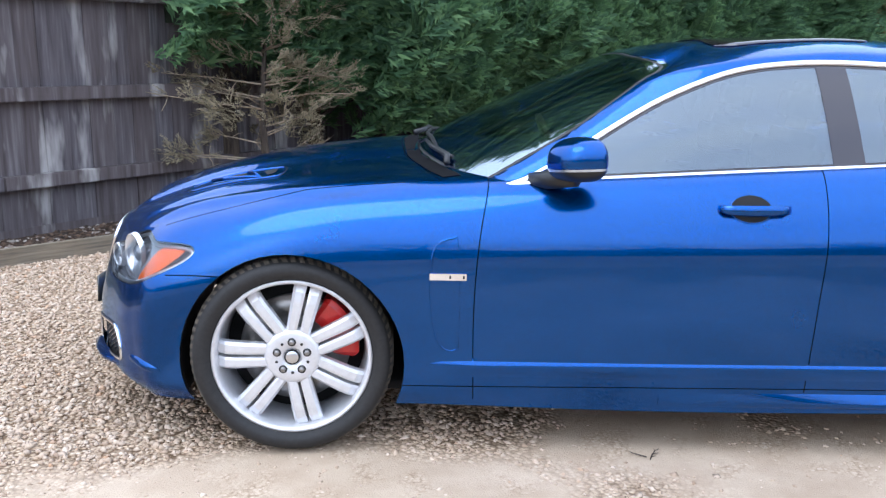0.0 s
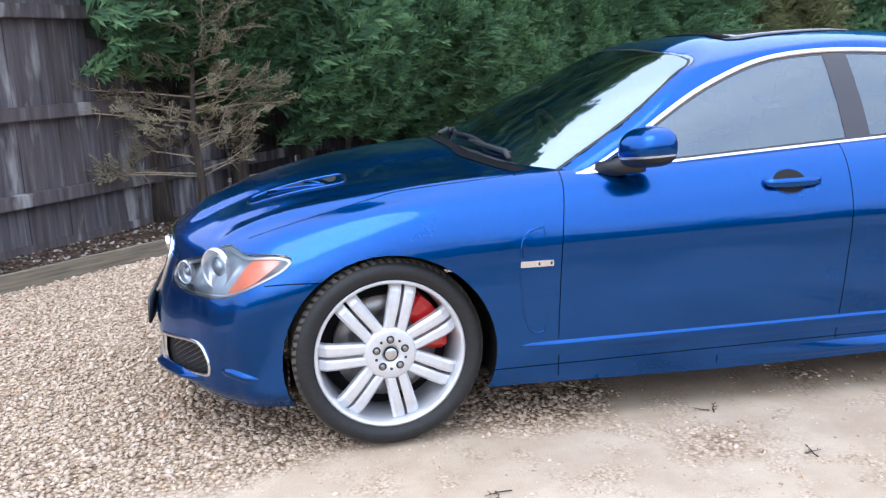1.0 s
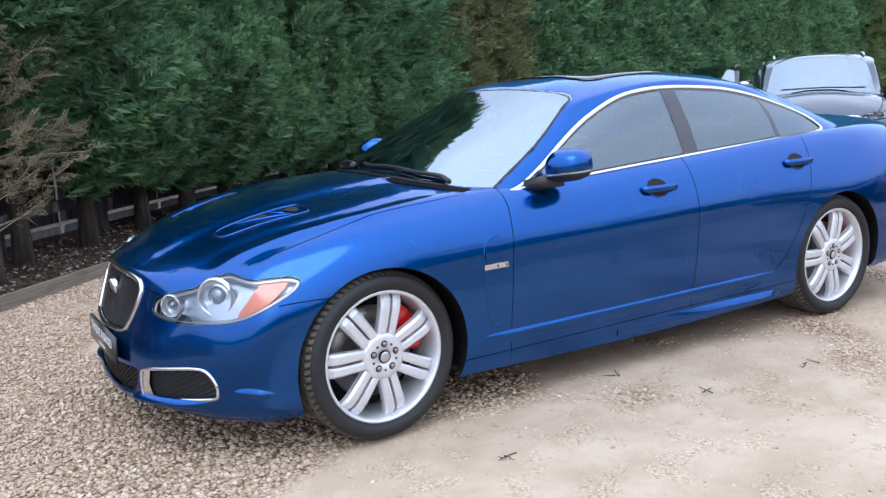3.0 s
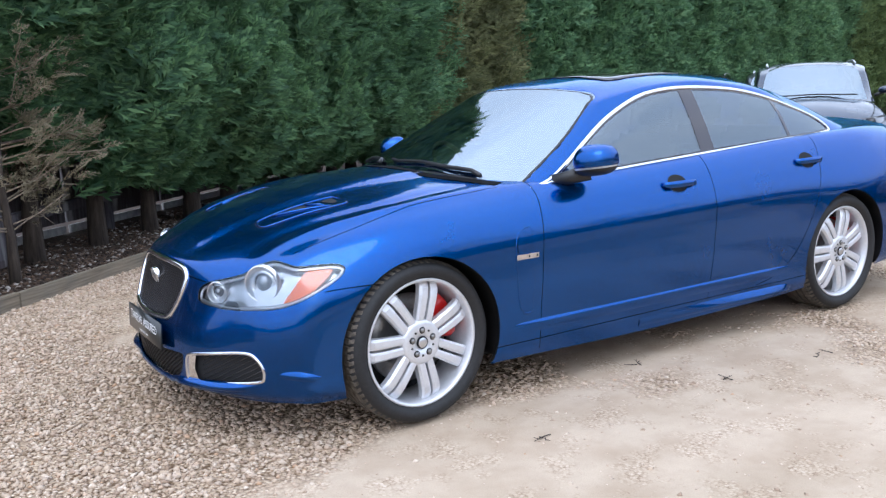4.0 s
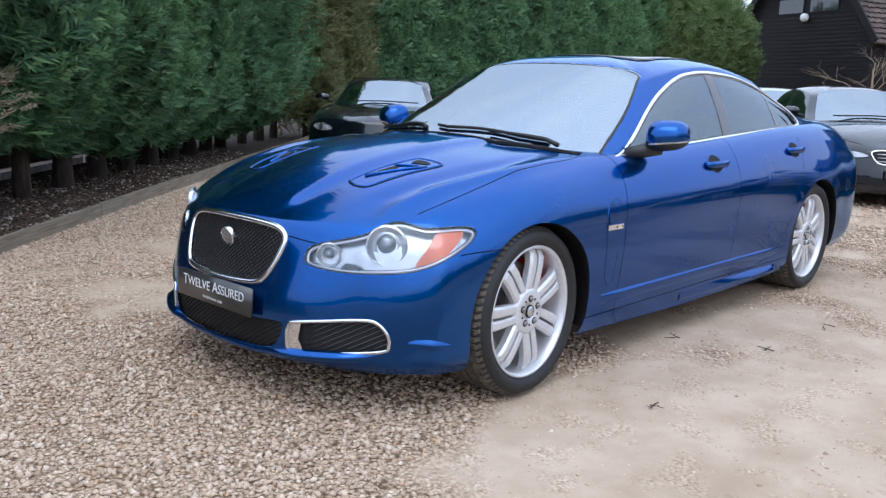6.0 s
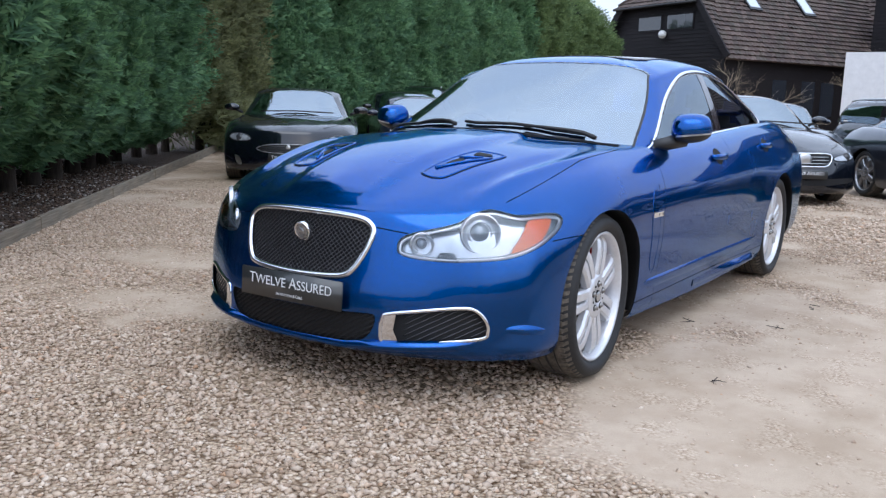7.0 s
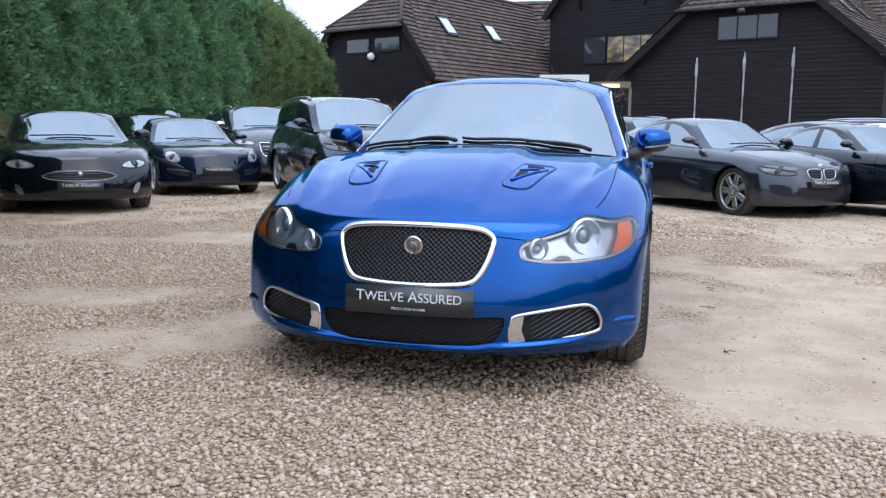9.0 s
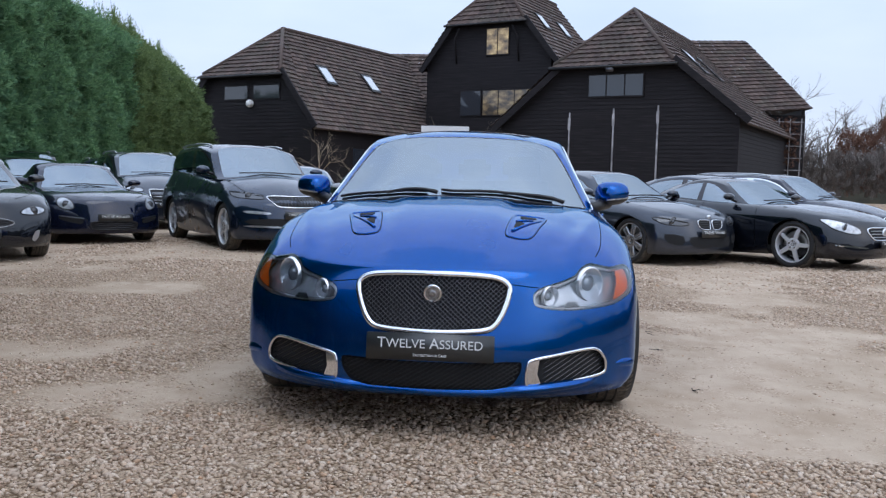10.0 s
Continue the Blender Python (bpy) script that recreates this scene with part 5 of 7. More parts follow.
SLIM_LAMP = [(.40, .60), (.44, .635), (.60, .665), (.76, .69), (.81, .675), (.77, .62), (.66, .588), (.50, .58)]
KOD_LAMP = [(.47, .80), (.48, .845), (.62, .865), (.80, .885), (.83, .865), (.80, .81), (.66, .79), (.53, .785)]
LENS_LAB = "clear headlamp glass"

other_car("coupe_car", "glossy black two-door coupe with an oval grille", (5.1, 5.82, -0.024), 40, M_BLACKPAINT, L=4.79, W=1.89, H=1.32, wb=2.75, fo=.90, belt=.90, hood=.95,
          cabin=(.45, 1.30, 1.75, 2.25, 3.45), r=.345, lamps=[(OVAL_LAMP, M_WHITELENS, .004, LENS_LAB)], grille=[([(0, .535), (.25, .53), (.40, .49), (.40, .46), (.25, .425), (0, .418)], "thin")],
          lows=[([(.62, .27), (.66, .36), (.72, .38), (.70, .29), (.66, .25)], M_SATIN, "bright bumper blade")], plate=.355, badge=(.50, .03), spokes=7)
other_car("sports_car", "glossy midnight blue open sports car with fabric roof", (8.55, 5.8, -0.045), 43, M_NAVYPAINT, L=4.37, W=1.80, H=1.28, wb=2.475, fo=.92, belt=.86, hood=.93,
          cabin=(.55, 1.25, 1.55, 1.95, 2.75), r=.335, lamps=[(EYE_LAMP, M_WHITELENS, .004, LENS_LAB)], lows=[([(.46, .40), (.72, .44), (.72, .39), (.48, .33)], M_VOID, "dark bumper intake"), ([(.46, .425), (.72, .455), (.72, .44), (.46, .41)], M_SATIN, "thin bright daytime lamp")],
          grille=[([(0, .36), (.33, .36), (.34, .28), (.30, .25), (0, .245)], "dark")], plate=.43)
other_car("suv_car", "dark slate blue family off-roader with silver roof rails", (8.1, 2.75, -0.042), 37, M_SLATEPAINT, L=4.70, W=1.88, H=1.66, wb=2.79, fo=.90, belt=1.12, hood=1.1,
          cabin=(.30, 1.18, 2.0, 3.15, 3.62), r=.36, lamps=[(KOD_LAMP, M_DARKLENS, .004, "dark slim headlamp with a bright edge"), ([(.47, .842), (.62, .868), (.80, .888), (.80, .880), (.62, .858), (.48, .832)], M_WHITELENS, .008, "bright daytime strip")], grille=[([(0, .83), (.30, .835), (.42, .82), (.40, .76), (.33, .69), (.2, .675), (0, .672)], "slats")],
          lows=[([(.45, .60), (.74, .62), (.74, .585), (.46, .57)], M_WHITELENS, "slim fog lamp"), ([(.02, .50), (.70, .50), (.68, .42), (.02, .40)], M_VOID, "black lower intake"), ([(.02, .40), (.70, .41), (.70, .385), (.02, .375)], M_SATIN, "silver lower trim")],
          rails=True, plate=.56)
other_car("hatchback_car", "glossy black hatchback with a bright barred grille", (8.1, -0.05, -0.042), 36, M_BLACKPAINT, L=4.32, W=1.78, H=1.42, wb=2.70, fo=.89, belt=.98, hood=1.0,
          cabin=(.36, 1.2, 1.95, 2.75, 3.25), r=.33, lamps=[(SLIM_LAMP, M_WHITELENS, .004, LENS_LAB)], grille=[([(0, .67), (.28, .67), (.37, .64), (.33, .55), (.25, .515), (0, .512)], "bright")],
          lows=[([(.02, .35), (.68, .37), (.68, .31), (.02, .28)], M_VOID, "black lower intake")], badge=(.595, .085), plate=.42)
other_car("grey_coupe_car", "dark grey metallic coupe with twin oval grilles", (8.25, -3.2, -0.043), 37, M_GREYPAINT, L=4.64, W=1.82, H=1.37, wb=2.81, fo=.80, belt=.93, hood=.98,
          cabin=(.40, 1.25, 1.85, 2.45, 3.50), r=.335, lamps=[(SLIM_LAMP, M_DARKLENS, .004, "dark headlamp with bright rings"), ([(.44, .632), (.60, .662), (.74, .685), (.74, .681), (.60, .657), (.44, .627)], M_WHITELENS, .008, "bright daytime strip")],
          grille=[([(.03, .655), (.16, .665), (.245, .65), (.235, .57), (.17, .535), (.05, .532), (.03, .56)], "kidney")],
          lows=[([(.02, .42), (.40, .42), (.36, .29), (.02, .28)], M_VOID, "black lower intake"), ([(.50, .43), (.74, .46), (.70, .34), (.52, .31)], M_VOID, "black side intake")], badge=(.70, .038), plate=.475, rim=M_BADGE, spokes=7)
other_car("roadster_car", "glossy black two-seat roadster with star-shaped wheels", (8.35, -5.65, -0.044), 43, M_BLACKPAINT, L=4.61, W=1.88, H=1.30, wb=2.585, fo=.95, belt=.91, hood=1.0,
          cabin=(.62, 1.35, 1.75, 2.15, 2.85), r=.345, lamps=[([(.48, .55), (.50, .62), (.64, .69), (.78, .73), (.83, .70), (.80, .61), (.68, .55), (.56, .53)], M_WHITELENS, .004, LENS_LAB)],
          grille=[([(0, .62), (.30, .62), (.38, .58), (.32, .47), (.24, .45), (0, .448)], "bright")], lows=[([(.44, .35), (.76, .38), (.76, .36), (.44, .33)], M_CHROME, "bright bumper strip")], badge=(.54, .08), plate=.39)
other_car("large_suv_car", "dark grey off-roader with silver roof rails and mirrors", (12.9, 6.7, -0.071), 36, M_GREYPAINT, L=4.67, W=1.90, H=1.66, wb=2.82, fo=.88, belt=1.13, hood=1.1,
          cabin=(.30, 1.18, 2.0, 3.1, 3.6), r=.36, lamps=[(KOD_LAMP, M_WHITELENS, .004, LENS_LAB)], grille=[([(0, .83), (.28, .83), (.36, .80), (.34, .62), (.25, .55), (0, .548)], "bright")], rails=True, plate=.52, mirror=M_SATIN)
other_car("estate_car", "dark estate car with a bright window line", (13.2, -7.85, -0.073), 47, M_NAVYPAINT, L=4.8, W=1.86, H=1.50, wb=2.85, fo=.9, belt=1.0, cabin=(.36, 1.2, 2.0, 3.2, 3.7), r=.34,
          lamps=[(SLIM_LAMP, M_WHITELENS, .004, LENS_LAB)], grille=[([(0, .67), (.28, .67), (.35, .62), (.30, .52), (0, .51)], "bright")], rails=True, chrome_line=True)
other_car("saloon_far", "dark grey saloon parked between other cars", (11.8, -6.1, -0.065), 45, M_GREYPAINT, H=1.42, lamps=[(SLIM_LAMP, M_WHITELENS, .004, LENS_LAB)], belt=.95)
other_car("dark_estate", "black estate car with bright roof rails", (13.4, -2.3, -0.074), 40, M_BLACKPAINT, H=1.52, belt=1.0, cabin=(.36, 1.2, 2.0, 3.2, 3.7), rails=True, lamps=[(SLIM_LAMP, M_WHITELENS, .004, LENS_LAB)])
other_car("black_hatchback", "black hatchback parked close to the hedge", (12.2, 9, -0.067), 40, M_BLACKPAINT, L=4.3, H=1.46, belt=.98, cabin=(.36, 1.2, 1.95, 2.75, 3.25), lamps=[(SLIM_LAMP, M_WHITELENS, .004, LENS_LAB)], wb=2.65)
other_car("tall_suv", "black off-roader with roof rails under the hedge", (15.2, 11, -0.085), 34, M_BLACKPAINT, L=4.6, H=1.70, belt=1.14, hood=1.1, cabin=(.30, 1.18, 2.0, 3.1, 3.6), r=.36, wb=2.75, rails=True, lamps=[(KOD_LAMP, M_WHITELENS, .004, LENS_LAB)])
other_car("city_hatchback", "dark hatchback with roof rails among the cars", (16.2, 9.2, -0.091), 32, M_NAVYPAINT, L=4.2, H=1.58, belt=1.05, cabin=(.30, 1.1, 1.9, 2.8, 3.2), wb=2.6, rails=True, lamps=[(SLIM_LAMP, M_WHITELENS, .004, LENS_LAB)])
other_car("silver_saloon", "silver saloon parked behind the off-roader", (13.7, 3.4, -0.076), 35, M_SILVERPAINT, H=1.45, lamps=[(SLIM_LAMP, M_WHITELENS, .004, LENS_LAB)])
other_car("grey_saloon", "pale grey saloon parked behind the hatchback", (14.6, 1.1, -0.081), 35, M_GREYPAINT, H=1.45, lamps=[(SLIM_LAMP, M_WHITELENS, .004, LENS_LAB)])

# ---- ground ----
EDGE = [tuple(p) for p in spline([(-4.6, -.6), (-2.3, 1.6), (-1.1, 2.68), (.14, 3.83), (1.6, 5.12), (4.2, 7.45), (7.4, 10.3), (9.4, 12.1)], 6)]


def edge_y(x):
    return np.interp(x, [p[0] for p in EDGE], [p[1] for p in EDGE])


def fbm(x, y, seed, octaves=4, scale=1.0):
    """Smooth value noise on numpy arrays."""
    rng = np.random.RandomState(seed)
    tab = rng.rand(256, 256)
    out, amp, tot = np.zeros_like(x), 1.0, 0.0
    for o in range(octaves):
        f = scale * 2 ** o
        u, v = x * f + 37.1 * o, y * f + 11.7 * o
        i, j = np.floor(u).astype(int), np.floor(v).astype(int)
        a, b = u - i, v - j
        a, b = a * a * (3 - 2 * a), b * b * (3 - 2 * b)
        g = lambda p, q: tab[p % 256, q % 256]
        out += amp * (g(i, j) * (1 - a) * (1 - b) + g(i + 1, j) * a * (1 - b) + g(i, j + 1) * (1 - a) * b + g(i + 1, j + 1) * a * b)
        tot += amp
        amp *= .5
    return out / tot


def sandiness(x, y):
    """1 where the yard is worn down to compacted sand, 0 where loose gravel lies."""
    n = fbm(x, y, 5, 4, .55)
    drive = np.exp(-((y + 1.9 + .15 * x) / 1.1) ** 2) * (1 / (1 + np.exp(-(x - .3) * 1.6)))
    lane = np.exp(-((y + 3.4 - .1 * x) / 1.6) ** 2) * (1 / (1 + np.exp(-(x - 1.0) * 1.2)))
    back = .55 * np.exp(-((y - 3.2) / 1.0) ** 2) * (1 / (1 + np.exp(-(x + 1.0) * 2)))
    far = .35 / (1 + np.exp(-(x - 5.5)))
    fine = fbm(x, y, 21, 4, 1.7) - .5
    return np.clip((n - .465) * 4.4 + 2.6 * fine + .72 * drive + .62 * lane + back + far - .05, 0, .96)


def ground_height(x, y):
    rise = -.006 * np.clip(x - 3.2, 0, 40)
    return rise + .010 * (fbm(x, y, 9, 3, 1.1) - .5) + .004 * (fbm(x, y, 3, 2, 9.0) - .5) - .006 * sandiness(x, y)


def grid_ground():
    xs = np.concatenate([[-420, -120, -40, -14, -9], np.arange(-7, 4.5, .06), np.arange(4.5, 16, .2), [17, 20, 26, 34, 50, 120, 420]])
    ys = np.concatenate([[-420, -120, -40, -20, -12, -9], np.arange(-7, 6, .07), np.arange(6, 12, .25), [13, 16, 22, 34, 60, 140, 420]])
    gx, gy = np.meshgrid(xs, ys, indexing="ij")
    near = (np.abs(gx) < 18) & (np.abs(gy) < 18)
    gz = np.where(near, ground_height(gx, gy), -.006 * np.clip(gx - 3.2, 0, 40))
    nx, ny = gx.shape
    verts = np.stack([gx, gy, gz], -1).reshape(-1, 3)
    idx = np.arange(nx * ny).reshape(nx, ny)
    faces = np.stack([idx[:-1, :-1], idx[1:, :-1], idx[1:, 1:], idx[:-1, 1:]], -1).reshape(-1, 4)
    me = bpy.data.meshes.new("ground")
    me.from_pydata(verts.tolist(), [], faces.tolist())
    me.polygons.foreach_set("use_smooth", [True] * len(me.polygons))
    sd = np.where(near, sandiness(gx, gy), .3).reshape(-1)
    bed = np.clip((gy - edge_y(gx)) / .06, 0, 1) * (gx < 40) * (gy < 30)
    at = me.attributes.new("sand", "FLOAT", "POINT")
    at.data.foreach_set("value", sd.astype(np.float32))
    at = me.attributes.new("bed", "FLOAT", "POINT")
    at.data.foreach_set("value", bed.reshape(-1).astype(np.float32))
    g = Mat("gravel_and_sand", (.4, .35, .28), .95, spec=.25)
    v = g.world()
    a1, a2 = g.n.new("ShaderNodeAttribute"), g.n.new("ShaderNodeAttribute")
    a1.attribute_name, a2.attribute_name = "sand", "bed"
    cell = g.voronoi(v, 62, out="Color")
    dist = g.voronoi(v, 62)
    fine = g.noise(v, 160, 3)
    big = g.noise(v, .9, 5)
    stones = g.ramp(cell, [(0.0, (.25, .18, .125)), (.25, (.53, .425, .32)), (.5, (.42, .325, .24)), (.75, (.63, .52, .41)), (1.0, (.74, .66, .56))])
    # shade between the stones, multiplied into their colour
    gaps = g.ramp(dist, [(.0, (1, 1, 1)), (.45, (.85, .83, .8)), (.8, (.27, .22, .175))])
    stones = g.mix(1.0, stones, gaps, "MULTIPLY")
    sandc = g.mix(big, (.43, .345, .262), (.535, .45, .36))
    sandc = g.mix(g.ramp(g.noise(v, 3.2, 6), [(.42, 0.0), (.62, .55)]), sandc, (.36, .275, .20))
    sandc = g.mix(g.ramp(fine, [(.40, 0.0), (.80, .35)]), sandc, (.37, .295, .225))
    # the grit has its gap shade painted in the same way
    grit = g.mix(g.ramp(g.noise(v, 5.0, 5), [(.50, 0.0), (.64, .75)]), sandc, g.mix(1.0, g.ramp(g.voronoi(v, 85, out="Color"), [(0.0, (.30, .22, .16)), (.4, (.47, .385, .30)), (.8, (.58, .49, .40)), (1, (.66, .59, .51))]), g.ramp(g.voronoi(v, 85), [(0, (1, 1, 1)), (.5, (.95, .93, .9)), (.85, (.5, .44, .38))]), "MULTIPLY"))
    sandc = grit
    col = g.mix(g.ramp(a1.outputs["Fac"], [(.22, 0.0), (.85, 1.0)]), stones, sandc)
    clump = g.ramp(g.noise(v, 16, 6, .72), [(.34, (.56, .53, .49)), (.5, (1, 1, 1)), (.68, (1.22, 1.2, 1.17))])
    col = g.mix(g.ramp(a1.outputs["Fac"], [(.2, .85), (.75, .08)]), col, clump, "MULTIPLY")
    damp = g.ramp(g.noise(g.world((.55, 1.3, 1)), 1.4, 5, .6), [(.40, (1.04, 1.03, 1.0)), (.62, (.80, .77, .70))])
    col = g.mix(.6, col, damp, "MULTIPLY")
    soil = g.ramp(g.noise(v, 26, 6), [(.25, (.016, .011, .008)), (.5, (.055, .036, .025)), (.75, (.12, .08, .055))])
    col = g.mix(1.0, col, (1.03, 1.0, 0.97), "MULTIPLY")
    col = g.mix(a2.outputs["Fac"], col, soil)
    g.color(col)
    hgt = g.mix(g.ramp(a1.outputs["Fac"], [(.3, 0.0), (.8, 1.0)]), g.ramp(dist, [(0, 1.0), (.8, 0.0)]), g.ramp(fine, [(.2, .35), (.8, .55)]))
    g.bump(hgt, .8, .012)
    me.materials.append(g.m)
    ob = new("ground", me)
    tagged(ob, "pale gravel yard worn to compacted sand in places", "ground", kind="structure")


def scatter_stones(name, label, x, y, size, mat, lift=0.0):
    """Loose angular stones as one mesh."""
    n = len(x)
    rng = np.random.RandomState(4)
    base = np.array([[1, 0, 0], [-1, 0, 0], [0, 1, 0], [0, -1, 0], [0, 0, 1], [0, 0, -1.0]])
    tri = np.array([[0, 2, 4], [2, 1, 4], [1, 3, 4], [3, 0, 4], [2, 0, 5], [1, 2, 5], [3, 1, 5], [0, 3, 5]])
    r = base[None] * (1 + .45 * (rng.rand(n, 6, 1) - .5)) + .30 * (rng.rand(n, 6, 3) - .5)
    r *= np.stack([size * (1 + .5 * rng.rand(n)), size * (.7 + .4 * rng.rand(n)), size * (.52 + .30 * rng.rand(n))], -1)[:, None, :]
    a = rng.rand(n) * 2 * np.pi
    tilt = (rng.rand(n) - .5) * .7
    ct, st = np.cos(tilt)[:, None], np.sin(tilt)[:, None]
    rx, rz = r[..., 0] * ct - r[..., 2] * st, r[..., 0] * st + r[..., 2] * ct
    c, s = np.cos(a)[:, None], np.sin(a)[:, None]
    px, py = rx * c - r[..., 1] * s, rx * s + r[..., 1] * c
    z0 = ground_height(x, y) + size * (.22 - .30 * sandiness(x, y)) + lift
    v = np.stack([px + x[:, None], py + y[:, None], rz + z0[:, None]], -1).reshape(-1, 3)
    f = (tri[None] + 6 * np.arange(n)[:, None, None]).reshape(-1, 3)
    me = bpy.data.meshes.new(name)
    me.vertices.add(len(v))
    me.vertices.foreach_set("co", v.astype(np.float32).ravel())
    me.loops.add(f.size)
    me.loops.foreach_set("vertex_index", f.astype(np.int32).ravel())
    me.polygons.add(len(f))
    me.polygons.foreach_set("loop_start", (3 * np.arange(len(f))).astype(np.int32))
    me.update(calc_edges=True)
    me.materials.append(mat)
    return tagged(new(name, me), label, name, kind="stuff")


grid_ground()
st = Mat("pebbles", (.4, .34, .26), .85, spec=.3)
st_v = st.world()
st_c = st.ramp(st.random(True), [(0.0, (.29, .21, .15)), (.18, (.43, .33, .245)), (.40, (.54, .43, .325)), (.6, (.45, .365, .29)), (.8, (.58, .475, .375)), (.93, (.66, .565, .465)), (1.0, (.46, .29, .175))])
st.color(st.mix(1.0, (1.03, 1.0, 0.97), st.mix(st.ramp(st.noise(st_v, 120, 4), [(.3, 0.0), (.8, .45)]), st_c, (.37, .275, .195)), "MULTIPLY"))
st.bump(st.noise(st_v, 260, 3), .3, .002)
rs_ = np.random.RandomState(11)
N0 = 270000
sx, sy = rs_.uniform(-6.2, 5.2, N0), rs_.uniform(-4.6, 6.0, N0)
keep = (rs_.rand(N0) < np.clip(1.0 - 1.10 * sandiness(sx, sy), .07, 1)) & (sy < edge_y(sx) - .03)
keep &= ~((sx > 3.0) & (rs_.rand(N0) < .5)) & ~((sx > .6) & (sx < 5) & (sy > -.6) & (sy < 1.6) & (rs_.rand(N0) < .6)) & ~((sy > 3.4) & (rs_.rand(N0) < .4))
sx, sy = sx[keep], sy[keep]
sz = .0068 + .0095 * rs_.rand(len(sx)) ** 1.7 + .004 * (rs_.rand(len(sx)) < .05)
sz *= 1 - .55 * sandiness(sx, sy) * rs_.rand(len(sx)) ** .4
far_x, far_y = rs_.uniform(5.0, 10.5, 26000), rs_.uniform(-6.5, 6.5, 26000)
far_k = (rs_.rand(26000) < np.clip(1.0 - .8 * sandiness(far_x, far_y), .25, 1)) & (far_y < edge_y(far_x) - .05)
sx, sy = np.concatenate([sx, far_x[far_k]]), np.concatenate([sy, far_y[far_k]])
sz = np.concatenate([sz, .013 + .012 * rs_.rand(int(far_k.sum()))])
scatter_stones("gravel", "loose angular cream and brown gravel", sx, sy, sz, st.m)

# bark and pebbles in the planting bed
chips = Mat("bark_chips", (.08, .05, .035), .95)
chips.color(chips.ramp(chips.random(True), [(0, (.02, .014, .010)), (.45, (.07, .042, .026)), (.8, (.14, .09, .06)), (.92, (.30, .27, .24)), (1, (.42, .38, .34))]))
N1 = 16000
bx_, bo_ = rs_.uniform(-4.4, 5.5, N1), rs_.uniform(.05, 2.4, N1)
by_ = edge_y(bx_) + bo_
scatter_stones("bark_mulch", "dark bark chips with scattered pebbles", bx_, by_, .010 + .014 * rs_.rand(N1), chips.m)

# dry twigs lying on the worn sand
def fallen_twig(x, y, ln, turn, seed):
    rng = np.random.RandomState(seed)
    b = bmesh.new()
    z = float(ground_height(np.array([x]), np.array([y]))[0]) + .006
    p = np.array([0, 0, 0.0])
    pts = [p]
    for i in range(4):
        p = p + np.array([ln / 4, (rng.rand() - .5) * ln * .25, .004 * (rng.rand() - .3)])
        pts.append(p)
    add_tube(b, pts, .0026, 5, r2=.0012)
    for q in pts[1:4]:
        add_tube(b, [q, q + np.array([ln * .12, (rng.rand() - .5) * ln * .5, .003])], .0018, 4, r2=.001)
    tagged(put("fallen_twig", b, M_LITTER, m=pose(x, y, z, 0, 0, turn)), "dark broken twig lying on the gravel", "twig", "twigs on the ground")


for k, (x, y) in enumerate(((1.36, -1.33), (1.21, -.92), (2.06, -1.35), (.30, -1.28))):
    for j in range(2):
        fallen_twig(x + .03 * math.sin(7 * k + 2.1 * j), y + .03 * math.cos(5 * k + 1.7 * j), .06 + .03 * ((k + j) % 2), 57 * k + 101 * j, 10 * k + j)

# ---- timber edging along the bed ----
wood = Mat("weathered_board", (.3, .25, .18), .85)
wv = wood.coords((1, 1, 1))
wg = wood.noise(wood.coords((3, 60, 60)), 1.0, 5)
wood.color(wood.mix(wood.noise(wv, 6, 4), wood.ramp(wg, [(.3, (.13, .095, .06)), (.7, (.30, .235, .155))]), wood.ramp(wg, [(.3, (.09, .085, .07)), (.7, (.22, .20, .16))])))
wood.bump(wg, .4, .004)
pts_e = np.array(EDGE)
dl = np.r_[0, np.cumsum(np.hypot(*np.diff(pts_e, axis=0).T))]
edging = empty("edging_board", "weathered timber edging boards along the hedge bed", "edging")
L_B, n_b = 2.4, int(dl[-1] / 2.4)
for i in range(n_b + 1):
    a, b = i * L_B, min((i + 1) * L_B - .004, dl[-1])
    p, q = [np.array([np.interp(t, dl, pts_e[:, 0]), np.interp(t, dl, pts_e[:, 1])]) for t in (a, b)]
    ln = float(np.hypot(*(q - p)))
    if ln > .1:
        part("board", box_bm(0, -.022, -.06, ln, .022, .105 + .006 * (i % 2), bevel=.005), wood.m, edging, m=pose(p[0], p[1], 0, 0, 0, math.degrees(math.atan2(q[1] - p[1], q[0] - p[0]))), smooth=False)
        part("peg", box_bm(.25, .024, -.1, .29, .064, .085, bevel=.004), wood.m, edging, m=pose(p[0], p[1], 0, 0, 0, math.degrees(math.atan2(q[1] - p[1], q[0] - p[0]))), smooth=False)

# ---- close-boarded fence ----
fw = Mat("grey_fence_timber", (.12, .11, .11), .9, spec=.2)
fg = fw.noise(fw.coords((26, 26, 1.6)), 1.0, 6)
fs_ = fw.noise(fw.coords((5, 5, 1.0)), 1.0, 4)
fcol = fw.ramp(fg, [(.25, (.052, .047, .054)), (.55, (.140, .128, .138)), (.8, (.28, .265, .275))])
fcol = fw.mix(fw.random(), fcol, fw.mix(.5, fcol, (.09, .065, .055)))
pale = fw.ramp(fs_, [(.56, 0.0), (.68, .85)])
fw.color(fw.mix(pale, fcol, (.42, .40, .385)))
fw.bump(fg, .5, .004)
F0, FAZ = (-2.61, 2.39), 52.0
fence = empty("fence", "grey weathered close-boarded timber fence with rails", "fence", pose(F0[0], F0[1], 0, 0, 0, FAZ))
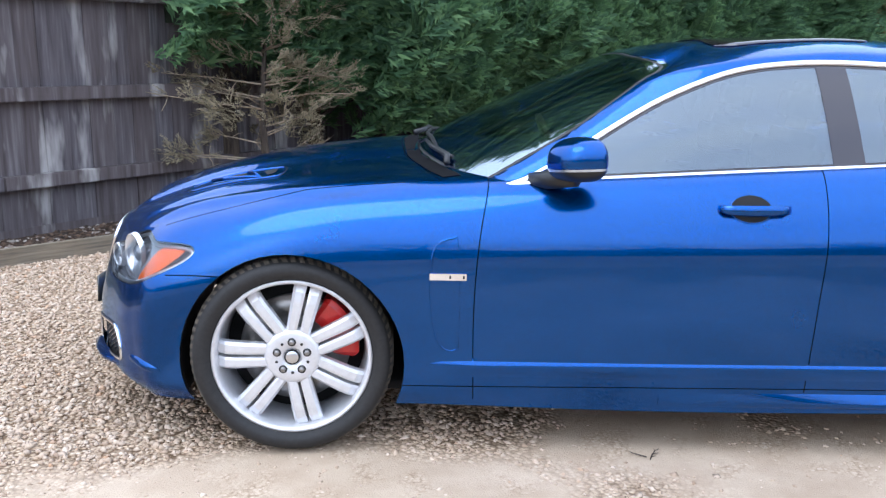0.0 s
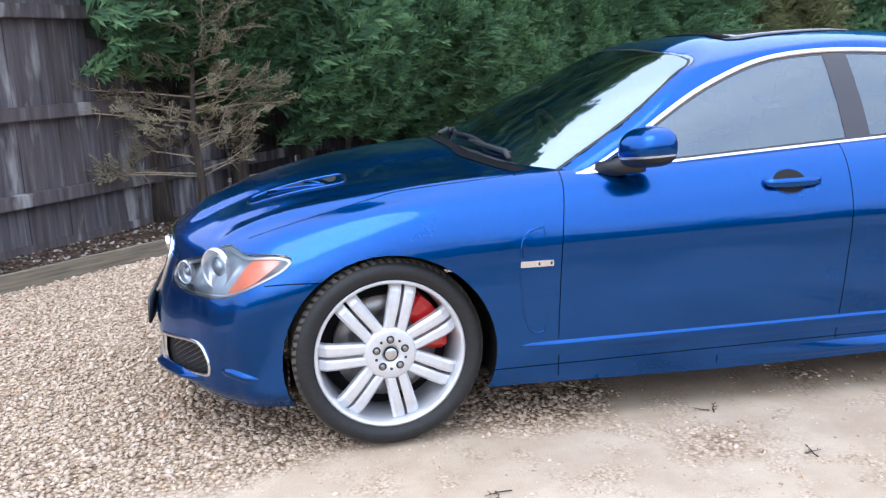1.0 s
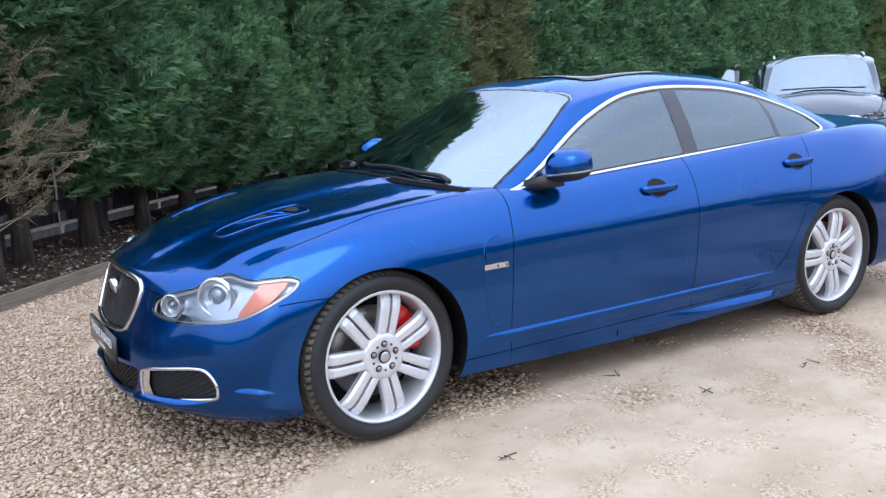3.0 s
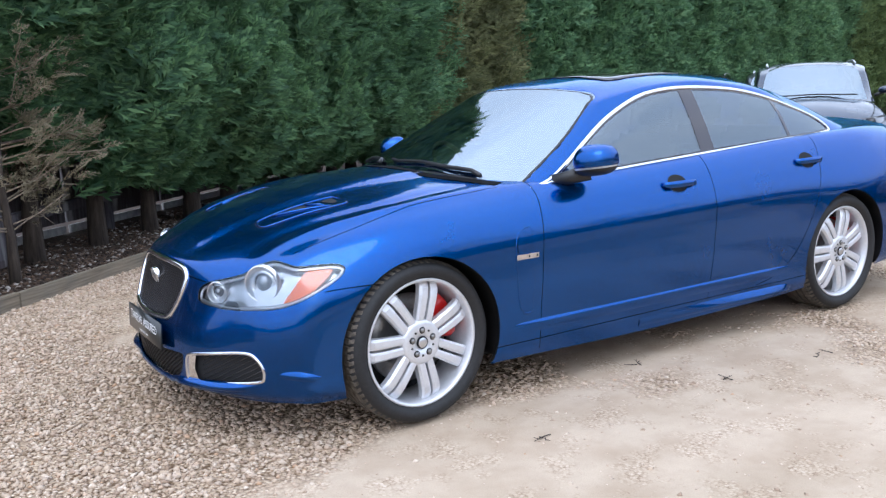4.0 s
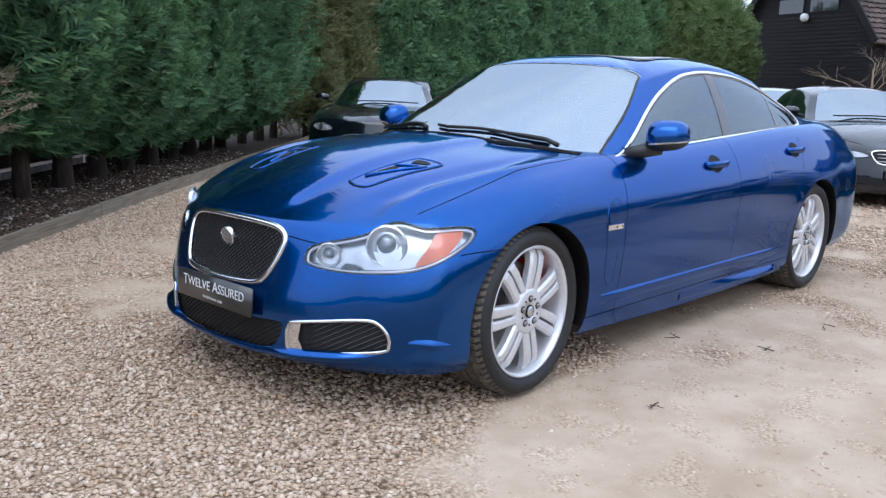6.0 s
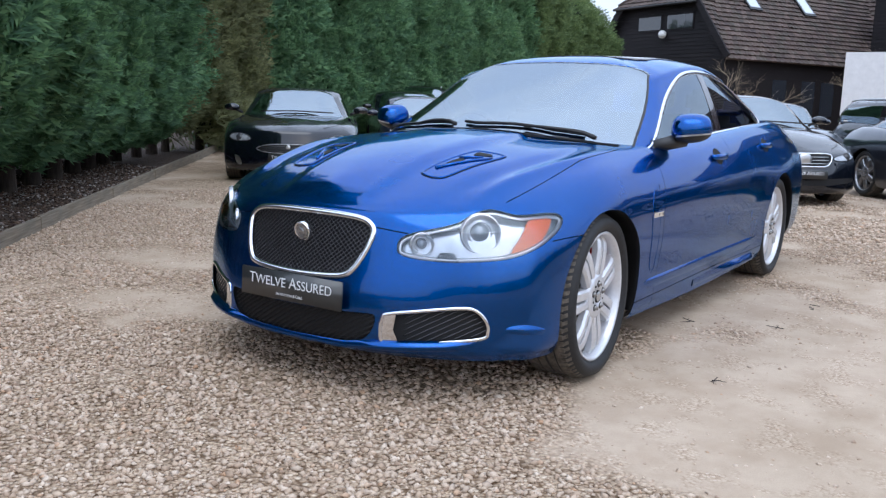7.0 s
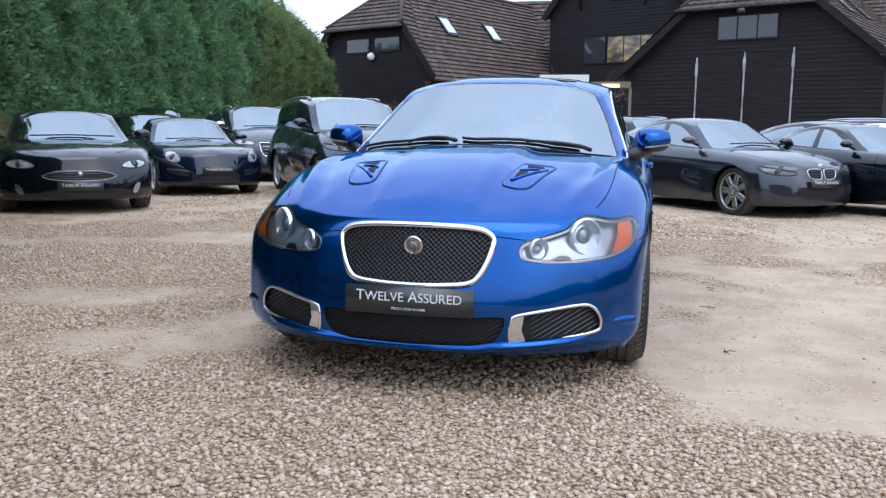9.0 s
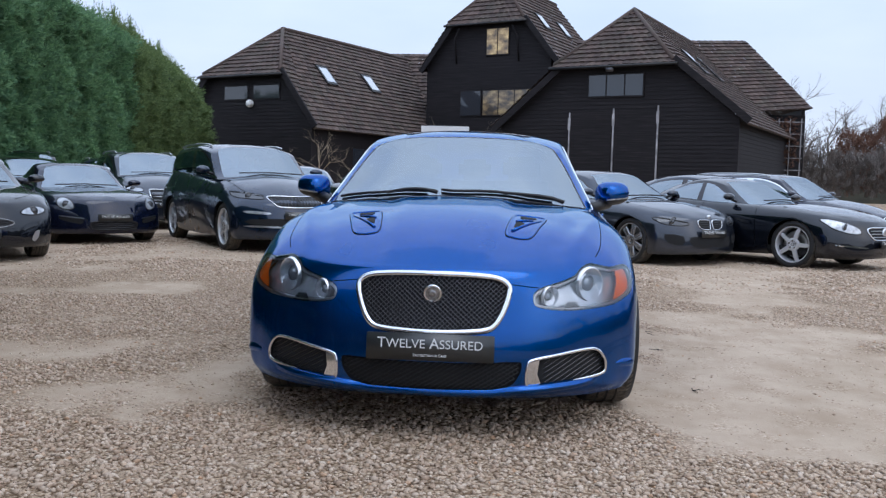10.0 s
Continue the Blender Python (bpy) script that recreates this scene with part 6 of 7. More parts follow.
for i in range(-13, 16):
    x = i * .182
    dz = .03 * math.sin(i * 1.7)
    bm = box_bm(x - .004, .02 + .012 * (i % 2), .05, x + .182 + .010, .036 + .012 * (i % 2), 2.02 + dz * .4, bevel=.003)
    part("board", bm, fw.m, fence, smooth=False)
for z in (.40, 1.02, 1.74):
    for k in range(-1, 2):
        part("rail", box_bm(k * 2.4 - .002, -.060, z - .050, k * 2.4 + 2.395, .018, z + .050, bevel=.006), fw.m, fence, smooth=False)
for k in range(-1, 3):
    part("post", box_bm(k * 2.4 - .05, .052, -.3, k * 2.4 + .05, .15, 2.0, bevel=.006), fw.m, fence, smooth=False)
part("gravel_board", box_bm(-2.4, .015, -.05, 2.9, .045, .06, bevel=.004), fw.m, fence, smooth=False)

# ---- conifers ----
def leaf_mat(name, lo, mid, hi):
    g = Mat(name, mid, .7, spec=.25)
    isl = g.random(True)
    c = g.ramp(isl, [(0, lo), (.5, mid), (.85, hi), (1, tuple(min(1, x * 1.35) for x in hi))])
    tone = g.noise(g.world(), 1.3, 3)
    g.color(g.mix(g.ramp(tone, [(.40, .0), (.75, .45)]), c, lo))
    tr = g.n.new("ShaderNodeBsdfTranslucent")
    tr.inputs["Color"].default_value = rgba(tuple(x * 1.2 for x in hi))
    mx = g.n.new("ShaderNodeMixShader")
    mx.inputs[0].default_value = .42
    g.l.new(g.b.outputs[0], mx.inputs[1])
    g.l.new(tr.outputs[0], mx.inputs[2])
    g.l.new(mx.outputs[0], g.n["Material Output"].inputs["Surface"])
    return g.m


M_LEAF = leaf_mat("conifer_green", (.022, .056, .034), (.074, .158, .080), (.165, .285, .125))
M_LEAFBLUE = leaf_mat("conifer_blue_green", (.022, .062, .037), (.104, .210, .115), (.21, .35, .165))
M_LEAFGOLD = leaf_mat("conifer_yellow_green", (.042, .080, .034), (.115, .175, .068), (.20, .265, .105))
M_LEAFBROWN = leaf_mat("conifer_bronze", (.060, .072, .032), (.145, .155, .070), (.23, .24, .11))
M_DEAD = leaf_mat("dead_foliage", (.13, .112, .072), (.27, .235, .155), (.42, .37, .26))
bk_ = Mat("conifer_bark", (.07, .05, .04), .95)
bk_g = bk_.noise(bk_.coords((30, 30, 4)), 1.0, 6)
bk_.color(bk_.ramp(bk_g, [(.3, (.025, .018, .014)), (.7, (.11, .085, .065))])).bump(bk_g, .7, .01)
M_BARK = bk_.m
# near-black green that carries the shade inside the crowns
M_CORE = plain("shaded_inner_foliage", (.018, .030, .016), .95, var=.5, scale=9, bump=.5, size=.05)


def frond_shape(side_n, seed):
    """One flat feathery spray along +x, 1 long: vertices and triangles."""
    rng = np.random.RandomState(seed)
    v, f = [], []

    def blade(p, d, ln, w, up):
        d = d / np.linalg.norm(d)
        s = np.cross(d, up)
        i = len(v)
        mid = p + d * ln * .45
        tip = p + d * ln + up * (rng.rand() - .6) * ln * .25
        v.extend([p, mid + s * w, tip, mid - s * w])
        f.extend([(i, i + 1, i + 2), (i, i + 2, i + 3)])
    up = np.array([0, 0, 1.0])
    axis = lambda t: np.array([t, .05 * math.sin(3 * t), .10 * t - .22 * t * t])
    for k in range(side_n):
        t = .06 + .88 * k / side_n
        for sg in (-1, 1):
            a = sg * (.62 + .25 * rng.rand())
            ln = (.34 * (1 - t) ** .6 + .06) * (.75 + .5 * rng.rand())
            d = np.array([math.cos(a), math.sin(a), .25 * (rng.rand() - .5)])
            blade(axis(t), d, ln, .024 + .016 * rng.rand(), up)
            if ln > .22:
                blade(axis(t) + d * ln * .4, np.array([math.cos(a * .2), math.sin(a * .2), .1]), ln * .55, .028, up)
                blade(axis(t) + d * ln * .3, np.array([math.cos(a * 1.8), math.sin(a * 1.8), 0]), ln * .45, .026, up)
    blade(axis(.0), np.array([1, 0, -.1]), 1.05, .022, up)
    return np.array(v), np.array(f)


FRONDS = [frond_shape(10, s) for s in range(5)]
FRONDS_FAR = [frond_shape(4, s + 20) for s in range(3)]


def fronds_mesh(name, pos, out, size, shapes, seed, face=(0, 0, 1.0)):
    """Many sprays at pos, each pointing along out."""
    rng = np.random.RandomState(seed)
    vs, fs, off = [], [], 0
    kinds = rng.randint(0, len(shapes), len(pos))
    for k, (bv, bf) in enumerate(shapes):
        sel = np.where(kinds == k)[0]
        if not len(sel):
            continue
        d = out[sel] / np.linalg.norm(out[sel], axis=1)[:, None]
        up = np.array(face) + (rng.rand(len(sel), 3) - .5) * 1.0
        s = np.cross(up, d)
        s /= np.linalg.norm(s, axis=1)[:, None]
        n = np.cross(d, s)
        R = np.stack([d, s, n], -1)
        p = np.einsum("nij,vj->nvi", R, bv) * size[sel][:, None, None] + pos[sel][:, None, :]
        vs.append(p.reshape(-1, 3))
        fs.append((bf[None] + len(bv) * np.arange(len(sel))[:, None, None]).reshape(-1, 3) + off)
        off += len(sel) * len(bv)
    v, f = np.concatenate(vs), np.concatenate(fs)
    me = bpy.data.meshes.new(name)
    me.vertices.add(len(v))
    me.vertices.foreach_set("co", v.astype(np.float32).ravel())
    me.loops.add(f.size)
    me.loops.foreach_set("vertex_index", f.astype(np.int32).ravel())
    me.polygons.add(len(f))
    me.polygons.foreach_set("loop_start", (3 * np.arange(len(f))).astype(np.int32))
    me.update(calc_edges=True)
    return me


def hedge_front(u, z, seed, reach, skirt):
    """How far the foliage stands out (towards -y) at a place of the hedge's face."""
    b = fbm(u * 1.0 + seed * 7.3, z, 17 + seed, 3, 1.25) - .5
    low = np.clip((z - skirt) / .9, 0, 1)
    return reach * (.35 + .65 * low ** .6) + .85 * b


def hedge_tree(name, label, m, h, reach, width, n, mat, seed, skirt=.55, far=False, top_taper=.8, lean=.35):
    tree = empty(name, label, "conifer", m, group="trees of the hedge")
    rng = np.random.RandomState(seed)
    tb = bmesh.new()
    add_tube(tb, [(0, 0, -.1), (.02, .0, .5), (-.02, .02, 1.4), (.0, .0, h * .8)], .095 + .03 * rng.rand(), 10, r2=.02)
    for k in range(9):
        a = rng.rand() * 6.28
        z = .7 + .25 * k
        add_tube(tb, [(0, 0, z), (.35 * math.cos(a), .35 * math.sin(a), z + .12), (.75 * math.cos(a), .75 * math.sin(a), z + .18)], .022, 5, r2=.008)
    part("trunk", tb, M_BARK, tree, "brown furrowed trunk")
    # face
    u = rng.uniform(-width / 2 - .12, width / 2 + .12, n)
    z = np.where(rng.rand(n) < (.80 if not far else 0), skirt + (min(h, 3.4) - skirt) * rng.rand(n) ** .95, (skirt if far else 3.2) + (h - (skirt if far else 3.2)) * rng.rand(n))
    t = z / h
    shape = np.clip(1 - ((t - top_taper) / (1 - top_taper + 1e-6)).clip(0, 1) ** 1.6, 0.05, 1)
    y = -hedge_front(u, z, seed % 5, reach, skirt) * shape + .30 * rng.rand(n) ** 2
    back = rng.rand(n) < (.10 if not far else .16)
    y = np.where(back, -y * .8, y)
    pos = np.stack([u * (.4 + .6 * shape), y, z], -1)
    out = np.stack([(rng.rand(n) - .5) * 1.7 + lean * 1.6, np.where(back, 1, -1) * (.25 + .55 * rng.rand(n)), .0 + .75 * rng.rand(n)], -1)
    size = (.26 + .34 * rng.rand(n)) * (1.45 if far else 1.0) * np.where((z > 3.4) & (not far), 1.9, 1.0)
    pos -= out / np.linalg.norm(out, axis=1)[:, None] * size[:, None] * .55
    # upright leaders that break the top line
    k = 26
    la = rng.uniform(-width / 2, width / 2, k)
    pos = np.concatenate([pos, np.stack([la, rng.uniform(-.5, .3, k), h * rng.uniform(.93, .99, k)], -1)])
    out = np.concatenate([out, np.stack([(rng.rand(k) - .5) * .5, (rng.rand(k) - .5) * .5, np.ones(k)], -1)])
    size = np.concatenate([size, rng.uniform(.35, .8, k)])
    me = fronds_mesh("crown", pos, out, size, FRONDS_FAR if far else FRONDS, seed, (0, -.9, .7))
    me.materials.append(mat)
    crown = new("crown", me)
    crown.parent = tree
    # solid dark hull: the crown's inner shade put into its colour
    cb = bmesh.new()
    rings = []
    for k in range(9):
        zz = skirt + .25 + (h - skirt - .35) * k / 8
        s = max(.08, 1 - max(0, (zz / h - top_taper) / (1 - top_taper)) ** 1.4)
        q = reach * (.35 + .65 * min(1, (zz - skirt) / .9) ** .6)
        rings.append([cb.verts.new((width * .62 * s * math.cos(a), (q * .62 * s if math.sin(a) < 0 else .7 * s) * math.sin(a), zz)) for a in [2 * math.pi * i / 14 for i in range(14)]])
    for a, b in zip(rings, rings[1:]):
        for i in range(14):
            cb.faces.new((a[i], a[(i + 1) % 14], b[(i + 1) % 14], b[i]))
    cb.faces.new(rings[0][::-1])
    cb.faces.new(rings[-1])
    part("inner_crown", cb, M_CORE, tree, "solid dark hull with the crown's inner shade in its colour")
    return tree


HAZ = 42.5
def along(d, off):
    """A place d metres along the hedge bed and off metres behind its edging."""
    a = radians(HAZ)
    return (-1.35 + d * math.cos(a) - off * math.sin(a), 2.46 + d * math.sin(a) + off * math.cos(a))


for k in range(4):
    hedge_tree("hedge_conifer", "tall green conifer with feathery sprays in the hedge", pose(*along(1.0 + .9 * k, 1.15), 0, 0, 0, HAZ), 8.3 + .4 * (k % 3), 1.05, .95, 1100, M_LEAF, 40 + k, top_taper=.62, skirt=(1.3, 1.0, .7, .55)[k])
low = [hedge_tree("hedge_conifer", "green conifer with low feathery branches in the hedge", pose(*along(4.6 + .9 * k, 1.15), 0, 0, 0, HAZ), 8.0 + .4 * (k % 2), 1.1, .95, 1100, M_LEAF, 44 + k, skirt=.42, top_taper=.62) for k in range(3)]
for k in range(7, 12):
    copy_thing(low[k % 3], pose(*along(1.0 + .9 * k, 1.15), 0, 0, 0, HAZ + (random.random() - .5) * 8) @ Matrix.Diagonal((1, 1, (.95 + .1 * random.random()) * (1 if k < 8 else .9 - .06 * (k - 8)), 1)))
for k in range(3):
    hedge_tree("hedge_conifer", "bronze-tinged conifer at the corner of the hedge" if k else "dark green conifer near the corner of the hedge", pose(*along(11.9 + .95 * k, 1.0 - .1 * k), 0, 0, 0, HAZ - 8 - 8 * k), 5.4, 1.15, 1.25, 900, M_LEAFBROWN if k else M_LEAFBLUE, 60 + k, far=True)


for k in range(2):
    hedge_tree("hedge_conifer", "bronze-green conifer filling the corner of the hedge", pose(9.15 + .75 * k, 12.35 + .45 * k, 0, 0, 0, 22 - 8 * k), 6.2, 1.1, 1.3, 800, M_LEAFBROWN, 66 + k, far=True, skirt=.2)


def far_line(x):
    """The far hedge, which runs on to the end of the long barn."""
    return 13.1 + .088 * (x - 10.5)


far_src = [hedge_tree("hedge_conifer", "dark blue-green conifer clipped into the far hedge", pose(10.6 + 1.3 * k, far_line(10.6 + 1.3 * k), -.1, 0, 0, 5), 6.5, 1.15, 1.4, 820, M_LEAFBLUE, 70 + k, skirt=.2, far=True, top_taper=.9, lean=.1) for k in range(3)]
for k in range(3, 12):
    copy_thing(far_src[k % 3], pose(10.6 + 1.3 * k, far_line(10.6 + 1.3 * k), -.1, 0, 0, 5 + (random.random() - .5) * 6) @ Matrix.Diagonal((1, 1, .93 + .12 * random.random(), 1)))
gold = hedge_tree("hedge_conifer", "yellow-green conifer at the end of the hedge", pose(26.6, far_line(26.6), -.15, 0, 0, 5), 6.8, 1.3, 1.7, 700, M_LEAFGOLD, 90, skirt=.2, far=True, top_taper=.80, lean=0)
for k in range(1, 6):
    copy_thing(gold, pose(26.6 + 1.65 * k, far_line(26.6 + 1.65 * k), -.15, 0, 0, 5 + 9 * math.sin(3 * k)) @ Matrix.Diagonal((1.05, 1, .95 + .08 * math.sin(2.3 * k) - .02 * k, 1)))

# dark panels behind the trunks; pale strips paint the light under the fence
pb = empty("rear_fence", "dark fence panels over a painted strip of light behind the hedge", "fence", pose(*along(-.2, 2.0), 0, 0, 0, HAZ))
for k in range(6):
    part("panel", box_bm(k * 1.83, 0, .12, k * 1.83 + 1.8, .03, 1.7, bevel=.004), fw.m, pb, smooth=False)
    part("board", box_bm(k * 1.83 + .02, -.015, .0, k * 1.83 + 1.78, .02, .085, bevel=.004), M_FENCELIGHT, pb, "pale strip painted as the light under the fence", smooth=False)


def dead_shrub(x, y):
    sh = empty("dead_conifer", "small dying conifer with bare brown twigs", "shrub", pose(x, y, 0))
    rng = np.random.RandomState(8)
    tb = bmesh.new()
    add_tube(tb, [(0, 0, -.05), (.01, .01, .35), (-.02, 0, .8), (.03, .02, 1.5)], .05, 9, r2=.015)
    part("trunk", tb, M_BARK, sh, "grey-brown trunk")
    ps, os_, ss = [], [], []
    for k in range(80):
        a = rng.rand() * 6.28
        z = .48 + 1.25 * rng.rand()
        r = (.38 + .55 * rng.rand()) * (1.0 if z < 1.2 else .7)
        tip = np.array([r * math.cos(a), r * math.sin(a), z + .28 * rng.rand() - .05])
        mid = np.array([.5 * r * math.cos(a + .2), .5 * r * math.sin(a + .2), z - .04])
        if k < 44:
            bb = bmesh.new()
            add_tube(bb, [(0, 0, z - .1), mid, tip], .0085, 5, r2=.003)
            for j in range(6):
                q = mid + (tip - mid) * (j + .5) / 6
                e = q + (rng.rand(3) - .5) * .22
                add_tube(bb, [q, (q + e) / 2 + (rng.rand(3) - .5) * .03, e], .0038, 4, r2=.0015)
            part("branch", bb, M_TWIG, sh, "bare pale brown branch")
        for j in range(13):
            q = mid + (tip - mid) * rng.rand() * 1.05
            ps.append(q + (rng.rand(3) - .5) * .10)
            os_.append(np.array([math.cos(a), math.sin(a), .5]) + (rng.rand(3) - .5) * 1.6)
            ss.append(.09 + .11 * rng.rand())
    me = fronds_mesh("dry_foliage", np.array(ps), np.array(os_), np.array(ss), FRONDS_FAR, 5)
    me.materials.append(M_DEAD)
    ob = new("dry_foliage", me)
    ob.parent = sh
    tagged(ob, "sparse olive-brown dry foliage")


dead_shrub(-1.0, 3.65)

# ---- barns ----
bw = Mat("black_weatherboard", (.016, .014, .015), .75, spec=.3)
bw_g = bw.noise(bw.coords((1.2, 30, 30)), 1.0, 5)
bw.color(bw.ramp(bw_g, [(.3, (.007, .006, .007)), (.6, (.018, .015, .017)), (.85, (.042, .036, .037))])).bump(bw_g, .4, .005)
tl = Mat("brown_clay_tiles", (.10, .06, .045), .85)
tl_n = tl.noise(tl.coords(), 1.6, 4)
tl_c = tl.ramp(tl.random(True), [(0, (.052, .036, .032)), (.4, (.074, .050, .043)), (.75, (.092, .062, .052)), (1, (.125, .088, .074))])
tl.color(tl.mix(tl.ramp(tl_n, [(.45, 0.0), (.75, .5)]), tl_c, (.070, .072, .05)))
M_BOARD, M_TILE = bw.m, tl.m


def lit_glass(name, power, blot):
    """Glass with a dim lit room behind it."""
    w = Mat(name, (.06, .055, .05), .12, coat=.6, emit=(1.0, .72, .30), emit_strength=power)
    f = w.noise(w.coords((1.0, 1.0, 1.6)), blot, 3)
    w.l.new(w.ramp(f, [(.38, (.03, .022, .015)), (.52, (.42, .28, .12)), (.66, (1.0, .74, .34))]), w.b.inputs["Emission Color"])
    return w.m


M_LITWIN = lit_glass("lit_window", .55, 1.3)
M_DIMWIN = lit_glass("dim_lit_window", .22, 1.8)
M_DARKWIN = Mat("dark_window_glass", (.03, .035, .045), .08, 0.0, coat=1.0).m
M_SKYLIGHT = Mat("skylight_glass", (.55, .58, .62), .12, .6, coat=1.0).m
M_WHITEPAINT = plain("white_board_paint", (.72, .72, .73), .6, var=.06, scale=5)
M_POLE = plain("pale_door_trim", (.36, .35, .36), .7, var=.6, scale=3)


def tiled_slope(name, parent, a, b, c, d, rows, tile=.33):
    """Courses of lapped tiles, each tile metres wide, over the quad a-b (lower edge) to d-c (upper edge), joined into one sheet with its own relief."""
    a, b, c, d = [np.array(p, float) for p in (a, b, c, d)]
    nrm = np.cross(b - a + c - d, d - a)
    nrm /= np.linalg.norm(nrm)
    if nrm[2] < 0:
        nrm = -nrm
    v, f = [], []
    rng = np.random.RandomState(rows * 7 + 3)
    for r in range(rows):
        t0, t1 = r / rows, (r + 1.12) / rows
        l0, r0 = a + (d - a) * t0, b + (c - b) * t0
        l1, r1 = a + (d - a) * min(1, t1), b + (c - b) * min(1, t1)
        n = max(1, int(round(max(np.linalg.norm(r0 - l0), np.linalg.norm(r1 - l1)) / tile)))
        for k in range(n):
            s0, s1 = k / n, (k + 1) / n
            h = .05 + .02 * rng.rand()
            p = [l0 + (r0 - l0) * s0, l0 + (r0 - l0) * (s0 + s1) / 2, l0 + (r0 - l0) * s1, l1 + (r1 - l1) * s1, l1 + (r1 - l1) * (s0 + s1) / 2, l1 + (r1 - l1) * s0]
            i = len(v)
            e = [h, h + .035, h, .0, .02, .0]
            v.extend([tuple(q + nrm * w) for q, w in zip(p, e)])
            v.extend([tuple(p[0] - nrm * .01), tuple(p[2] - nrm * .01), tuple(p[1] - nrm * .01)])
            f.extend([(i, i + 1, i + 4, i + 5), (i + 1, i + 2, i + 3, i + 4), (i + 6, i + 8, i + 1, i), (i + 8, i + 7, i + 2, i + 1)])
    ob = data_mesh(name, v, f, M_TILE, parent)
    return tagged(ob, "courses of lapped brown clay tiles", kind="stuff")


def gable_wall(parent, pts, y_face, step=.17):
    """Lapped horizontal boards that fill the outline pts (across, up) at depth y_face, facing -y, each its own piece."""
    zs = [p[1] for p in pts]
    z = min(zs)
    while z < max(zs) - .02:
        zt = min(z + step + .02, max(zs))
        zm = (z + zt) / 2
        xs = []
        n = len(pts)
        for i in range(n):
            p, q = pts[i], pts[(i + 1) % n]
            if (p[1] > zm) != (q[1] > zm):
                xs.append(p[0] + (q[0] - p[0]) * (zm - p[1]) / (q[1] - p[1]))
        xs.sort()
        for x0, x1 in zip(xs[::2], xs[1::2]):
            if x1 - x0 > .05:
                bm = bmesh.new()
                vs = [bm.verts.new(c) for c in ((x0, y_face - .028, z), (x1, y_face - .028, z), (x1, y_face - .006, zt), (x0, y_face - .006, zt), (x0, y_face + .1, z), (x1, y_face + .1, z), (x1, y_face + .1, zt), (x0, y_face + .1, zt))]
                for q in ((0, 1, 2, 3), (4, 7, 6, 5), (0, 4, 5, 1), (3, 2, 6, 7), (0, 3, 7, 4), (1, 5, 6, 2)):
                    bm.faces.new([vs[i] for i in q])
                part("weatherboard", bm, M_BOARD, parent, smooth=False)
        z += step


def window(parent, x0, x1, z0, z1, y, panes, mat, name="window"):
    w = part(name, box_bm(x0, y - .03, z0, x1, y + .05, z1), M_BOARD, parent, smooth=False)
    n = panes
    for i in range(n):
        a, b = x0 + .06 + (x1 - x0 - .06) * i / n, x0 + (x1 - x0 - .06) * (i + 1) / n
        part("pane", box_bm(a, y - .045, z0 + .07, b, y - .034, z1 - .07), mat, w, smooth=False)
    return w


def barn(name, label, m, half, eave, kick, kick_half, ridge, setback, length, rows=22, base=-.4):
    """A half-hipped barn: its gable end faces -y of its own axes and its ridge runs along +y."""
    b = empty(name, label, "barn", m)
    gable_wall(b, [(-half, base), (half, base), (half, eave), (kick_half, kick), (-kick_half, kick), (-half, eave)], 0)
    part("side_wall", box_bm(-half, .02, base, -half + .15, length, eave), M_BOARD, b, smooth=False)
    part("side_wall", box_bm(half - .15, .02, base, half - .03, length, eave), M_BOARD, b, smooth=False)
    for i in range(int((eave - base) / .17)):
        z = base + .17 * i
        part("weatherboard", box_bm(half - .028, .02, z + .012, half - .004, length, z + .17), M_BOARD, b, smooth=False)
    part("rear_wall", box_bm(-half, length - .1, base, half, length, eave), M_BOARD, b, smooth=False)
    o = .35
    k = (ridge - eave) / half
    ez = eave - o * k
    for s in (-1, 1):
        tiled_slope("roof_slope", b, (s * (half + o), -o, ez), (s * (half + o), length, ez), (s * 0, length, ridge), (s * 0, setback, ridge), rows)
        # the triangle between the verge, the half hip and the diagonal to the ridge
        q = (kick - ez) / (ridge - ez)
        corner, knee = (s * (half + o), -o, ez), (s * (kick_half + .1), -o, kick)
        diag = (s * (half + o) * (1 - q), -o + (setback + o) * q, kick)
        tiled_slope("verge_tiles", b, corner, corner, diag, knee, max(3, int(rows * q)))
        tiled_slope("verge_tiles", b, knee, diag, (0, setback, ridge), (0, setback, ridge), max(3, int(rows * (1 - q))))
        vb = bmesh.new()
        dx, dz = -(half + o - kick_half) * s, kick - ez
        add_box(vb, 0, -.04, -.30, math.hypot(dx, dz), .05, -.02, m=Matrix.Translation((s * (half + o), -o, ez)) @ Matrix.Rotation(-math.atan2(dz, dx), 4, "Y"))
        part("bargeboard", vb, M_BOARD, b, smooth=False)
        rt = bmesh.new()
        add_tube(rt, [(s * (kick_half + .1), -o, kick + .05), (0, setback, ridge + .05)], .10, 8)
        part("hip_tiles", rt, M_TILE, b)
    tiled_slope("hip_slope", b, (-kick_half - .25, -o - .1, kick - .1), (kick_half + .25, -o - .1, kick - .1), (.05, setback, ridge), (-.05, setback, ridge), max(6, int(rows * .5)))
    gt = bmesh.new()
    add_tube(gt, [(-kick_half - .3, -o - .14, kick - .12), (kick_half + .3, -o - .14, kick - .12)], .06, 8)
    part("gutter", gt, M_BLACK, b, "black gutter")
    rd = bmesh.new()
    add_tube(rd, [(0, setback, ridge + .05), (0, length, ridge + .05)], .11, 8)
    part("ridge_tiles", rd, M_TILE, b)
    return b


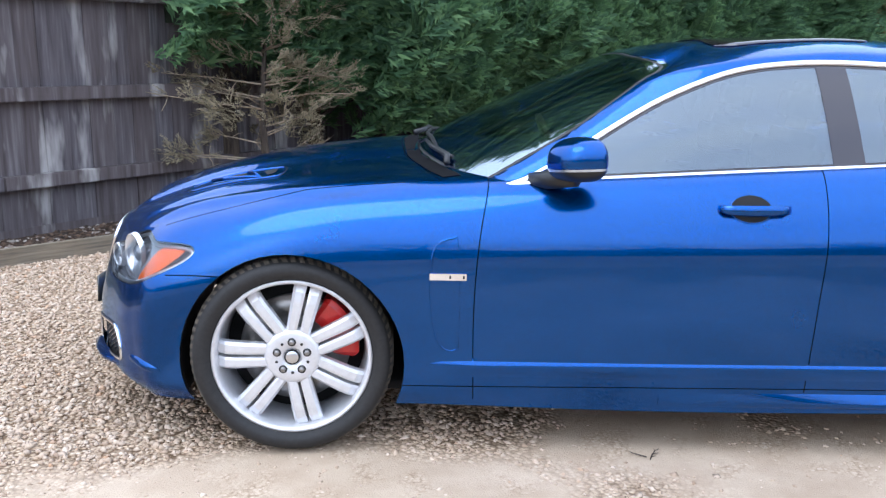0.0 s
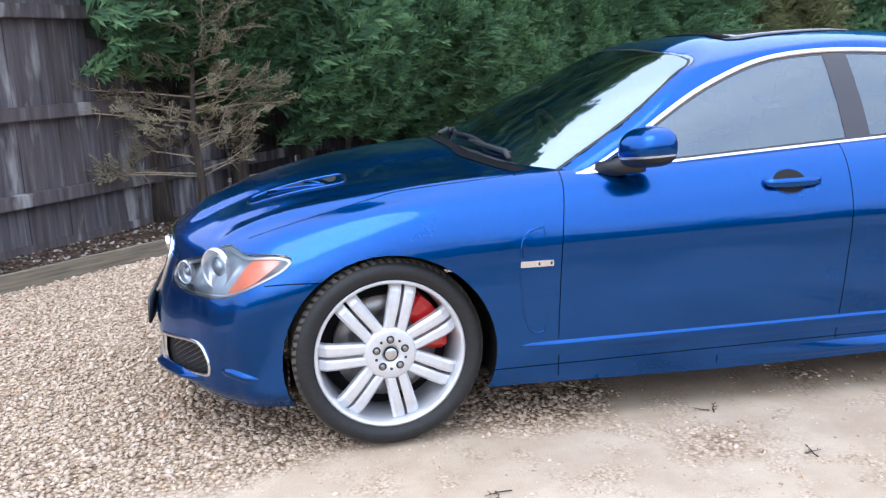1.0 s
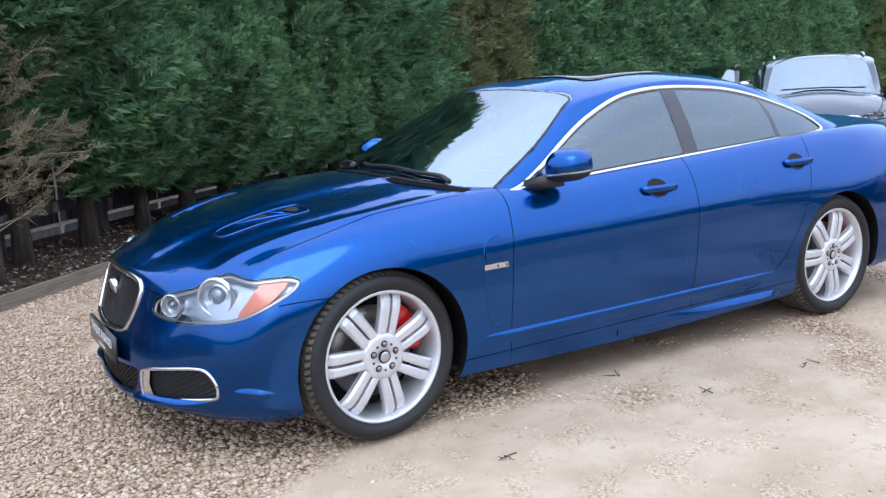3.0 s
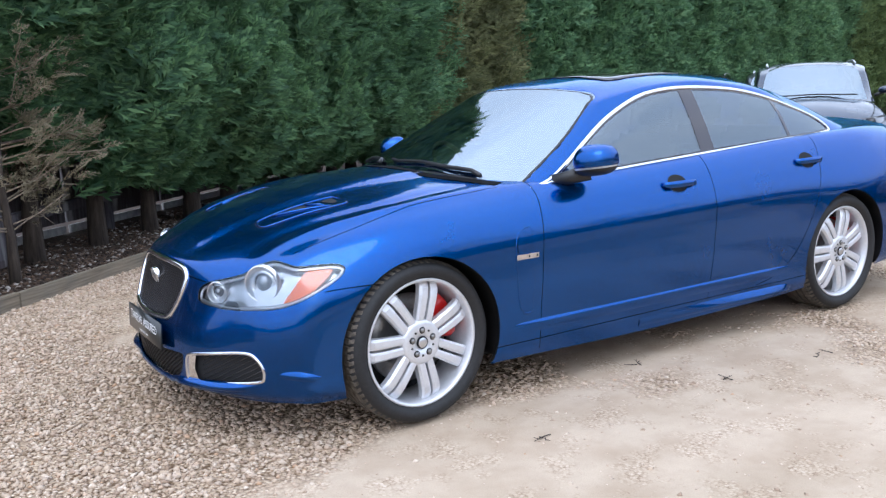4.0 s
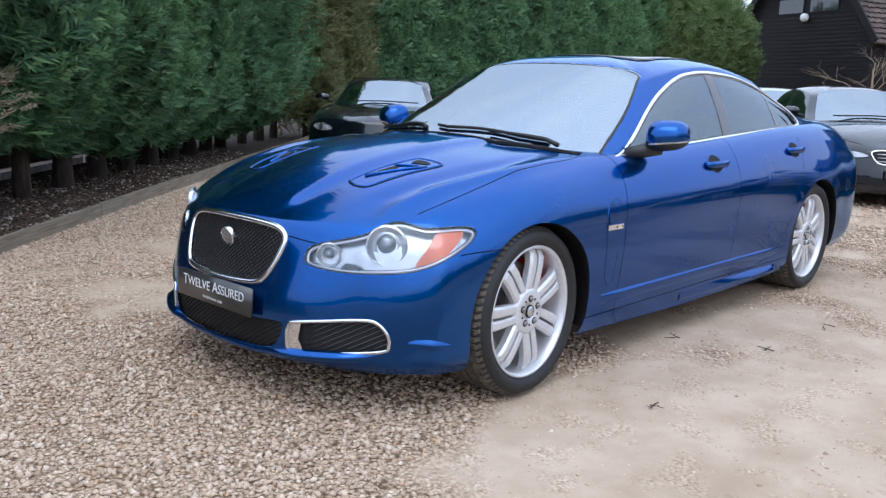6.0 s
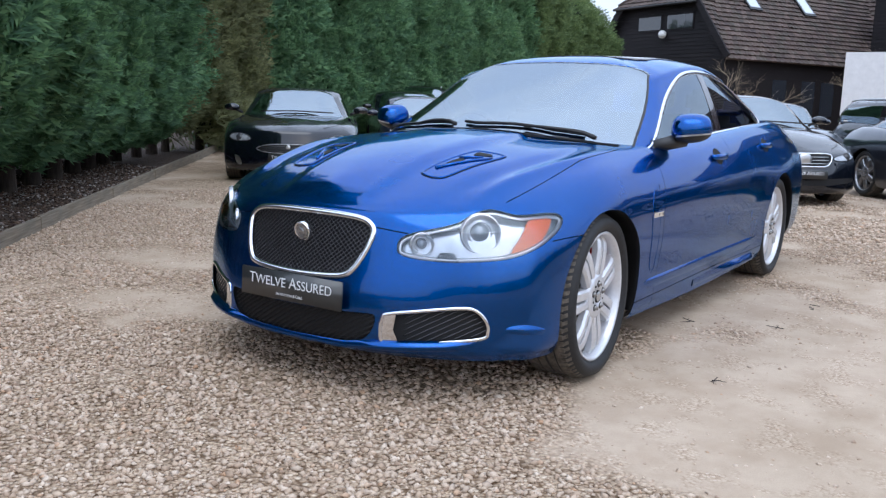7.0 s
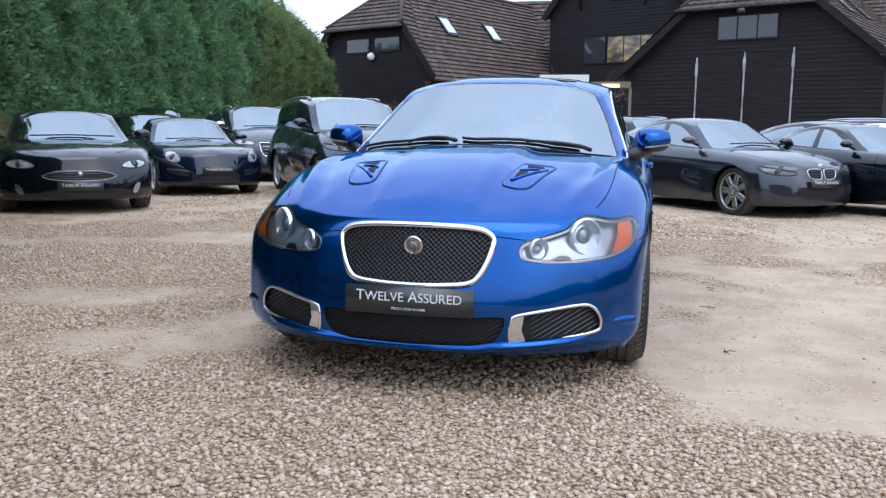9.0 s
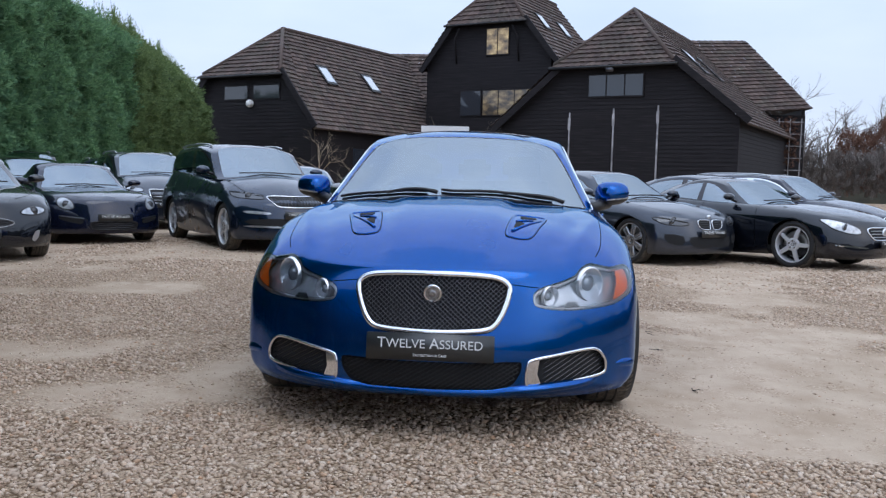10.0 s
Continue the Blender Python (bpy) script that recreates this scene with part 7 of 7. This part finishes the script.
def skylight(parent, s, half, eave, ridge, t0, t1, y0, y1):
    """A roof window on the slope at side s, from t0 to t1 of the way up."""
    p = lambda t, y, l: Vector((s * half * (1 - t), y, eave + (ridge - eave) * t)) + Vector((s * (ridge - eave), 0, half)).normalized() * l
    bm = bmesh.new()
    for l0, l1, g in ((.05, .13, .0),):
        vs = [bm.verts.new(p(t, y, l)) for l in (l0, l1) for t, y in ((t0, y0), (t0, y1), (t1, y1), (t1, y0))]
        for q in ((0, 1, 2, 3), (4, 5, 6, 7), (0, 1, 5, 4), (1, 2, 6, 5), (2, 3, 7, 6), (3, 0, 4, 7)):
            bm.faces.new([vs[i] for i in q])
    bmesh.ops.recalc_face_normals(bm, faces=bm.faces)
    w = part("roof_window", bm, M_BLACK, parent, "roof window with a dark frame", smooth=False)
    dt, dy = (t1 - t0) * .12, (y1 - y0) * .12
    gb = bmesh.new()
    gb.faces.new([gb.verts.new(p(t, y, .135)) for t, y in ((t0 + dt, y0 + dy), (t0 + dt, y1 - dy), (t1 - dt, y1 - dy), (t1 - dt, y0 + dy))])
    part("pane", gb, M_SKYLIGHT, w, "sky-lit glass", smooth=False)


# local axes: +y runs away from the yard, +x to the right; all the barns stand on one grid
BARN = -90 - 26
barn_a = barn("barn", "long black weatherboarded barn with a brown tiled roof", pose(36.84, 12.73, 0, 0, 0, BARN), 4.15, 3.75, 6.0, 2.4, 8.55, 2.65, 15, 24)
window(barn_a, -1.35, .25, 4.75, 5.50, -.02, 1, M_DARKWIN)
window(barn_a, .55, 2.25, 4.75, 5.50, -.02, 1, M_DARKWIN)
lb = bmesh.new()
bmesh.ops.create_uvsphere(lb, u_segments=14, v_segments=10, radius=.19)
part("wall_lamp", lb, plain("white_lamp_globe", (.8, .8, .78), .4), barn_a, "round white wall lamp", m=pose(.48, -.2, 4.58))
for y0 in (3.25, 7.1):
    skylight(barn_a, 1, 4.15, 3.75, 8.55, .42, .62, y0, y0 + .85)
for x in (3.2, 5.2, 6.6):
    part("side_window", box_bm(4.12, x, 1.0, 4.18, x + .9, 2.6), M_DARKWIN, barn_a, "dark window under the eave", smooth=False)
barn_c = barn("barn", "tall black weatherboarded gable with lit windows", pose(43.14, 1.3, 0, 0, 0, BARN), 3.8, 7.75, 9.75, 2.2, 12.3, 1.6, 9, 20)
window(barn_c, -.06, 1.35, 7.95, 9.45, -.04, 2, M_LITWIN, "lit_window")
window(barn_c, -1.6, -.25, 4.7, 6.15, -.04, 1, M_DARKWIN)
window(barn_c, -.2, 2.75, 4.7, 6.15, -.04, 3, M_DIMWIN, "lit_window")
for s in (-1, 1):
    br = bmesh.new()
    add_tube(br, [(s * 1.9, -.02, 7.6), (s * 1.9, -.30, 8.9), (s * 1.6, -.34, 9.5)], .05, 6)
    part("bracket", br, M_BOARD, barn_c, "black timber bracket under the roof")
for y0 in (2.6, 5.6):
    skylight(barn_c, 1, 3.8, 7.75, 12.3, .42, .62, y0, y0 + .8)
barn_d = barn("barn", "black weatherboarded barn with tall double doors", pose(32.99, -4.43, 0, 0, 0, BARN), 5.25, 3.95, 6.2, 2.5, 8.85, 2.25, 13, 26)
window(barn_d, -1.13, 1.35, 4.82, 5.84, -.04, 3, M_DARKWIN)
for x, z in ((-1.92, 4.22), (.07, 4.37), (1.98, 4.45)):
    part("door_post", box_bm(x - .035, -.07, -.2, x + .035, -.03, z, bevel=.01), M_POLE, barn_d, "pale vertical door trim", smooth=False)
    part("door_bracket", box_bm(x - .06, -.085, z - .75, x + .06, -.072, z - .25), M_POLE, barn_d, "pale metal door bracket", smooth=False)
for x in (-1.86, .12):
    part("barn_door", box_bm(x, -.055, -.2, x + 1.84, -.03, 4.3), M_BOARD, barn_d, "tall black boarded door", smooth=False)
for y0 in (2.9, 5.6):
    skylight(barn_d, 1, 5.25, 3.95, 8.85, .42, .64, y0, y0 + .8)
fl_ = bmesh.new()
add_box(fl_, -.20, -.52, 5.86, .12, -.40, 6.06, bevel=.02)
part("flood_lamp", fl_, M_WHEELDARK, barn_d, "small floodlight over the doors")
barn_e = empty("barn", "black barn with a broad brown tiled roof", "barn", pose(44, -12.54, 0, 0, 0, -90))
tiled_slope("roof_slope", barn_e, (-9, -3.6, 4.3), (2.55, -3.6, 5.2), (0, 0, 9.1), (-9, 0, 9.0), 20)
tiled_slope("hip_slope", barn_e, (2.55, -3.6, 5.2), (2.9, 5, 5.2), (.02, .6, 9.1), (0, 0, 9.1), 18)
gable_wall(barn_e, [(-8.5, -.4), (2.4, -.4), (2.4, 4.9), (-8.5, 4.4)], -3.1)
part("side_wall", box_bm(2.25, -3.0, -.4, 2.4, 5, 5.2), M_BOARD, barn_e, smooth=False)
barn_b = empty("barn", "low link building with a brown tiled roof", "barn", pose(50, 5.5, 0, 0, 0, -90))
tiled_slope("roof_slope", barn_b, (-6.5, -4.5, 4.0), (6, -4.5, 4.0), (6, 0, 9.05), (-3.4, 0, 9.0), 20)
gable_wall(barn_b, [(-6.3, -.4), (6, -.4), (6, 4.1), (-6.3, 4.1)], -4.1)

# white gate panel and lit porch
tagged(put("white_panel", box_bm(31.0, 1.54, .2, 31.08, 3.5, 3.35, bevel=.01), M_WHITEPAINT, smooth=False), "white painted board gate beside the barn", "panel")
porch = empty("porch", "timber porch with a warm light", "porch", pose(31.5, .70, .15))
for y in (-.9, .9):
    part("post", box_bm(-.08, y * .72 - .08, -.4, .08, y + .08, 2.7, bevel=.01), wood.m, porch, smooth=False)
part("lintel", box_bm(-.12, -.78, 2.7, .5, .78, 2.95, bevel=.01), wood.m, porch, smooth=False)
part("porch_lamp", box_bm(-.16, -.35, 2.72, -.12, .35, 2.86), Mat("warm_lamp", (1, .8, .5), .5, emit=(1, .66, .25), emit_strength=.9).m, porch, "warm glowing lamp", smooth=False)

# ---- bare trees and shrubs ----
def bare_tree(name, label, m, h, spread, n, rad, mat, seed, trunk=True):
    t = empty(name, label, "tree", m)
    rng = np.random.RandomState(seed)
    bm = bmesh.new()
    tips = []

    def grow_branch(p, d, ln, r, depth):
        pts = [p]
        for i in range(3):
            d = d + (rng.rand(3) - .5) * .35
            d = d / np.linalg.norm(d)
            pts.append(pts[-1] + d * ln / 3)
        add_tube(bm, pts, r, 6 if depth < 2 else 4, cap=False, r2=r * .6)
        if depth < n:
            for i in range(3 if depth else 4):
                q = pts[1 + int(rng.rand() * 2.99)]
                e = d + (rng.rand(3) - .5) * 1.5 * spread
                e[2] = abs(e[2]) * .7 + .15
                grow_branch(q, e / np.linalg.norm(e), ln * (.58 + .2 * rng.rand()), r * .5, depth + 1)
    grow_branch(np.array([0, 0, -.1]), np.array([0, 0, 1.0]), h * .42, rad, 0)
    part("crown", bm, mat, t, "bare winter branches")
    return t


for k, (x, y, h) in enumerate(((33.0, 8.1, 4.3), (33.3, 6.6, 3.6), (36.0, 3.3, 5.0), (36.5, 1.3, 5.4))):
    bare_tree("bare_shrub", "bare multi-stemmed winter shrub against the barn", pose(x, y, 0, 0, 0, 70 * k), h, 1.35, 4, .045, M_TWIG, 30 + k)
tr_src = [bare_tree("bare_tree", "tall bare winter tree on the skyline", pose(98 + 5 * k, -31 - 7 * k, 1.0, 0, 0, 40 * k), 13, 1.0, 5, .30, M_FARTWIG, 50 + k) for k in range(3)]
tr_thin = [bare_tree("bare_tree", "bare winter tree beyond the yard", pose(-70 - 9 * k, -60, 0, 0, 0, 40 * k), 13, 1.0, 4, .30, M_FARTWIG, 55 + k) for k in range(2)]
for k in range(16):
    a = -.62 + .05 * k if k < 5 else -1.0 - .33 * (k - 5)
    rr = 95 + 25 * random.random()
    copy_thing(tr_src[k % 3] if k < 5 else tr_thin[k % 2], pose(rr * math.cos(a), rr * math.sin(a), 0, 0, 0, 57 * k) @ Matrix.Diagonal((1, 1, .8 + .4 * random.random(), 1)))

for k in range(7):
    copy_thing(tr_thin[k % 2], pose(-14 + 7 * k + 2 * math.sin(k * 5), -33 - 4 * math.sin(k * 3), 0, 0, 0, 50 * k) @ Matrix.Diagonal((1, 1, .75 + .3 * random.random(), 1)))

# far hedgerow that closes the view all round
hr = Mat("far_hedgerow", (.05, .05, .035), .95)
hr_n = hr.noise(hr.world((.25, .25, .5)), 1.0, 6)
hr.color(hr.ramp(hr_n, [(.3, (.030, .030, .022)), (.55, (.062, .058, .040)), (.8, (.10, .085, .06))]))
hv, hf = [], []
rng_ = np.random.RandomState(2)
for k in range(181):
    a = 2 * math.pi * k / 180
    hgt = 3.0 + 2.2 * rng_.rand()
    for r_, z_ in ((118, -.5), (119, hgt), (126, hgt * .6)):
        hv.append((r_ * math.cos(a), r_ * math.sin(a), z_))
for k in range(180):
    for j in range(2):
        i = 3 * k + j
        hf.append((i, i + 3, i + 4, i + 1))
tagged(data_mesh("backdrop", hv, hf, hr.m, smooth=True), "far brown winter hedgerow", "hedgerow", kind="structure")

hb_v, hb_f = [], []
for k in range(61):
    h_ = 3.2 + 1.6 * rng_.rand()
    for dy, z_ in ((0, -.2), (.2, h_), (1.6, h_ * .8), (1.8, -.2)):
        hb_v.append((-60 + 2 * k, -31 - dy + .5 * math.sin(k), z_))
for k in range(60):
    for j in range(3):
        i = 4 * k + j
        hb_f.append((i, i + 4, i + 5, i + 1))
tagged(data_mesh("hedgerow", hb_v, hb_f, hr.m, smooth=True), "low brown winter hedgerow across the yard", "hedgerow", kind="structure")

# trellis with climbing shrub on the right-hand barn
tre = empty("trellis", "pale timber trellis with a russet climber", "trellis", pose(40.4, -13.0, .7, 0, 0, -90))
for i in range(7):
    part("upright", box_bm(-1.7 + i * .55, -.02, -1.1, -1.66 + i * .55, .02, 4.0), M_POLE, tre, smooth=False)
for i in range(5):
    part("lath", box_bm(-1.8, -.04, 1.4 + i * .6, 1.7, -.022, 1.44 + i * .6), M_POLE, tre, smooth=False)
rg = np.random.RandomState(6)
cl_p = np.stack([rg.uniform(-1.6, 1.5, 700), rg.uniform(-.3, .25, 700), 1.6 + 2.4 * rg.rand(700)], -1)
cme = fronds_mesh("climber", cl_p, rg.rand(700, 3) - .5, .18 + .2 * rg.rand(700), FRONDS_FAR, 3)
cme.materials.append(M_RUSSET)
cob = new("climber", cme)
cob.parent = tre


def winter_bush(label, at, w, depth, h, n, mat, seed):
    """A leafless thicket of many small twigs with an uneven top."""
    b = empty("winter_bush", label, "bush", pose(*at))
    rng = np.random.RandomState(seed)
    u, v = rng.uniform(-w / 2, w / 2, n), rng.uniform(-depth / 2, depth / 2, n)
    top = h * (.72 + .5 * (fbm(u + 50 + seed, v * .3, 31, 3, .55) - .3))
    z = top * rng.rand(n) ** .75
    me = fronds_mesh("thicket", np.stack([v, u, z], -1), np.stack([rng.rand(n) - .5, rng.rand(n) - .5, .4 + rng.rand(n)], -1), .5 + .6 * rng.rand(n), FRONDS_FAR, seed)
    me.materials.append(mat)
    ob = new("thicket", me)
    ob.parent = b
    tagged(ob, "dense bare twigs")
    return b


winter_bush("grey-brown leafless thicket beyond the parked cars", (60, -27, .6), 17, 4, 3.6, 2000, M_FARTWIG, 1)
winter_bush("russet beech hedge beyond the parked cars", (64, -27.2, .6), 5, 2, 6.0, 700, M_RUSSET, 2)
winter_bush("grey-brown leafless thicket behind the trees", (82, -40, .8), 30, 5, 6.5, 1600, M_FARTWIG, 3)
